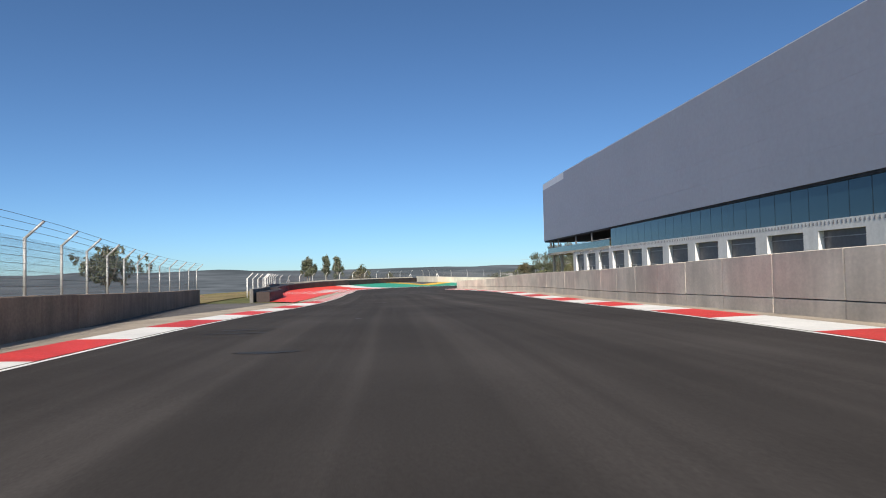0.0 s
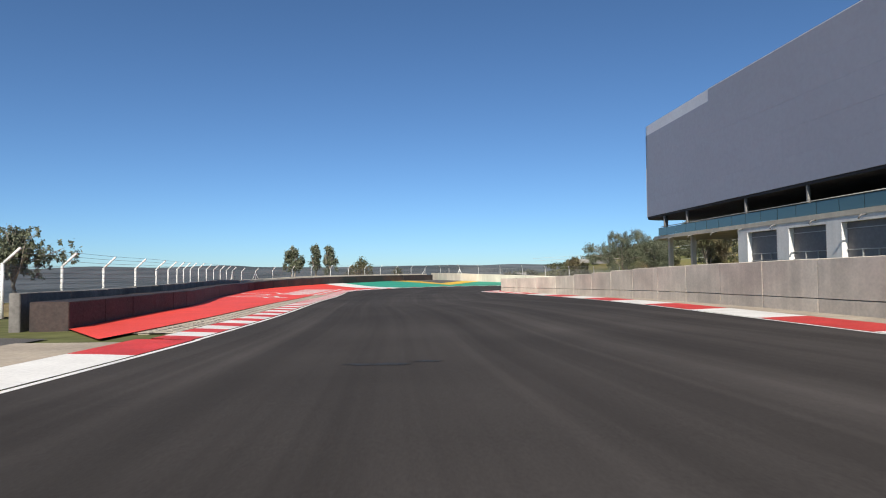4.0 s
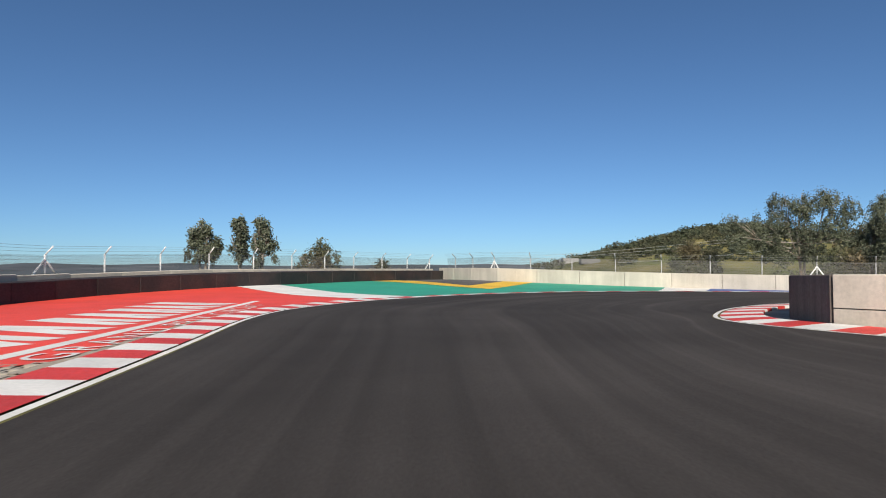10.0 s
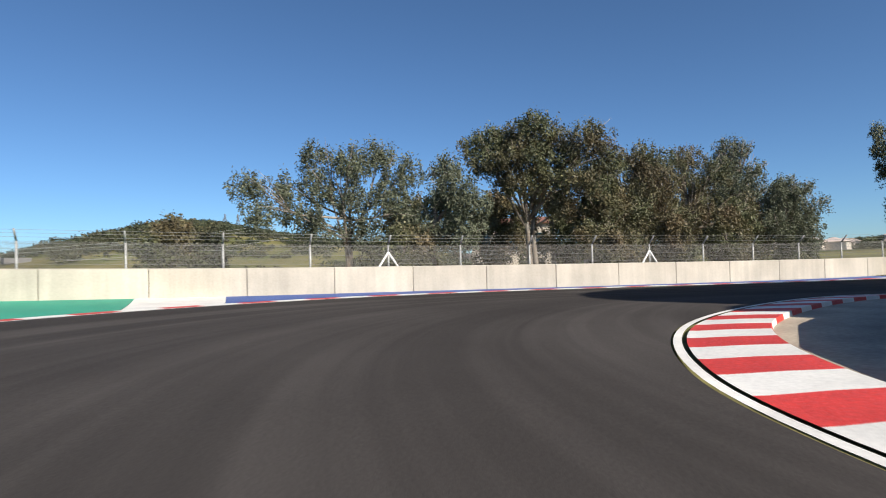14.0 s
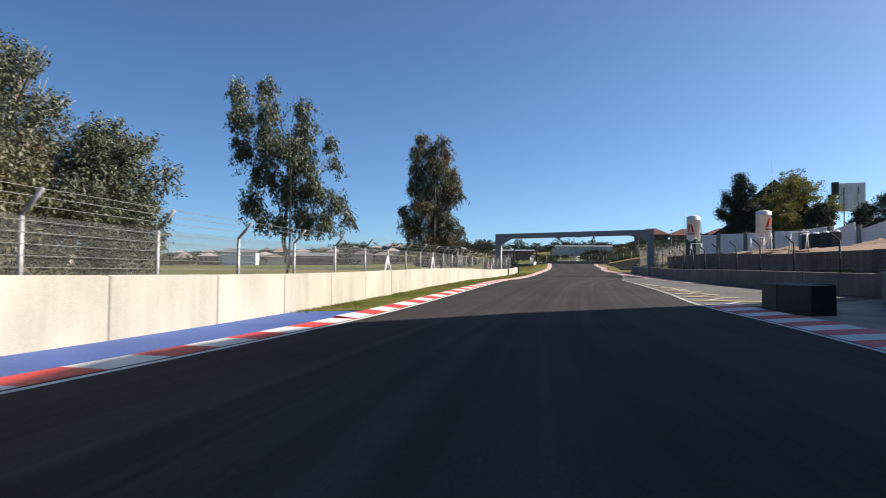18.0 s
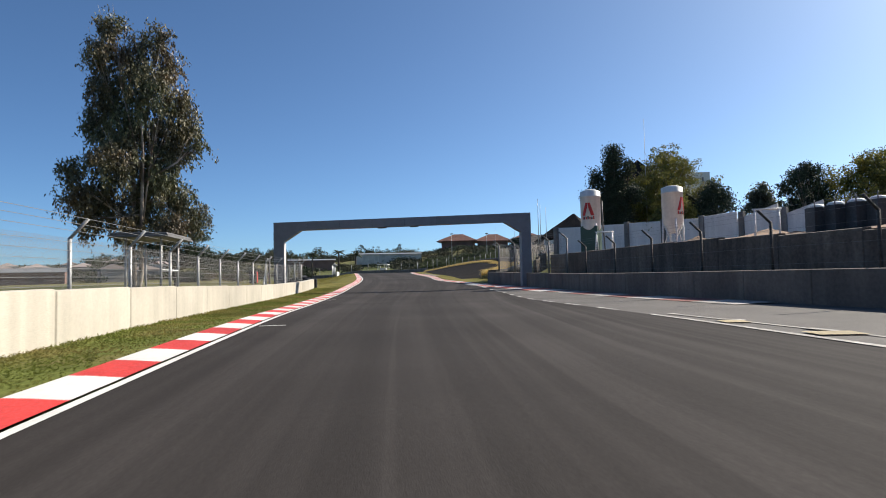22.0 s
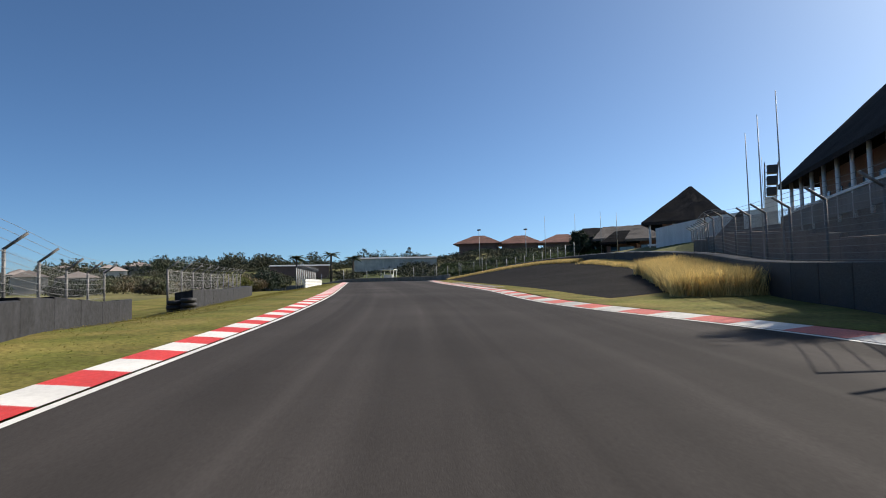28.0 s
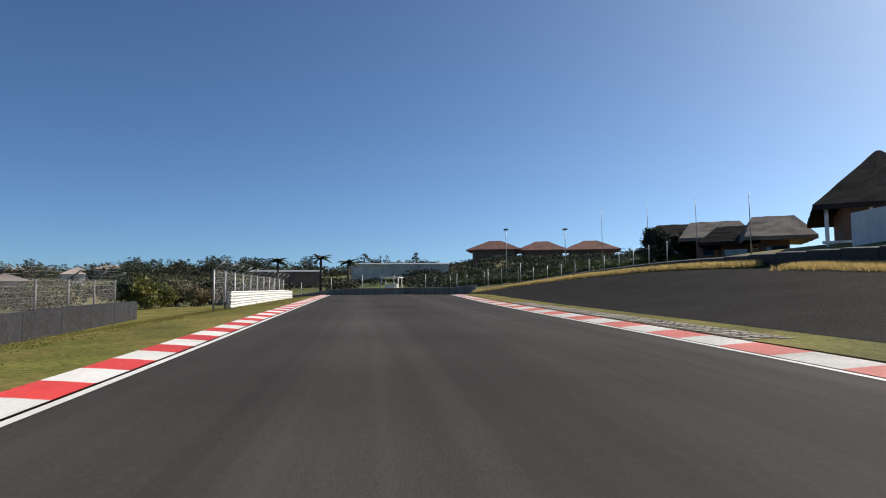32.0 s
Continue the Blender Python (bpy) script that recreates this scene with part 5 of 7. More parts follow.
spired(62.9, 93.4, (-0.077, -0.997), [(-2.8, 8.5, 0.6), (-2.7, 7.0, 0.7), (-2.4, 5.5, 0.65), (-1.3, 9.1, 0.6), (-1.2, 7.5, 0.8), (-1.0, 5.8, 0.85), (-1.2, 4.1, 0.8), (-2.0, 2.4, 0.7), (-1.5, 1.5, 0.5), (0.8, 8.0, 0.55), (1.0, 6.5, 0.8), (0.8, 4.8, 0.9), (0.2, 3.2, 0.85), (1.5, 3.2, 0.75), (2.5, 6.1, 0.45), (2.8, 5.1, 0.45), (2.7, 2.5, 0.75), (3.4, 1.3, 0.5), (2.2, 1.3, 0.6), (1.0, 1.5, 0.7), (-0.5, 1.3, 0.6), (0.1, 5.6, 0.7)],
       "tall weeping gum tree with open crown", seed=31, base_r=0.11, leaves=25000, size=0.17, leaf=LEAF_G, droop=1.0, stems=3, spread_r=0.3, hang=0.75, ratio=0.2)
spired(90.1, 76.0, (-0.184, -0.983), [(-1.2, 12.6, 0.7), (-1.7, 11.1, 0.9), (1.0, 12.2, 0.8), (1.7, 11.1, 0.8), (-0.2, 11.1, 1.0), (-1.4, 9.4, 1.1), (0.5, 9.3, 1.4), (2.2, 8.8, 0.9), (-2.0, 7.6, 0.8), (-0.5, 7.2, 1.4), (1.7, 6.9, 1.4), (2.9, 7.6, 0.6), (3.2, 6.5, 0.5), (-1.2, 5.2, 1.3), (1.0, 4.9, 1.4), (-3.0, 4.7, 0.7), (-2.8, 3.4, 0.8), (-1.7, 3.2, 1.1), (0.3, 3.0, 1.2), (2.3, 3.5, 0.9), (3.2, 2.5, 0.7), (-2.4, 1.9, 0.7), (-0.3, 1.5, 0.9), (1.7, 1.9, 0.7)],
       "tall dense columnar gum tree", seed=32, leaves=52000, size=0.17, leaf=LEAF, droop=0.9, stems=3, spread_r=0.32, hang=0.8, ratio=0.22)
tg = random.Random(33)
tiers = []
for h, r, n in ((3.0, 3.0, 8), (3.7, 3.3, 9), (4.5, 2.9, 8), (5.3, 2.1, 6), (6.0, 1.1, 3)):
    for k in range(n):
        a, d = tg.uniform(0, 6.28), r * math.sqrt(tg.uniform(0.1, 1))
        tiers.append((math.cos(a) * d, math.sin(a) * d, h - 0.9 - land_z(99.6, 71.6) - 1.9 + tg.uniform(-0.15, 0.15), 0.95, 0.95, 0.2))
tree((99.6, 71.6), tiers, 0.16, "flat-topped dark thorn tree behind the fence", leaf=LEAF_D, bark=BARK_D, leaves=15000, size=0.11, seed=33, droop=0.1, stems=3, spread_r=0.3)
# trees round the yard
cy_h = 11.9 - land_z(94.2, 30.0)
tree((94.2, 30.0), [(0.0, 0, cy_h * u, 2.3 * (1.12 - u) + 0.25, 2.3 * (1.12 - u) + 0.25, 0.8) for u in np.linspace(0.1, 0.95, 14)] + [(1.5, 0.9, cy_h * 0.74, 0.6, 0.6, 1.3), (1.9, 1.2, cy_h * 0.6, 0.8, 0.8, 1.0), (-1.2, -0.9, cy_h * 0.82, 0.5, 0.5, 1.2), (-1.7, -1.1, cy_h * 0.62, 0.7, 0.7, 0.9)], 0.3,
     "dark dense conifer beside a thatched house", leaf=LEAF_D, bark=BARK_D, leaves=64000, size=0.17, seed=51, droop=-0.2, spread_r=0.5)
placed(95.0, 19.6, 13.0, 13.0, 2.0, "light green and yellow tree behind the conifer", n=20, seed=52, leaves=30000, size=0.2, leaf=LEAF_Y, taper=0.45)
placed(89.0, 27.4, 7.3, 7.0, 0.6, "yellowing bushy tree behind the silos", n=14, seed=53, leaves=20000, size=0.18, leaf=LEAF_Y)
placed(86.4, 24.6, 7.6, 6.2, 0.6, "round dark green tree behind the white wall", n=13, seed=54, leaves=20000, size=0.18, leaf=LEAF_D)
placed(79.0, 21.6, 8.7, 9.0, 1.2, "round dark green tree in the yard", n=15, seed=55, leaves=24000, size=0.18, leaf=LEAF_D)
placed(74.0, 20.2, 8.6, 10.0, 1.6, "round tree with yellow autumn leaves", n=15, seed=56, leaves=24000, size=0.18, leaf=LEAF_Y)
placed(73.2, 12.2, 10.8, 6.6, 2.6, "tall open gum tree behind the yard", n=12, seed=57, leaves=9000, size=0.22, leaf=LEAF_G, stems=2)
placed(84.2, 19.8, 7.4, 4.6, 2.4, "open grey-green tree behind the yard", n=11, seed=58, leaves=8000, size=0.22, leaf=LEAF_G)
# trees ahead on the second straight
placed(160.4, -18.6, 7.9, 4.2, 1.0, "round dark tree beside the huts", n=9, seed=61, leaves=6000, size=0.26, leaf=LEAF_D)
placed(157.4, -21.2, 7.6, 3.0, 1.0, "round dark tree beside the huts", n=8, seed=62, leaves=4000, size=0.26, leaf=LEAF_D)
placed(168.8, 35.0, 1.4, 4.2, 0.2, "round green bush by the verge", n=9, seed=63, leaves=5500, size=0.22, leaf=LEAF_Y)
for i, (x, y, tp, w) in enumerate(((181, 30, 1.3, 7), (186, 24, 2.2, 8), (176, 42, 0.7, 7), (192, 33, 2.0, 9), (184, 47, 1.0, 8), (199, 20, 2.4, 8), (206, 40, 2.2, 10), (172, 52, 0.5, 6))):
    placed(x, y, tp, w, 0.2, "dense dark bush beyond the barrier", n=11, seed=70 + i, leaves=9500, size=0.2, leaf=LEAF_D if i % 2 else LEAF, group="bushes beyond the barrier")


def palm(x, y, top, seed):
    g = random.Random(seed)
    z = land_z(x, y)
    h = top - z
    t = empty("palm_tree", (x, y, z), g.uniform(0, 360), "tall palm with a mop of arching fronds", "palm", "palms on the rise")
    sh = Shape()
    sh.tube([(0, 0, -0.3), (0.1, 0, h * 0.5), (0, 0, h - 1.0)], [0.32, 0.24, 0.22], 9)
    sh.out("trunk", BARK_D, t, smooth=True)
    for k in range(16):
        a, up = k * 2.4, g.uniform(0.1, 0.9)
        sh = Shape()
        pts = [Vector((math.cos(a) * r, math.sin(a) * r, h - 1.0 + up * r - 0.26 * r * r)) for r in (0, 0.8, 1.6, 2.3)]
        side = Vector((-math.sin(a), math.cos(a), 0))
        for i in range(3):
            w0, w1 = (0.15, 0.4, 0.3, 0.02)[i], (0.15, 0.4, 0.3, 0.02)[i + 1]
            for s in (1, -1):
                sh.add([pts[i], pts[i + 1], pts[i + 1] + side * s * w1 - Vector((0, 0, w1 * 0.5)), pts[i] + side * s * w0 - Vector((0, 0, w0 * 0.5))], [(0, 1, 2, 3)])
        sh.out("frond", LEAF_D, t)


palm(227, 2.1, 7.6, 1)
palm(224.2, -5.2, 8.2, 2)
palm(221.9, -9.8, 7.4, 3)


# far woods on the rises and along the edge of the plain
def woods(name, spots, material, label, seed, size=0.9, dense=1.0):
    g = np.random.default_rng(seed)
    cs, rs = [], []
    for x, y, w, h in spots:
        z = land_z(x, y)
        for _ in range(4):
            cs.append((x + g.uniform(-0.4, 0.4) * w, y + g.uniform(-0.4, 0.4) * w, z + h * g.uniform(0.25, 0.65)))
            rs.append((w * 0.34, w * 0.34, h * 0.34))
    e = new(name)
    ob = leaf_cloud(name, cs, rs, int(42 * dense) * len(cs), size, material, None, seed, 0.1, 14, size * 0.8, 0.45)
    bpy.data.objects.remove(e)
    return tagged(ob, label, "trees", kind="stuff")


wr = random.Random(5)
spots = []
for k in range(420):
    a = radians(wr.uniform(-62, 8))
    d = wr.uniform(120, 330)
    if -52 < math.degrees(a) < -35 and d < 262:
        continue
    spots.append((115 + math.cos(a) * d, 45 + math.sin(a) * d, wr.uniform(6, 12), wr.uniform(1.6, 3.3)))
for k in range(330):
    a, d = radians(wr.uniform(-54, -33)), wr.uniform(105, 250)
    spots.append((115 + math.cos(a) * d, 45 + math.sin(a) * d, wr.uniform(5, 10), wr.uniform(0.8, 1.7)))
woods("woods_rise", spots, BUSH, "dark bush and gardens on the rise ahead", 81, 0.26, 3.4)
spots = []
for k in range(260):
    a, d = radians(wr.uniform(-34, -6)), wr.uniform(250, 400)
    spots.append((72 + math.cos(a) * d, 72 + math.sin(a) * d, wr.uniform(5, 13), wr.uniform(3.5, 8.0)))
woods("woods_ridge", spots, BUSH, "garden trees on the far ridge", 86, 0.42, 3.0)
spots = []
for k in range(420):
    a = radians(wr.uniform(-5, 62))
    d = wr.uniform(190, 420)
    spots.append((70 + math.cos(a) * d, 60 + math.sin(a) * d, wr.uniform(8, 15), wr.uniform(2, 3.6)))
woods("woods_field", spots, BUSH, "dark tree line across the field", 82, 0.4, 2.4)
spots = []
for k in range(1500):
    a, r = wr.uniform(0, 6.28), wr.uniform(0, 1) ** 0.6
    spots.append((285 + math.cos(a) * r * 175, 600 + math.sin(a) * r * 150, wr.uniform(8, 15), wr.uniform(1.6, 3.4)))
woods("woods_hill", spots, BUSH, "bush covering the hill", 83, 1.1, 0.8)
spots = [(wr.uniform(20, 200), wr.uniform(170, 420), wr.uniform(4, 9), wr.uniform(2, 4)) for k in range(60)]
woods("woods_slope", spots, BUSH, "scattered bushes on the grassy slope", 84, 0.8)
spots = []
for k in range(560):
    a = radians(wr.uniform(62, 170))
    d = wr.uniform(260, 900)
    spots.append((math.cos(a) * d, 60 + math.sin(a) * d, wr.uniform(9, 26), wr.uniform(3, 6)))
woods("woods_plain", spots, BUSH, "bush scattered over the low plain", 85, 1.3, 0.9)

# ---- verges and pit exit ----
kv = part_of(left_line, (43.2, 91.8), (102.2, 56.0))
wv = part_of(wall_line, (43.2, 94.5), (99.3, 61.3))
sheet("verge_left", resample(beside(kv, 0.75), 60), resample(wv, 60), GRASS_G, -0.005, 3, label="mown grass verge under the barrier", category="grass")
kv2 = part_of(left_line, (102.2, 56.0), (165, 21))
kv3 = part_of(left_line, (98.0, 58.6), (165, 21))
sheet("verge_left_far", resample(beside(kv3, 0.75), 60), resample(beside(kv3, 17), 60), GRASS, 0.03, 9, label="olive and straw coloured mown grass", category="grass", zf=land_z)
PIT_WALL = [(44.5, 70.5), (49, 68.9), (55, 66.7), (61.5, 63.7), (68, 60.3), (75, 56.5), (82, 52.8), (88, 50.2), (93.4, 48.2)]
pit_wall = spline(PIT_WALL, 0.5)
pe0 = part_of(right_line, (40, 83.2), (95.5, 48.9))
sheet("pit_exit", resample(pe0, 90), resample(pit_wall, 90), ASPHALT_OLD, -0.012, 6, label="worn pale asphalt of the pit exit lane", category="lane")
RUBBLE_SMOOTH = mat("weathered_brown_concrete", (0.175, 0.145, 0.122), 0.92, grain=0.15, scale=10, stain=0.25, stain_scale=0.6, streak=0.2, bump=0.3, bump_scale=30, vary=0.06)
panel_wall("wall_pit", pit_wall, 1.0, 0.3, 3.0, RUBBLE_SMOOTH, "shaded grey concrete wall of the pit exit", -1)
# the wall's shade on this kerb is put into its darker paints
RED_WORN_SHADE = mat("worn_shaded_red_paint", (0.24, 0.085, 0.07), 0.85, grain=0.3, scale=8, stain=0.4, stain_scale=1.0, bump=0.3, vary=0.15)
kerb("kerb_pit_exit", part_of(pit_wall, (62, 63.4), (78, 54.9)), 1.75, 0.35, 2.4, (PALE_WORN_SHADE, RED_WORN_SHADE), 0.03, "worn red and white kerb, the wall's shade put into its colours", group_line=False)
kerb("kerb_pit_end", part_of(pit_wall, (78, 54.9), (93.4, 48.2)), 2.1, 0.35, 2.4, (WHITE_OLD, RED_OLD), 0.03, "faded red and white kerb at the end of the pit wall", group_line=False)
low_fence = part_of(pit_wall, (44.5, 70.5), (77.8, 55.0))
RUST = mat("dark_rusted_steel", (0.06, 0.055, 0.05), 0.75, metal=0.2, grain=0.25, scale=12, stain=0.3, stain_scale=1.5, bump=0.1)
fence("fence_pit", beside(low_fence, -0.75), -1, 0.9, 1.65, 0.45, 3.9, RUST, "dark bent-post fence above the pit wall", wires=3, wire_r=0.004, net=None, post_r=0.05)
tall_fence = beside(part_of(pit_wall, (81.0, 53.3), (93.0, 48.4)), -0.9)
fence("fence_pit_end", tall_fence, -1, 0.9, 2.35, 0.5, 3.3, STEEL_D, "tall wire debris fence at the end of the pit wall", wires=11, wire_r=0.006, net=NET, post_r=0.055, net_from=0.2)
RUBBLE = mat("rough_cast_concrete", (0.15, 0.12, 0.098), 0.95, grain=0.25, scale=9, stain=0.4, stain_scale=0.5, streak=0.3, bump=0.6, bump_scale=14, vary=0.12)
ret_line = beside(part_of(pit_wall, (44.5, 70.5), (86, 51.0)), -2.0)
panel_wall("retaining_wall", ret_line, lambda x, y: float(np.interp(x, (46, 56, 64, 70, 85), (-0.6, -0.58, -0.33, -0.15, -0.05))) - road_z(x, y), 0.35, 3.6, RUBBLE, "rough retaining wall holding up the yard", -1)
# edge line, dashes and hatching
edge_mark = tagged(new("pit_exit_marking"), "worn white and yellow lane markings", "marking", kind="structure")


def mark(p, q, w, material, lift=0.012, name="line"):
    p, q = np.array(p, float), np.array(q, float)
    d = (q - p) / np.linalg.norm(q - p)
    n = np.array((-d[1], d[0])) * w / 2
    c = [p + n, p - n, q - n, q + n]
    link_mesh(name, [(v[0], v[1], road_z(v[0], v[1]) + lift) for v in c], [(0, 1, 2, 3)], material, edge_mark)


el = part_of(right_line, (42.5, 81.5), (62.5, 69.9))
for i in range(0, len(el) - 2, 2):
    mark(el[i], el[i + 2], 0.16, PALE_WORN_SHADE)
for k in range(9):
    f = 1 - k / 9
    i = int(len(el) * (0.06 + 0.1 * k))
    if i < len(el) - 1:
        p = el[i]
        mark(p + (-0.15, -0.25), p + (-1.5 * f - 0.3, -2.0 * f - 0.4), 0.55, YELLOW_OLD)
        mark(p + (-0.3, -0.9), p + (1.1 * f, -2.6 * f - 0.5), 0.2, PALE_WORN_SHADE)
mark((47.5, 76.3), (62.0, 69.6), 0.12, PALE_WORN_SHADE)
dl = part_of(right_line, (64, 69), (93, 50.2))
for i in range(0, len(dl) - 4, 6):
    mark(dl[i], dl[i + 3], 0.14, PALE_WORN_SHADE)
for p, q in (((72.95, 62.4), (72.9, 57.9)), ((76.6, 60.1), (77.2, 56.0)), ((81.0, 57.4), (81.3, 53.8)), ((67.5, 65.6), (67.0, 61.2))):
    mark(p, q, 0.09, RUBBER_LINE, 0.006, "slab_joint")
mark((66.35, 78.0), (66.1, 77.5), 0.1, WHITE, name="grid_mark")
mark((81.1, 69.2), (80.85, 68.75), 0.1, WHITE, name="grid_mark")


# ---- barriers of the second straight ----
def tyre_stack(x, y, n, label, rows=1, rz=0.0, group="tyre stacks"):
    z = land_z(x, y) - 0.05
    t = empty("tyre_stack", (x, y, z), rz, label, "tyres", group)
    for k in range(n):
        sh = Shape()
        m, q = 20, 8
        vs, fs = [], []
        for i in range(m):
            a = 2 * math.pi * i / m
            for j in range(q):
                b = 2 * math.pi * j / q
                rr = 0.23 + 0.1 * math.cos(b)
                vs.append(((rr + 0.02) * math.cos(a), (rr + 0.02) * math.sin(a), 0.11 + k * 0.215 + 0.105 * math.sin(b)))
        fs = [(i * q + j, ((i + 1) % m) * q + j, ((i + 1) % m) * q + (j + 1) % q, i * q + (j + 1) % q) for i in range(m) for j in range(q)]
        sh.add(vs, fs)
        ob = sh.out("tyre", RUBBER, t, smooth=True)
        ob.location = (RNG.uniform(-0.02, 0.02), RNG.uniform(-0.02, 0.02), 0)
    return t


for i in range(2):
    tyre_stack(119.8 + 0.5 * i, 52.3 + 0.45 * i, 3, "stack of black tyres before the block barrier")
bar0 = spline([(99.7, 60.9), (101.0, 60.25), (102.8, 59.75)], 0.4)
panel_wall("belt_barrier_end", bar0, 0.72, 0.8, 1.0, RUBBER, "black belted tyre bundles at the end of the concrete wall", 1, cat="barrier", gap=0.04)
bar1 = spline([(102.9, 59.75), (106, 58.9), (111.5, 57.4), (121.3, 54.3)], 0.5)
panel_wall("block_barrier_near", bar1, lambda x, y: float(np.interp(x, (103, 112, 121), (0.75, 0.9, 0.95))), 0.8, 3.2, GREY_BELT, "dark grey conveyor-faced block barrier in the grass", 1, zf=land_z, cat="barrier")
fence("fence_verge_near", beside(bar1, 1.1), 1, 0.6, 1.55, 0.5, 3.2, STEEL_D, "bent-post debris fence behind the block barrier", wires=8, net=NET, zf=land_z)
bar2 = spline([(121.0, 51.8), (136, 45.2), (151, 38.7)], 0.5)
panel_wall("block_barrier_far", bar2, 0.95, 0.8, 3.2, GREY_BELT, "dark grey conveyor-faced block barrier in the grass", 1, zf=land_z, cat="barrier")
fence("fence_verge_far", beside(bar2, 1.1), 1, 0.5, 1.6, 0.5, 3.2, STEEL_D, "bent-post debris fence with pale netting", wires=8, net=NET_FAR, zf=land_z)


def armco(name, line, label):
    base = tagged(new(name), label, "barrier", kind="structure")
    n = normals(line)
    prof = [(0.0, 0.0), (0.07, 0.06), (0.0, 0.12), (0.0, 0.16), (0.07, 0.22), (0.0, 0.28)]
    for r in range(3):
        vs, fs = [], []
        for i, p in enumerate(line):
            for o, h in prof:
                q = p - n[i] * o
                vs.append((q[0], q[1], land_z(q[0], q[1]) + 0.02 + r * 0.29 + h))
        m = len(prof)
        fs = [(i * m + j, (i + 1) * m + j, (i + 1) * m + j + 1, i * m + j + 1) for i in range(len(line) - 1) for j in range(m - 1)]
        ob = link_mesh("rail", vs, fs, STEEL_W, base)
        so = ob.modifiers.new("thick", "SOLIDIFY")
        so.thickness = 0.012
    for i in range(0, len(line), 4):
        p = line[i] + n[i] * 0.09
        z = land_z(p[0], p[1])
        Shape().box(p[0] - 0.05, p[0] + 0.05, p[1] - 0.05, p[1] + 0.05, z - 0.2, z + 0.9).out("rail_post", STEEL, base)
    return base


bar3 = spline([(146.0, 35.4), (158, 29.2), (171.2, 22.0)], 0.5)
armco("armco_barrier", bar3, "white ribbed steel guard rail on the verge")
fence("fence_armco", beside(bar3, 0.8), 1, 0.0, 2.1, 0.5, 3.0, STEEL, "netted debris fence behind the guard rail", wires=8, net=NET_FAR, zf=land_z)

# tyre barrier inside the hairpin exit
tb = spline([(38.6, 81.2), (39.8, 81.1), (41.0, 80.5), (40.9, 79.8), (40.0, 78.8)], 0.3)
panel_wall("wall_pit_entry", spline([(33, 82.5), (37.5, 79.2), (41, 75.2), (44.5, 70.5)], 0.5), 1.1, 0.3, 3.0, CONCRETE_DARK, "dark concrete wall at the pit exit", -1)
tbase = tagged(new("tyre_barrier"), "black belted tyre barrier inside the corner exit", "barrier", kind="structure")
panel_wall("tyre_barrier_face", tb, 0.82, 0.9, 1.3, RUBBER, "black belted tyre barrier inside the corner exit", -1, cat="barrier")
bpy.data.objects.remove(tbase)

# ---- gravel trap and bank ----
rv = part_of(right_line, (93, 50.2), (158, 13))
sheet("verge_right", resample(beside(rv, -2.9), 60), resample(beside(rv, -1.1), 60), GRASS, 0.03, 3, label="dry mown grass beside the kerb", category="grass", zf=land_z)
BELT2 = [(93.9, 47.7), (95.4, 45.0), (97.4, 42.5), (100.1, 39.7), (103.6, 35.6), (107.6, 30.6), (113.5, 24.6), (121, 19.2), (131, 13.8), (143, 8.8), (158, 3.2), (172, -1.5)]
belt2 = spline(BELT2, 0.5)
g0 = beside(part_of(right_line, (107, 43.5), (158, 13)), -2.75)
g1 = part_of(beside(belt2, 1.6), (106.2, 35.2), (172, -1.0))
sheet("gravel_trap", resample(g1, 70), resample(g0, 70), GRAVEL, 0.035, 10, label="dark raked gravel trap on the bank", category="gravel", zf=land_z)
near_verge = part_of(right_line, (91.5, 51.2), (110, 41.7))
sheet("verge_bank", resample(part_of(beside(belt2, 0.05), (93.9, 47.7), (108, 30)), 40), resample(beside(near_verge, -1.1), 40), GRASS, 0.022, 5, label="dry mown grass below the black barrier", category="grass", zf=land_z)
panel_wall("belt_barrier_bank", belt2, lambda x, y: float(np.interp(x, (110, 122, 134, 150), (1.15, 0.85, 0.45, 0.35))), 0.7, 2.0, RUBBER, "black conveyor-faced barrier above the gravel", -1, zf=land_z, cat="barrier")
bank_start = beside(part_of(belt2, (93.9, 47.7), (107.6, 30.6)), -1.0)
bank_fence = np.vstack([bank_start, spline([tuple(bank_start[-1] + (0.6, -0.8)), (110.4, 25.6), (113.7, 21.2), (118, 14.6), (122.2, 8.5), (125, 4.8), (127.2, 1.7)], 0.5)])
bank_foot = lambda x, y: float(np.interp(x, (108, 113.7, 122.2, 127.2), (land_z(x, y), -0.3, 0.6, 1.05))) if x > 108 else land_z(x, y)
fence("fence_bank", bank_fence, -1, 0.9, 2.1, 0.55, 3.4, STEEL_D, "tall bent-post fence climbing the bank", wires=11, wire_r=0.008, net=NET_BANK, zf=bank_foot, post_r=0.05)
screen = part_of(beside(belt2, -2.6), (98, 38), (116, 19.8))
panel_wall("bank_wall", screen, lambda x, y: float(np.interp(x, (97, 103, 110, 115), (1.7, 2.2, 2.2, 1.7))), 0.3, 3.4, RUBBLE, "dark rough stone wall behind the fence on the bank", -1, zf=land_z, gap=0.01)


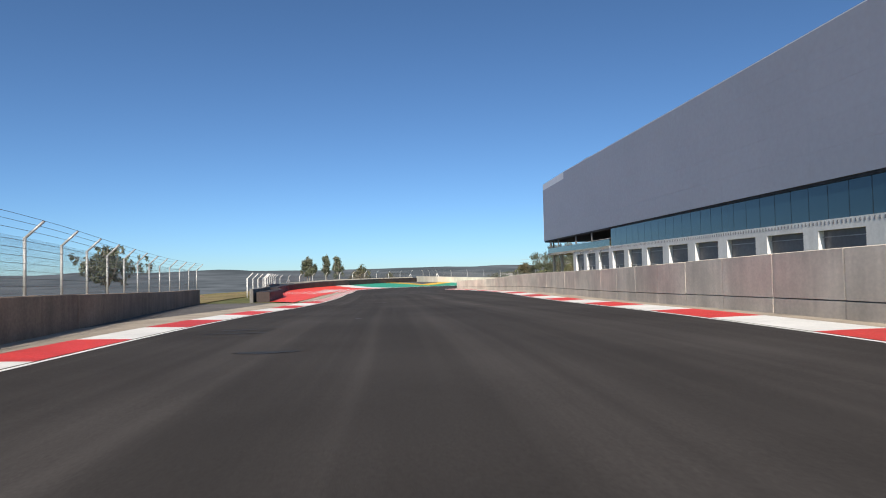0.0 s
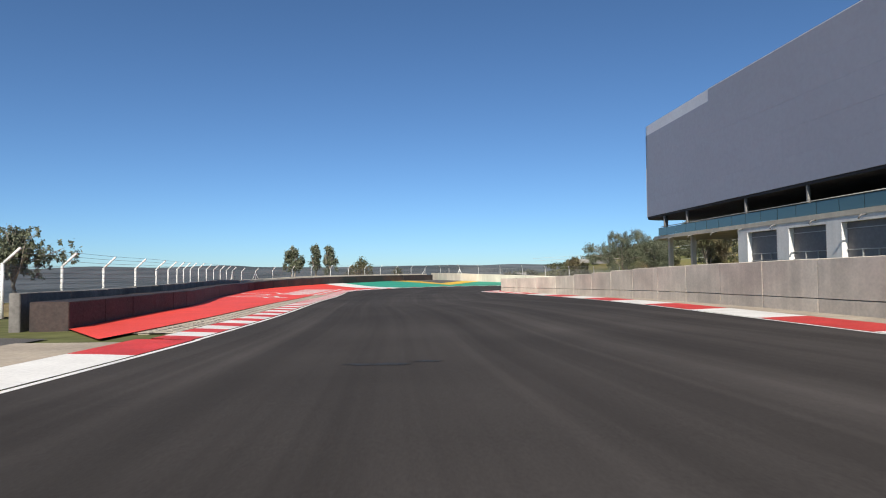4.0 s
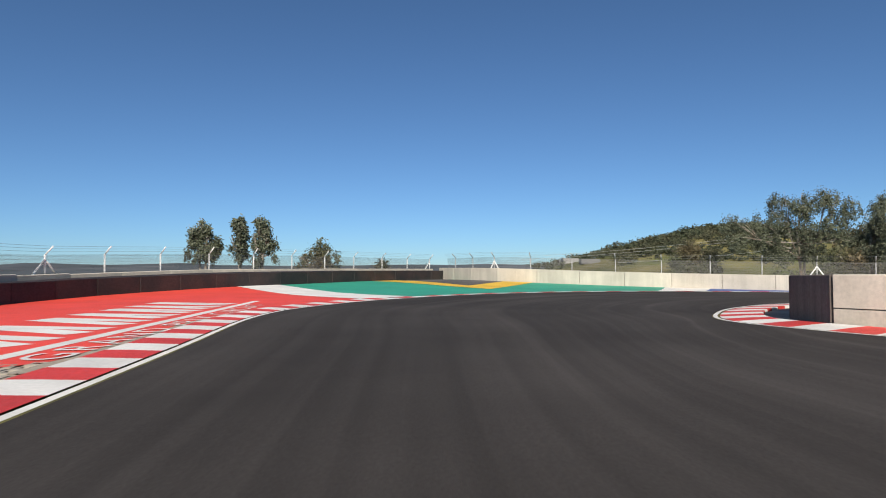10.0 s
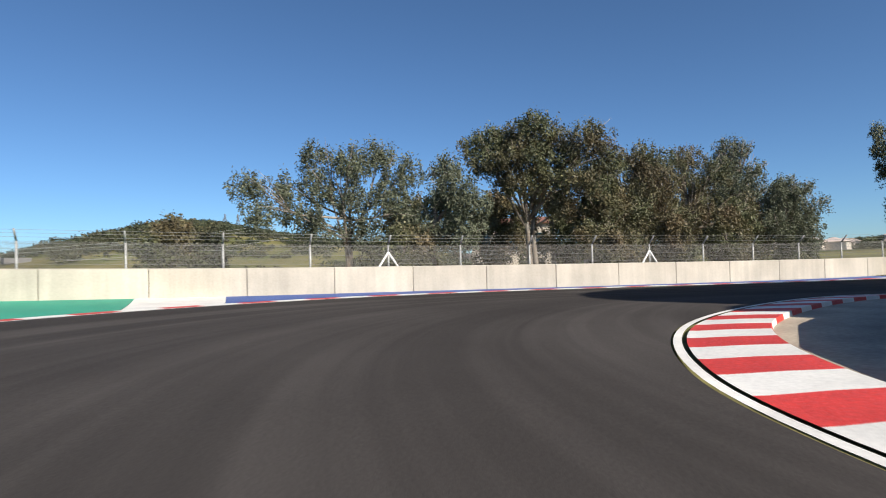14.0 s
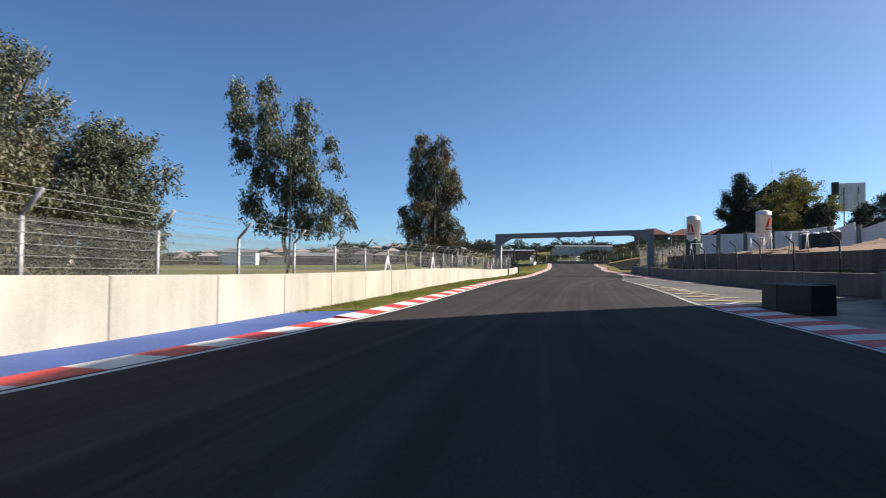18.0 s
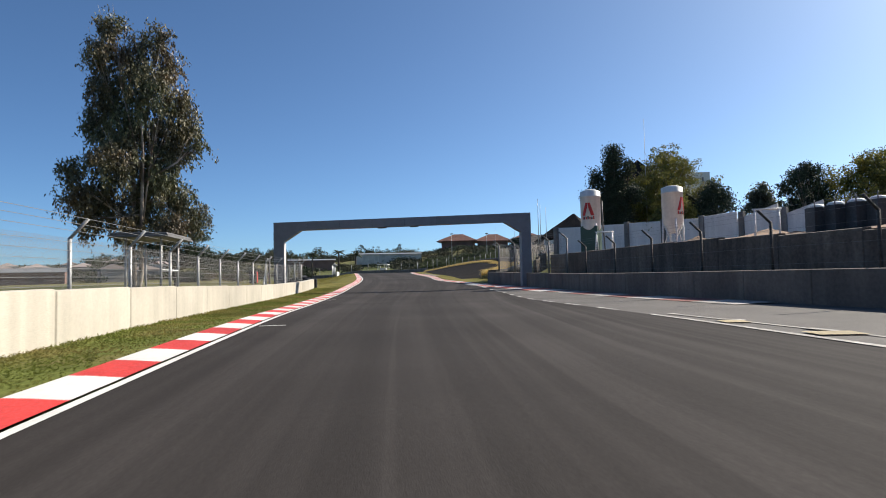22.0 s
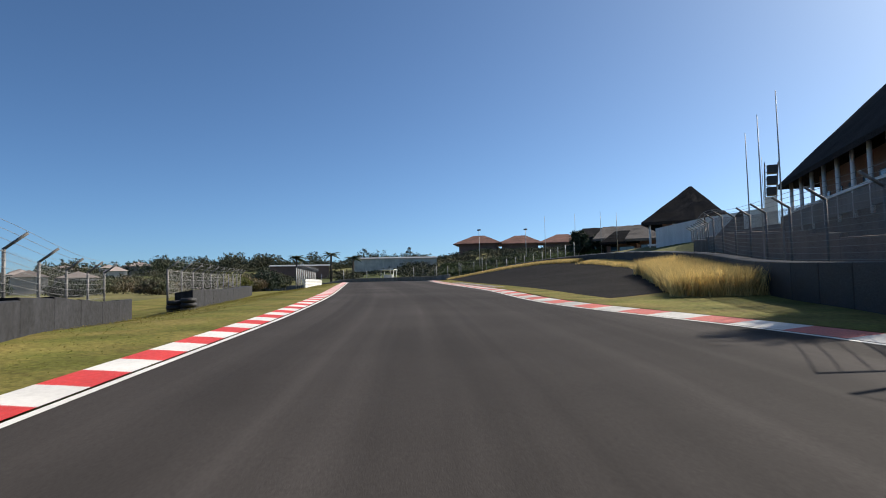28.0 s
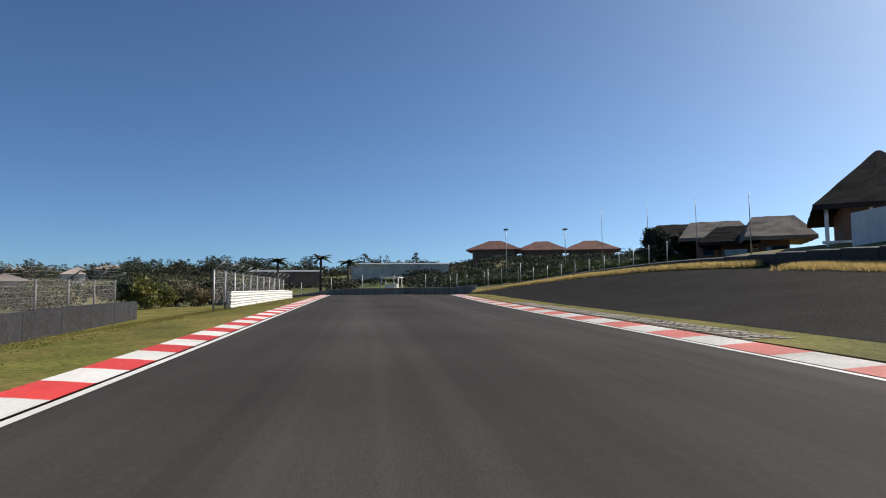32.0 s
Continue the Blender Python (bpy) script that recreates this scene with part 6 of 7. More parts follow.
# ---- grass tufts ----
def blades(name, spots, height, material, label, seed, per=7, width=0.012, lean=0.5, jitter=0.07):
    g = np.random.default_rng(seed)
    base = np.repeat(np.array(spots, float), per, axis=0)
    n = len(base)
    base[:, :2] += g.normal(size=(n, 2)) * jitter
    h = height * g.uniform(0.4, 1.2, n)
    a = g.uniform(0, 6.28, n)
    w = np.stack([np.cos(a), np.sin(a), 0 * a], 1) * width
    tip = base + np.stack([g.normal(size=n) * lean * h, g.normal(size=n) * lean * h, h], 1)
    mid = (base + tip) / 2 + np.stack([0 * h, 0 * h, 0.12 * h], 1)
    v = np.stack([base - w, base + w, mid + w * 0.7, mid - w * 0.7, tip], 1).reshape(-1, 3)
    idx = np.arange(n)[:, None] * 5
    quads = (idx + [0, 1, 2, 3])
    tris = (idx + [3, 2, 4])
    me = bpy.data.meshes.new(name)
    me.vertices.add(5 * n)
    me.vertices.foreach_set("co", v.ravel())
    loops = np.concatenate([quads, tris], 1).ravel()
    me.loops.add(len(loops))
    me.loops.foreach_set("vertex_index", loops)
    me.polygons.add(2 * n)
    st = np.stack([np.arange(n) * 7, np.arange(n) * 7 + 4], 1).ravel()
    me.polygons.foreach_set("loop_start", st)
    me.materials.append(material)
    me.update()
    me.validate()
    return tagged(new(name, me), label, "grass", kind="stuff")


def strip_spots(line, o0, o1, count, zf, seed, lift=0.0):
    g = np.random.default_rng(seed)
    n = normals(line)
    i = g.integers(0, len(line), count)
    o = g.uniform(o0, o1, count)
    p = line[i] + n[i] * o[:, None] + g.normal(size=(count, 2)) * 0.15
    return [(x, y, zf(x, y) + lift) for x, y in p]


blades("verge_grass", strip_spots(kv, 1.2, 2.6, 7000, road_z, 1), 0.026, BLADE_G, "short green and straw grass blades on the verge", 1, jitter=0.3)
blades("wall_grass", strip_spots(wv, -0.25, -0.02, 1500, road_z, 2), 0.06, BLADE_G, "longer grass along the foot of the wall", 2, jitter=0.12)
blades("verge_grass_far", strip_spots(kv2, 1.3, 9.5, 14000, land_z, 3, 0.0), 0.026, BLADE, "short olive and straw grass blades on the verge", 3, jitter=0.35)
blades("verge_grass_right", strip_spots(rv, -2.75, -1.5, 3600, land_z, 4, 0.0), 0.03, BLADE, "short dry grass blades beside the kerb", 4, jitter=0.25)
dg = part_of(belt2, (101.6, 38.0), (113, 25.1))
blades("dry_grass_clump", strip_spots(dg, 0.15, 2.8, 5200, land_z, 5), 0.9, DRY, "tall pale straw grass on the bank", 5, per=9, width=0.013, lean=0.3)
dg2 = part_of(belt2, (113, 25.1), (128, 15.4))
blades("dry_grass_bank", strip_spots(dg2, 0.1, 1.8, 3400, land_z, 6), 0.24, DRY, "pale straw grass at the top of the gravel", 6, per=8, width=0.014, lean=0.35)
dg3 = part_of(belt2, (131, 13.8), (172, -1.5))
blades("dry_grass_edge", strip_spots(dg3, 0.1, 0.9, 3600, land_z, 7), 0.3, DRY, "thin pale straw grass along the top of the gravel", 7, per=8, width=0.016, lean=0.35)

# ---- silos, toilets and walls of the yard ----
def silo(x, y, top, body, r, rz, label, skirt):
    z = land_z(x, y) - 0.1
    h = top - z
    t = empty("silo", (x, y, z), rz, label, "silo", "cement silos in the yard")
    zc = h - body
    sh = Shape()
    rings = [(r * 0.35, zc - r * 1.1), (r, zc), (r, zc + body * 0.78), (r + 0.03, zc + body * 0.785), (r + 0.03, zc + body * 0.805), (r, zc + body * 0.81), (r, h - 0.2), (r * 0.55, h - 0.06), (0.02, h)]
    n = 32
    vs = [(a * math.cos(2 * math.pi * k / n), a * math.sin(2 * math.pi * k / n), b) for a, b in rings for k in range(n)]
    fs = [(i * n + k, i * n + (k + 1) % n, (i + 1) * n + (k + 1) % n, (i + 1) * n + k) for i in range(len(rings) - 1) for k in range(n)]
    sh.add(vs, fs)
    sh.out("shell", SILO, t, smooth=True)
    for k in range(4):
        a = math.pi / 4 + k * math.pi / 2
        sh = Shape()
        sh.tube([(r * 0.95 * math.cos(a), r * 0.95 * math.sin(a), zc + 0.25), (r * 1.05 * math.cos(a), r * 1.05 * math.sin(a), 0)], 0.07, 8)
        sh.out("leg", SILO, t, smooth=True)
    for k in range(4):
        a, b = math.pi / 4 + k * math.pi / 2, math.pi / 4 + (k + 1) * math.pi / 2
        sh = Shape()
        sh.tube([(r * math.cos(a), r * math.sin(a), zc - 0.1), (r * 1.03 * math.cos(b), r * 1.03 * math.sin(b), 0.25)], 0.035, 6)
        sh.out("cross_brace", SILO, t, smooth=True)
    if skirt:
        sh = Shape()
        sh.box(-r * 0.85, r * 0.85, -r * 0.85, r * 0.85, 0.05, zc + 0.1, 0.04)
        sh.out("pump_housing", GREENBOX, t, "dark green steel housing under the silo")
    sh = Shape()
    sh.tube([(r + 0.06, 0.2, zc + body * 0.7), (r + 0.08, 0.25, zc + 0.2), (r + 0.2, 0.3, 0.1)], 0.045, 8)
    sh.out("filling_pipe", STEEL_D, t, smooth=True)

    sc = r / 0.98

    def decal(name, outline, material, zc0):
        outline = [(a * sc, b * sc) for a, b in outline]
        vs = []
        bm = bmesh.new()
        f = bm.faces.new([bm.verts.new((a, b, 0)) for a, b in outline])
        bmesh.ops.triangulate(bm, faces=[f])
        for _ in range(3):
            bmesh.ops.subdivide_edges(bm, edges=[e for e in bm.edges if abs(e.verts[0].co.x - e.verts[1].co.x) > 0.12], cuts=1)
            bmesh.ops.triangulate(bm, faces=[g for g in bm.faces if len(g.verts) > 3])
        for v in bm.verts:
            a = -v.co.x / r
            v.co = Vector((-(r + 0.012) * math.sin(-a), -(r + 0.012) * math.cos(a), zc0 + v.co.y))
        bmesh.ops.recalc_face_normals(bm, faces=bm.faces)
        me = bpy.data.meshes.new(name)
        bm.to_mesh(me)
        bm.free()
        me.materials.append(material)
        ob = new(name, me)
        ob.parent = t
        return ob

    z0 = zc + body * 0.3
    decal("emblem_left", [(-0.62, 0), (-0.22, 1.25), (0.0, 1.25), (-0.06, 0.78), (-0.3, 0.0)], LOGO_RED, z0)
    decal("emblem_right", [(0.62, 0), (0.22, 1.25), (0.004, 1.25), (0.06, 0.78), (0.3, 0.0)], LOGO_RED, z0)
    for k in range(7):
        w = 0.13
        x0 = -0.62 + k * 0.18
        decal("maker_bar", [(x0, -0.38), (x0 + w, -0.38), (x0 + w, -0.14 if k % 3 else -0.06), (x0, -0.14 if k % 3 else -0.06)], BLACK if k % 2 else LOGO_RED, z0)
    return t


silo(82.3, 48.0, 4.5, 2.75, 0.70, 204.0, "white cement silo with red emblem on a green base", True)
silo(82.1, 38.3, 5.45, 2.95, 0.82, -85.0, "white cement silo with red emblem on splayed legs", False)


def toilet(x, y, rz):
    z = land_z(x, y) - 0.05
    t = empty("portable_toilet", (x, y, z), rz, "dark portable toilet cabin with white domed roof", "toilet", "portable toilets in the yard")
    t.scale = (0.7, 0.7, 0.66)
    Shape().box(-0.5, 0.5, -0.5, 0.5, 0.08, 1.95, 0.05).out("cabin", mat("dark_cabin_plastic", (0.05, 0.055, 0.06), 0.5, bump=0.05) if "dark_cabin_plastic" not in MATS else MATS["dark_cabin_plastic"], t)
    Shape().box(-0.55, 0.55, -0.55, 0.55, 0.0, 0.08, 0.02).out("skid", STEEL_D, t)
    sh = Shape()
    n, rings = 16, [(0.56, 1.95), (0.56, 2.03), (0.45, 2.15), (0.2, 2.22), (0.01, 2.23)]
    sh.add([(a * math.cos(2 * math.pi * k / n), a * math.sin(2 * math.pi * k / n), b) for a, b in rings for k in range(n)],
           [(i * n + k, i * n + (k + 1) % n, (i + 1) * n + (k + 1) % n, (i + 1) * n + k) for i in range(len(rings) - 1) for k in range(n)])
    sh.out("roof", STEEL_W, t, smooth=True)
    Shape().box(-0.32, 0.32, -0.525, -0.5, 0.15, 1.8, 0.01).out("door", SHUTTER, t)
    sh = Shape()
    sh.tube([(0.4, 0.4, 1.9), (0.4, 0.4, 2.5)], 0.04, 8)
    sh.out("vent_pipe", STEEL_D, t, smooth=True)


for i in range(4):
    toilet(67.0 - 0.88 * i, 49.2 - 0.1 * i, 60)

yard_wall = spline([(97.2, 35.6), (92, 32.2), (85, 29.8), (78.4, 28.9), (66, 27.8), (52, 28)], 0.5)
YARD_TOP = lambda x, y: float(np.interp(x, (66, 78.4, 85, 92, 97.2), (3.7, 3.6, 3.5, 3.4, 3.25))) - land_z(x, y)
panel_wall("yard_wall", yard_wall, YARD_TOP, 0.2, 3.4, PLASTER, "white plastered boundary wall behind the yard", 1, zf=land_z)
yw = tagged(new("yard_wall_pillars"), "grey brick pillars between white wall panels", "pillar", kind="structure")
for i in range(0, len(yard_wall), 7):
    p = yard_wall[i]
    z = land_z(p[0], p[1])
    Shape().box(p[0] - 0.22, p[0] + 0.22, p[1] - 0.28, p[1] + 0.16, z - 0.1, z + YARD_TOP(p[0], p[1]) + 0.15, 0.02).out("wall_pillar", CONCRETE_DARK, yw)
soil = [at_straight(s, u) for s, u in ((-16, 19.5), (-6, 17.2), (8, 16.0), (20, 15.2), (34, 14.6), (42, 15), (42, 38), (8, 40), (-16, 42))]
outline_sheet("yard_soil", soil, SOIL, 0.05, "bare reddish builders' soil in the yard", "soil", land_z, 2.0)
sr = random.Random(9)


def soil_heap(x, y, r, h):
    z = land_z(x, y) - 0.05
    t = []
    n, m = 16, 5
    vs = [(0, 0, h)]
    for j in range(1, m + 1):
        for k in range(n):
            a, rr = 2 * math.pi * k / n, r * j / m * sr.uniform(0.85, 1.15)
            vs.append((math.cos(a) * rr, math.sin(a) * rr, h * (1 - j / m) ** 1.3 * sr.uniform(0.8, 1.1)))
    fs = [(0, 1 + k, 1 + (k + 1) % n) for k in range(n)]
    fs += [(1 + (j - 1) * n + k, 1 + j * n + k, 1 + j * n + (k + 1) % n, 1 + (j - 1) * n + (k + 1) % n) for j in range(1, m) for k in range(n)]
    ob = link_mesh("soil_mound", vs, fs, SOIL, smooth=True)
    ob.location = (x, y, z)
    tagged(ob, "heap of reddish builders' soil", "soil", "soil heaps in the yard")


for s, u, r, h in ((20, 20, 1.6, 0.35), (25, 22, 2.2, 0.5), (13, 20, 2.0, 0.3), (31, 21, 1.4, 0.5), (17, 26, 2.5, 0.6)):
    x, y = at_straight(s, u)
    soil_heap(x, y, r, h)


soil_heap(-33.5, 82, 2.6, 0.9)


# trestle stands on the yard
def trestle(x, y, rz):
    z = land_z(x, y)
    t = empty("trestle", (x, y, z), rz, "white steel trestle in the yard", "trestle", "trestles")
    for sx in (-0.5, 0.5):
        for d in (-0.35, 0.35):
            Shape().tube([(sx, 0, 1.5), (sx + d * 0.3, d, 0)], 0.04, 8).out("leg", STEEL_W, t, smooth=True)
    Shape().tube([(-0.6, 0, 1.5), (0.6, 0, 1.5)], 0.04, 8).out("crossbar", STEEL_W, t, smooth=True)


for s, u in ((31.5, 14.8), (9, 17.5), (18, 17.2)):
    x, y = at_straight(s, u)
    trestle(x, y, 40)


# billboard
def billboard():
    x, y = 108.0, -8.2
    z = land_z(x, y)
    t = empty("billboard", (x, y, z), 48, "blank white billboard on posts above the yard", "billboard")
    Shape().box(-2.2, 1.9, -0.1, 0.1, 9.3 - z, 14.4 - z, 0.02).out("board", SILO, t)
    Shape().box(1.9, 3.0, -0.4, 0.4, 12.2 - z, 14.6 - z, 0.03).out("loudspeaker", BLACK, t)
    for d in (-1.1, 1.1):
        Shape().tube([(d, 0.15, 0), (d, 0.15, 13.6 - z)], 0.1, 8).out("post", STEEL_D, t, smooth=True)


billboard()


# sheds
def shed(x, y, rz, w, d, h, pitch, wall, roofm, label):
    z = land_z(x, y) - 0.1
    t = empty("shed", (x, y, z), rz, label, "building")
    Shape().box(-w / 2, w / 2, -d / 2, d / 2, 0, h).out("wall", wall, t)
    sh = Shape()
    e = 0.3
    sh.prism([(-d / 2 - e, h - 0.02), (0, h + pitch), (d / 2 + e, h - 0.02), (d / 2 + e, h + 0.1), (0, h + pitch + 0.14), (-d / 2 - e, h + 0.1)], -w / 2 - e, w / 2 + e)
    ob = sh.out("roof", roofm, t)
    ob.rotation_euler = (0, 0, math.pi / 2)
    k = int(w // 3)
    for i in range(k):
        xx = -w / 2 + (i + 0.5) * w / k
        win = Shape().box(xx - 0.5, xx + 0.5, -d / 2 - 0.03, -d / 2 + 0.02, h * 0.4, h * 0.8).out("window", GLASS, t)
        Shape().box(xx - 0.56, xx + 0.56, -d / 2 - 0.05, -d / 2 - 0.01, h * 0.36, h * 0.4).out("sill", PLASTER, win)
    return t


shed(81.5, 26.0, 20, 6, 4, 2.6, 0.8, PLASTER, ROOF, "low white shed with pale sheet roof")
shed(60.5, 130.5, -60, 9, 7, 5.0, 0.8, CONCRETE_WARM, TERRA, "pale house with tiled roof seen through the grove")
shed(231.5, 94, 80, 10, 8, 4.0, 1.0, PLASTER, ROOF, "white low building beyond the field")
shed(230, 72, 75, 14, 8, 3.0, 1.0, BRICKW, ROOF, "long brick building beyond the field")
shed(249, -38, 60, 24, 8, 3.6, 0.5, CONCRETE_WARM, ROOF, "long low building with pale flat roof on the rise")
shed(258, -12, 65, 16, 8, 3.4, 0.5, BRICKW, ROOF, "low building with pale flat roof on the rise")


# marshal post
def marshal_post():
    t = empty("marshal_post", (78.3, 77.6, land_z(78.3, 77.6)), -30, "small roofed steel marshal post behind the fence", "shelter")
    z0 = -land_z(78.3, 77.6) - 0.66
    for x in (-1.0, 1.0):
        for y in (-0.6, 0.6):
            Shape().tube([(x, y, 0), (x, y, 0.75 + z0)], 0.045, 8).out("post", STEEL, t, smooth=True)
    sh = Shape()
    sh.box(-1.5, 1.5, -0.95, 0.95, 0.78 + z0, 0.86 + z0, 0.02)
    sh.box(-1.55, 1.55, -1.0, 1.0, 0.70 + z0, 0.78 + z0, 0.01)
    sh.out("roof", STEEL_D, t)
    for zz in (-0.45, -1.2):
        Shape().tube([(-1.0, -0.6, zz + z0), (1.0, -0.6, zz + z0)], 0.03, 6).out("rail", STEEL_W, t, smooth=True)
    Shape().box(-0.9, 0.9, -0.5, -0.46, -1.9 + z0 - 0.4, -1.2 + z0).out("front_panel", BLACK, t)
    Shape().box(-1.0, 1.0, -0.6, 0.6, -2.3 + z0, -2.2 + z0).out("deck", STEEL_D, t)
    for d in (-1.6, 1.6):
        Shape().tube([(d, -0.6, -2.6 + z0), (d * 0.62, -0.6, -1.0 + z0)], 0.04, 8).out("brace", STEEL_W, t, smooth=True)


marshal_post()


def gate_frame():
    t = empty("gate_frame", (91.0, 68.3, land_z(91.0, 68.3)), -30, "dark steel gate frame behind the barrier", "gate")
    for x in (-0.6, 0.6):
        Shape().tube([(x, 0, 0), (x, 0, 2.25)], 0.06, 8).out("upright", STEEL_D, t, smooth=True)
    Shape().box(-0.66, 0.66, -0.06, 0.06, 2.19, 2.31).out("lintel", STEEL_D, t)
    Shape().tube([(-1.4, 0.1, 0.1), (-0.6, 0.05, 1.4)], 0.05, 8).out("stay", STEEL_W, t, smooth=True)
    Shape().tube([(1.4, 0.1, 0.1), (0.6, 0.05, 1.4)], 0.05, 8).out("stay", STEEL_W, t, smooth=True)
    e = empty("equipment_box", (91.9, 68.9, land_z(91.9, 68.9)), -30, "red and black equipment box on a stand", "box")
    Shape().box(-0.3, 0.3, -0.2, 0.2, 0.75, 1.55, 0.03).out("box", BLACK, e)
    Shape().box(-0.02, 0.3, -0.23, -0.19, 0.8, 1.5, 0.01).out("front", RED, e)
    for x in (-0.2, 0.2):
        Shape().tube([(x, 0, 0), (x, 0, 0.76)], 0.03, 6).out("leg", STEEL, e, smooth=True)


gate_frame()


# ---- thatched buildings ----
def hip_house(name, at, rz, w, d, eave, ridge, base, label, thatch=None, posts=True, ridge_len=0.5, over=0.7, wall=None, gable=False, category="building", floors=1):
    """A house with a heavy hipped or gabled roof on walls and posts; w along its front, d back from it."""
    thatch, wall = thatch or THATCH, wall or PLASTER
    t = empty(name, (at[0], at[1], base), rz, label, category)
    h, rh = eave - base, ridge - base
    core = Shape().box(-w / 2 + 1.2, w / 2 - 1.2, 1.6, d - 0.6, -0.5, h + 0.2).out("wall", wall, t)
    for i in range(max(2, int(w // 2.6))):
        k = max(2, int(w // 2.6))
        x = -w / 2 + 1.6 + (i + 0.5) * (w - 3.2) / k
        for f in range(floors):
            zb = 0.5 + f * (h - 0.3) / floors
            win = Shape().box(x - 0.55, x + 0.55, 1.54, 1.62, zb, zb + (h - 0.8) / floors * 0.62).out("window", GLASS, t)
            Shape().box(x - 0.62, x + 0.62, 1.5, 1.56, zb - 0.08, zb).out("sill", wall, win)
    o = over
    rl = w if gable else w * ridge_len
    vs = []
    sh = Shape()
    for lift in (0.0, -0.35):
        a = [(-w / 2 - o, -o, h + lift), (w / 2 + o, -o, h + lift), (w / 2 + o, d + o, h + lift), (-w / 2 - o, d + o, h + lift), (-rl / 2 - (o if gable else 0), d / 2, rh + lift * 0.5), (rl / 2 + (o if gable else 0), d / 2, rh + lift * 0.5)]
        vs += a
    top = [(0, 1, 5, 4), (1, 2, 5), (2, 3, 4, 5), (3, 0, 4)]
    fs = top + [tuple(i + 6 for i in f[::-1]) for f in top] + [(i, 6 + i, 6 + (i + 1) % 4, (i + 1) % 4) for i in range(4)]
    sh.add(vs, fs)
    roof = sh.out("roof", thatch, t)
    sub = roof.modifiers.new("fine", "SUBSURF")
    sub.subdivision_type, sub.levels, sub.render_levels = "SIMPLE", 3, 3
    tx = bpy.data.textures.get("shag") or bpy.data.textures.new("shag", "CLOUDS")
    tx.noise_scale = 0.8
    dm = roof.modifiers.new("shag", "DISPLACE")
    dm.texture, dm.strength, dm.texture_coords, dm.mid_level = tx, 0.16, "GLOBAL", 0.5
    if posts:
        k = max(3, int(w // 2.4) + 1)
        for i in range(k):
            x = -w / 2 + 0.1 + i * (w - 0.2) / (k - 1)
            Shape().tube([(x, 0, -0.8), (x, 0, h)], 0.13, 10).out("post", PLASTER, t, smooth=True)
        Shape().box(-w / 2, w / 2, -0.1, 0.1, -0.4, 0.75).out("front_wall", CONCRETE_DARK, t)
        Shape().box(-w / 2 - 0.2, w / 2 + 0.2, -0.16, 0.3, 0.78, 0.95).out("terrace_edge", PLASTER, t)
    return t


# big thatched stand by the bank: front eave runs back from its corner
c0, c1 = np.array((113.4, 10.2)), np.array((101.0, 25.2))
mid = (c0 + c1) / 2
ang = math.degrees(math.atan2(*(c0 - c1)[::-1]))
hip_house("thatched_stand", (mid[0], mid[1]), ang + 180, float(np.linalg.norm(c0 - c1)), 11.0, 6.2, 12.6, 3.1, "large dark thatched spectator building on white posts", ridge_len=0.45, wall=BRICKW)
g0_, g1_ = np.array((134.7, -0.7)), np.array((126.6, -4.6))
mid = (g0_ + g1_) / 2
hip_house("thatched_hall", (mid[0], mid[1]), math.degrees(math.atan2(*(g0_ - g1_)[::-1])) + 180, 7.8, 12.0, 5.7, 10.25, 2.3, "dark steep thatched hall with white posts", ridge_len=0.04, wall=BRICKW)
hip_house("thatched_hut", (153, -19.6), 215, 6.5, 6.0, 6.0, 8.1, 3.6, "thatched hut, sunlit brown put into its roof colour", thatch=THATCH_L, posts=False, ridge_len=0.8, wall=BRICKW)
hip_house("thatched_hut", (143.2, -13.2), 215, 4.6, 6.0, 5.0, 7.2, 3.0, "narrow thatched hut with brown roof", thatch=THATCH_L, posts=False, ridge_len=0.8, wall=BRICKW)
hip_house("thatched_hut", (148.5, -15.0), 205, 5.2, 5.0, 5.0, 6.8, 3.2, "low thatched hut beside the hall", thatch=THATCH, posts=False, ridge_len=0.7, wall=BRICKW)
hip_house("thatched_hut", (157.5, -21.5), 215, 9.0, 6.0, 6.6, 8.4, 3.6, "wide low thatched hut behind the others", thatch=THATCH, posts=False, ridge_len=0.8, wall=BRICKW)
for x, y, w, tp in ((277, -94, 17, 18.4), (266.6, -105.4, 16, 18.0), (254.6, -115.4, 17, 17.8)):
    hip_house("tiled_house", (x, y), -136 + 180, w * 0.97, 10, tp - 3.2, tp, tp - 8.2, "two-storey brick house with hipped terracotta roof", thatch=TERRA, posts=False, ridge_len=0.25, wall=BRICKW, over=0.8, floors=2)


# white tent-like canopy and walls before the hall
def wall_run(name, pts, height, material, label, zf=land_z, panel=2.6, thick=0.18):
    panel_wall(name, spline(pts, 0.5), height, thick, panel, material, label, -1, zf=zf)


def raked_wall(name, p, q, za, zb, material, label, thick=0.3):
    """A wall whose top slopes from za over p to zb over q."""
    p, q = np.array(p, float), np.array(q, float)
    d = (q - p) / np.linalg.norm(q - p)
    n = np.array((-d[1], d[0])) * thick
    low = min(land_z(*p), land_z(*q)) - 0.5
    ring = [(p, za), (q, zb), (q + n, zb), (p + n, za)]
    vs = [(c[0], c[1], low) for c, _ in ring] + [(c[0], c[1], z) for c, z in ring]
    fs = [(3, 2, 1, 0), (4, 5, 6, 7)] + [(i, (i + 1) % 4, 4 + (i + 1) % 4, 4 + i) for i in range(4)]
    return tagged(link_mesh(name, vs, fs, material), label, "wall", kind="structure")


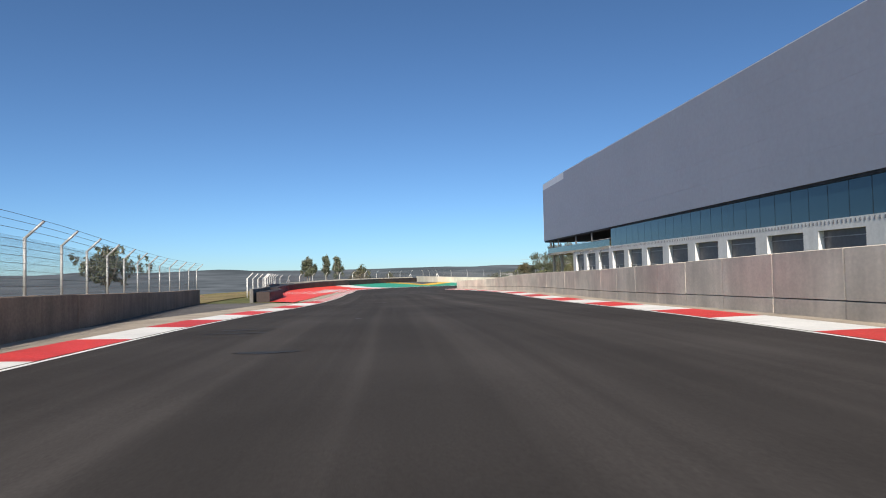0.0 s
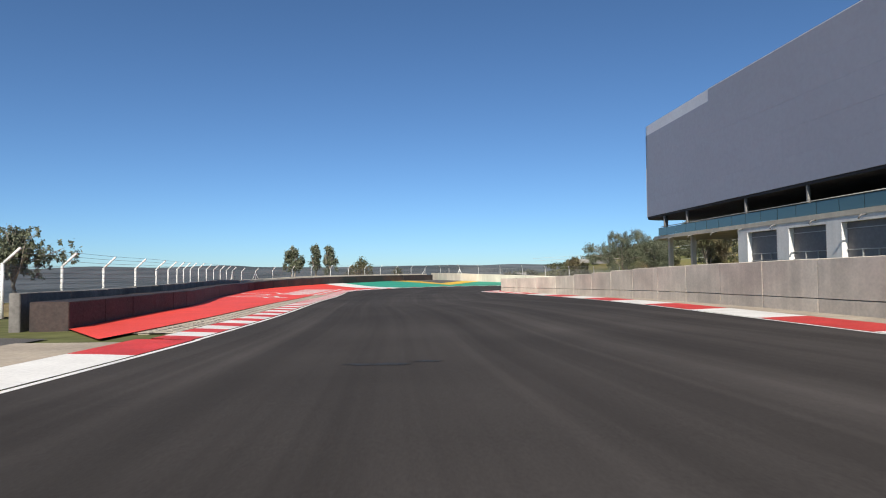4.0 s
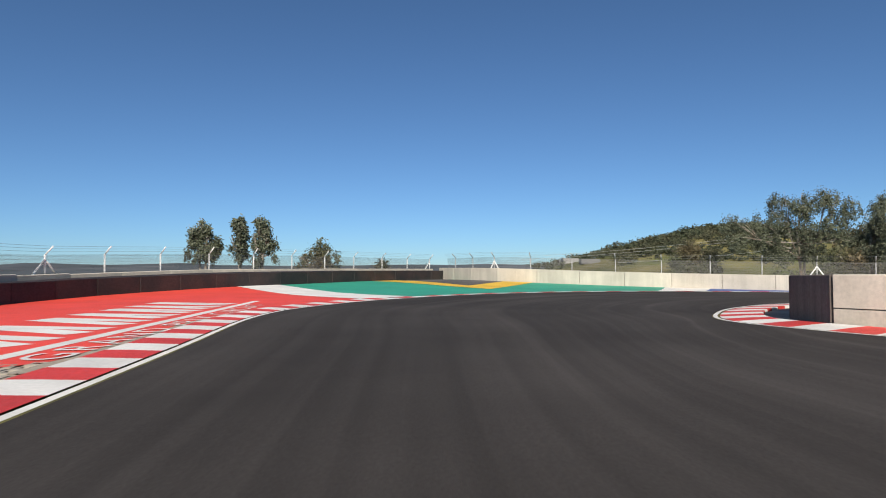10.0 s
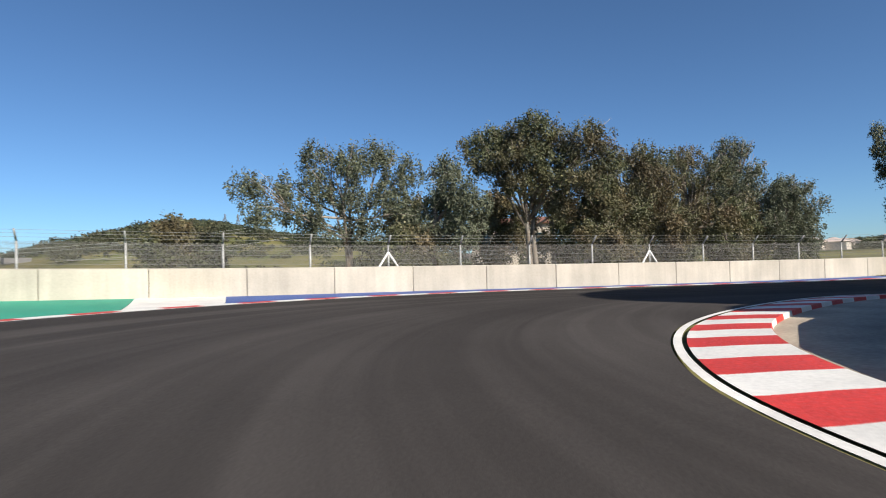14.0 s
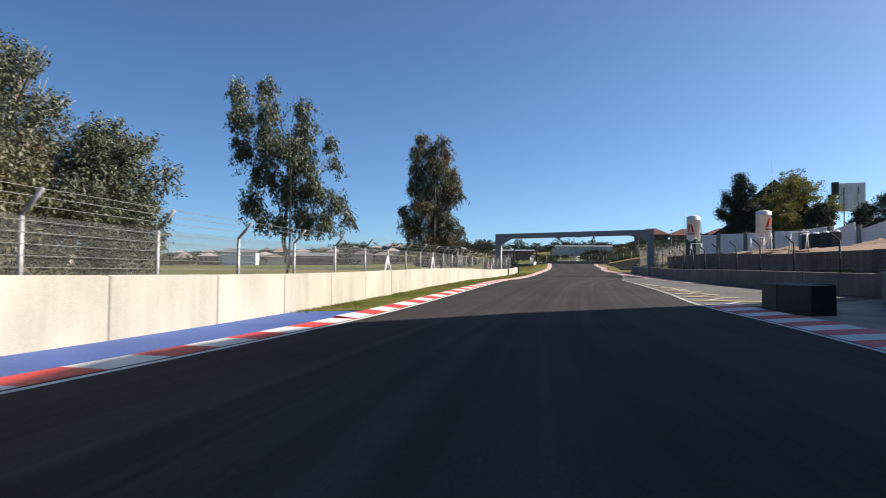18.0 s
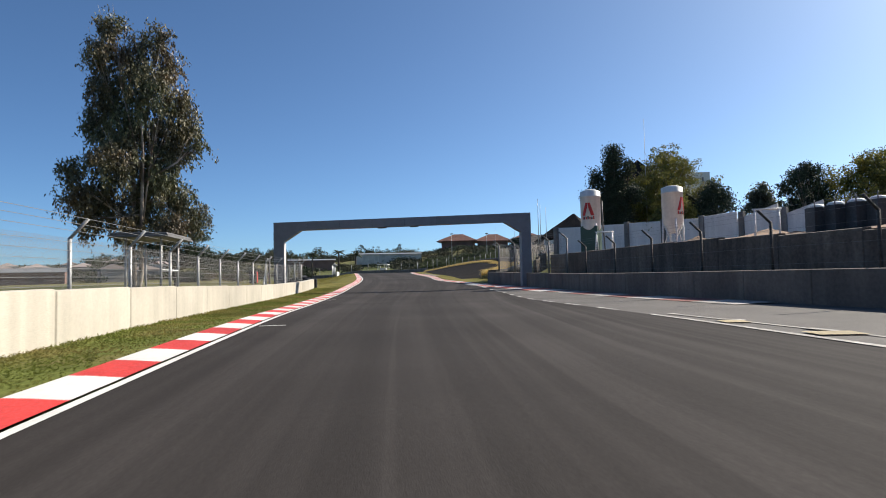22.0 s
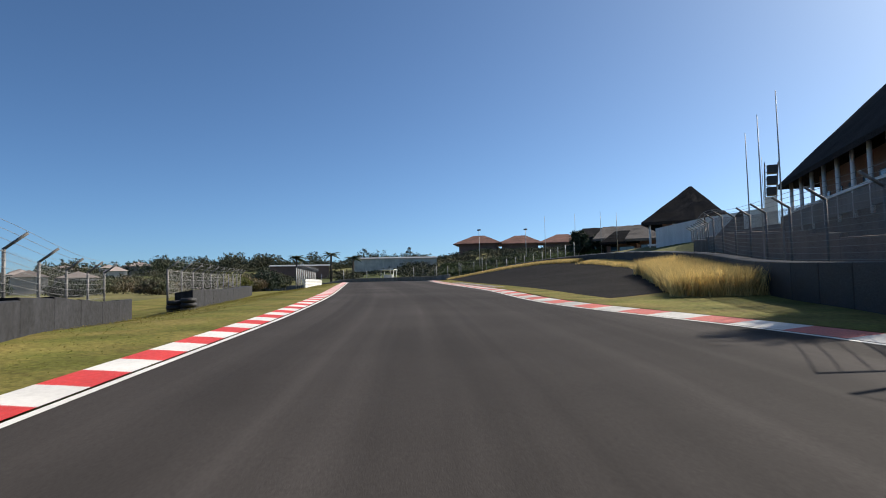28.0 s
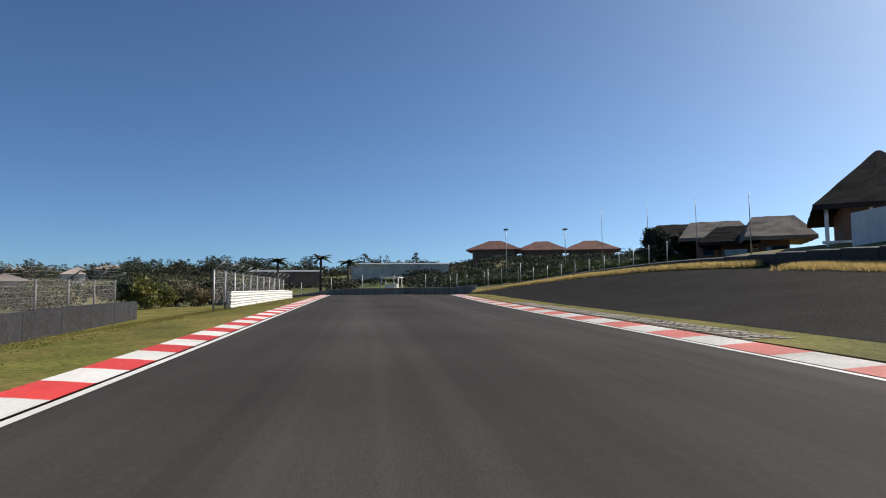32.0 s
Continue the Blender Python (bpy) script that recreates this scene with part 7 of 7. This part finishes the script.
raked_wall("hall_terrace_wall", (131.5, 1.6), (127.6, -1.3), 4.7, 5.6, PLASTER, "white plastered raked wall before the hall")
raked_wall("hall_side_wall", (127.5, -1.4), (122.5, -4.6), 5.6, 6.3, PLASTER, "white plastered wall beside the hall")
raked_wall("stand_ramp_wall", (126.0, 2.2), (120.0, 5.5), 1.9, 5.1, MATS["rough_cast_concrete"], "dark raked side wall of the terraces")
raked_wall("stand_low_wall", (120.0, 5.45), (115.4, 8.1), 3.4, 3.4, MATS["rough_cast_concrete"], "low dark wall between the stands")
raked_wall("stand_base_wall", (115.3, 8.1), (100.4, 25.6), 3.9, 3.9, MATS["rough_cast_concrete"], "tall rough base wall under the thatched stand", 0.5)


# ---- masts, poles and loudspeakers ----
def mast(x, y, tip, r, label, lamp=False):
    z = land_z(x, y) - 0.2
    t = empty("mast", (x, y, z), 0, label, "pole", "flag masts and poles")
    Shape().tube([(0, 0, 0), (0, 0, (tip - z) * 0.6), (0, 0, tip - z)], [r, r * 0.8, r * 0.45], 8).out("pole", STEEL, t, smooth=True)
    if lamp:
        Shape().box(-0.45, 0.45, -0.15, 0.15, tip - z - 0.05, tip - z + 0.25, 0.03).out("lamp_head", STEEL_D, t)
    return t


for x, y, tip in ((109.2, 24.5, 7.3), (106.6, 28.2, 7.2), (104.4, 30.8, 7.4), (140.8, -3.7, 7.8), (152.2, -14.4, 9.7), (162.1, -19.8, 10.8), (169.6, -20.3, 11.2), (128.05, -14.85, 13.6)):
    mast(x, y, tip, 0.045, "slim bare flag mast")
for x, y, tip in ((197.4, -28, 11.4), (190.3, -35.3, 11.2)):
    mast(x, y, tip, 0.09, "street lamp pole on the rise", True)
for x, y, tip in ((94.5, 24, 15.5), (66.5, 26, 10.5)):
    mast(x, y, tip, 0.035, "thin aerial mast above the trees")


def speaker_tower():
    x, y = 141.0, -43.0
    z = land_z(x, y)
    t = empty("speaker_tower", (x, y, z), 30, "black loudspeakers in an open steel frame on a white tower", "loudspeaker")
    Shape().box(-0.9, 0.9, -0.6, 0.6, 0, 12.4 - z, 0.03).out("tower", PLASTER, t)
    for k, zz in enumerate((12.6, 14.4, 16.2)):
        Shape().box(-0.8 - 0.22 * k, 0.55 - 0.12 * k, -0.75, 0.75, zz - z, zz - z + 1.35, 0.08).out("loudspeaker", BLACK, t)
    for x, y in ((-1.0, -0.85), (-1.0, 0.85), (0.95, -0.85), (0.95, 0.85)):
        Shape().tube([(x * 0.85, y, 12.3 - z), (x - 0.35, y, 18.1 - z)], 0.06, 6).out("frame_rail", STEEL_D, t, smooth=True)
    for k in range(5):
        Shape().tube([(-1.0 - 0.08 * k, -0.9, 12.7 + 1.25 * k - z), (0.9 - 0.08 * k, -0.9, 13.3 + 1.1 * k - z)], 0.045, 6).out("cross_bar", STEEL_D, t, smooth=True)


speaker_tower()


def far_hut():
    t = empty("marshal_hut", (187, 1.6, land_z(187, 1.6)), -40, "small white marshal hut with flat roof", "hut")
    Shape().box(-0.8, 0.8, -0.8, 0.8, 0, 1.5).out("cabin", PLASTER, t)
    Shape().box(-1.9, 1.9, -1.3, 1.3, 2.3, 2.45, 0.02).out("roof", STEEL_W, t)
    for x in (-1.6, 1.6):
        for y in (-1.1, 1.1):
            Shape().tube([(x * 1.3, y, 0), (x, y, 2.3)], 0.06, 6).out("post", STEEL_W, t, smooth=True)


far_hut()
wall_run("far_track_wall", [(172.5, -1.2), (177, 2), (184, 9.5), (190, 15), (200, 22)], 0.9, CONCRETE_DARK, "dark concrete wall where the track turns away", panel=3.0)
fence("fence_far", spline([(170, -6), (180, 0), (190, 10), (202, 20)], 0.5), 1, 0.0, 2.6, 0.0, 4.0, STEEL, "wire fence beyond the track", wires=6, net=None, zf=land_z)
fence("fence_terrace", spline([(150, -6), (165, -14), (185, -20), (205, -18)], 0.5), 1, 0.0, 2.4, 0.0, 4.0, STEEL, "wire fence below the terraces", wires=5, net=None, zf=land_z)

HEDGE = mat("clipped_hedge_leaf", (0.075, 0.10, 0.03), 0.7, grain=0.2, scale=1.0, stain=0.2, stain_scale=0.3, bump=0, island=0.35, trans=0.15)
# clipped hedges on the terraces
for i, pts in enumerate(([(158, -20), (176, -24), (206, -20)], [(163, -27), (182, -33), (214, -28)], [(170, -36), (190, -44), (224, -38)])):
    line = spline(pts, 1.2)
    cs = [(x, y, land_z(x, y) + 0.55 + i * 0.25) for x, y in line]
    ob = leaf_cloud("hedge", cs, [(0.8, 0.8, 0.5)] * len(cs), 16000, 0.2, HEDGE, None, 90 + i, 0.0, 20, 0.3, 0.45)
    tagged(ob, "long clipped green hedge on a terrace", "hedge", "terrace hedges")


# ---- pylons on the hill ----
def pylon(x, y, h):
    z = land_z(x, y)
    t = empty("pylon", (x, y, z), 25, "grey lattice power pylon on the hill", "pylon", "power pylons")
    sh = Shape()
    for sx in (-1, 1):
        for sy in (-1, 1):
            sh.tube([(sx * 2.4, sy * 2.4, 0), (sx * 0.5, sy * 0.5, h * 0.75), (sx * 0.15, sy * 0.15, h)], 0.16, 5)
    for k in range(7):
        u, v = k / 8, (k + 1) / 8
        a, b = 2.4 * (1 - u * 0.95), 2.4 * (1 - v * 0.95)
        for s in (1, -1):
            sh.tube([(-a * s, -a, h * u), (b * s, -b, h * v)], 0.1, 4)
            sh.tube([(-a * s, a, h * u), (b * s, b, h * v)], 0.1, 4)
    sh.out("lattice", STEEL_D, t)
    for k, zz in enumerate((0.66, 0.8, 0.93)):
        Shape().tube([(-3.4 + k * 0.5, 0, h * zz), (3.4 - k * 0.5, 0, h * zz)], 0.14, 5).out("cross_arm", STEEL_D, t)


pylon(302, 606, 15)
pylon(312, 601, 17)

def cable(p, q, sag, n=24):
    pts = [Vector(p).lerp(Vector(q), k / n) - Vector((0, 0, sag * (1 - (2 * k / n - 1) ** 2))) for k in range(n + 1)]
    ob = Shape().tube(pts, 0.09, 4).out("power_cable", STEEL)
    tagged(ob, "thin power cable slung across the slope", "cable", "power cables")


for k in range(2):
    cable((300, 514 + 8 * k, 29 + 2 * k), (60, 492 + 8 * k, 5 + 2 * k), 3.0)
cable((245, 433, 15.5), (110, 434, 2.5), 2.0)

# ---- far town and backdrop ----
tr_ = random.Random(21)
sh = Shape()
for k in range(420):
    a = radians(tr_.uniform(75, 165))
    d = tr_.uniform(450, 950)
    x, y = math.cos(a) * d, 60 + math.sin(a) * d
    z = land_z(x, y)
    w, dd, h = tr_.uniform(4, 15), tr_.uniform(5, 10), tr_.uniform(2.0, 4.5)
    sh.box(x - w / 2, x + w / 2, y - dd / 2, y + dd / 2, z - 1, z + h)
ob = sh.out("far_town", mat("far_walls", (0.3, 0.29, 0.28), 0.9, grain=0.1, scale=0.3, stain=0.2, stain_scale=0.05, bump=0, island=0.6))
tagged(ob, "pale specks of the distant town on the plain", "buildings", kind="stuff")


sh = Shape()
shr = Shape()
for k in range(70):
    a, d = radians(tr_.uniform(-12, 50)), tr_.uniform(170, 330)
    x, y = 75 + math.cos(a) * d, 70 + math.sin(a) * d
    z = land_z(x, y)
    w, dd, h = tr_.uniform(5, 13), tr_.uniform(5, 9), tr_.uniform(2.2, 3.6)
    sh.box(x - w / 2, x + w / 2, y - dd / 2, y + dd / 2, z - 1, z + h)
    shr.add([(x - w / 2 - 0.4, y - dd / 2 - 0.4, z + h), (x + w / 2 + 0.4, y - dd / 2 - 0.4, z + h), (x + w / 2 + 0.4, y + dd / 2 + 0.4, z + h), (x - w / 2 - 0.4, y + dd / 2 + 0.4, z + h), (x - w / 4, y, z + h + 1.5), (x + w / 4, y, z + h + 1.5)],
            [(0, 1, 5, 4), (1, 2, 5), (2, 3, 4, 5), (3, 0, 4), (3, 2, 1, 0)])
ob = sh.out("suburb_walls", mat("suburb_walls", (0.42, 0.38, 0.34), 0.9, grain=0.1, scale=0.3, stain=0.2, stain_scale=0.05, bump=0, island=0.5))
tagged(ob, "pale walls of low houses across the field", "buildings", kind="stuff")
ob = shr.out("suburb_roofs", mat("suburb_roofs", (0.34, 0.28, 0.25), 0.8, grain=0.1, scale=0.3, stain=0.2, stain_scale=0.05, bump=0, island=0.6))
tagged(ob, "grey and reddish roofs of low houses across the field", "buildings", kind="stuff")


def backdrop():
    m = bpy.data.materials.new("distant_plain")
    m.use_nodes = True
    n, ln = m.node_tree.nodes, m.node_tree.links
    b = n["Principled BSDF"]
    b.inputs["Base Color"].default_value = (0.02, 0.022, 0.025, 1)
    b.inputs["Roughness"].default_value = 1.0
    b.inputs["Specular IOR Level"].default_value = 0.0
    geo = n.new("ShaderNodeNewGeometry")
    mp = n.new("ShaderNodeMapping")
    mp.inputs["Scale"].default_value = (0.012, 0.012, 0.22)
    tx = n.new("ShaderNodeTexNoise")
    tx.inputs["Scale"].default_value, tx.inputs["Detail"].default_value = 1.0, 9.0
    rp = n.new("ShaderNodeValToRGB")
    rp.color_ramp.elements[0].position, rp.color_ramp.elements[0].color = 0.36, (0.062, 0.076, 0.088, 1)
    rp.color_ramp.elements[1].position, rp.color_ramp.elements[1].color = 0.66, (0.14, 0.155, 0.175, 1)
    ln.new(geo.outputs["Position"], mp.inputs["Vector"])
    ln.new(mp.outputs[0], tx.inputs["Vector"])
    ln.new(tx.outputs[0], rp.inputs[0])
    ln.new(rp.outputs[0], b.inputs["Emission Color"])
    b.inputs["Emission Strength"].default_value = 0.85
    n_ = 260
    vs = []
    for k in range(n_):
        a = 2 * math.pi * k / n_
        h = 7 + 9 * noise.noise((math.cos(a) * 3, math.sin(a) * 3, 0.3)) + 4 * noise.noise((math.cos(a) * 14, math.sin(a) * 14, 1.3))
        x, y = 60 + 1150 * math.cos(a), 60 + 1150 * math.sin(a)
        vs += [(x, y, -110), (x, y, h)]
    fs = [(2 * k, 2 * ((k + 1) % n_), 2 * ((k + 1) % n_) + 1, 2 * k + 1) for k in range(n_)]
    ob = link_mesh("backdrop", vs, fs, m)
    tagged(ob, "hazy blue-grey plain and ridge on the horizon", "backdrop", kind="structure")


backdrop()
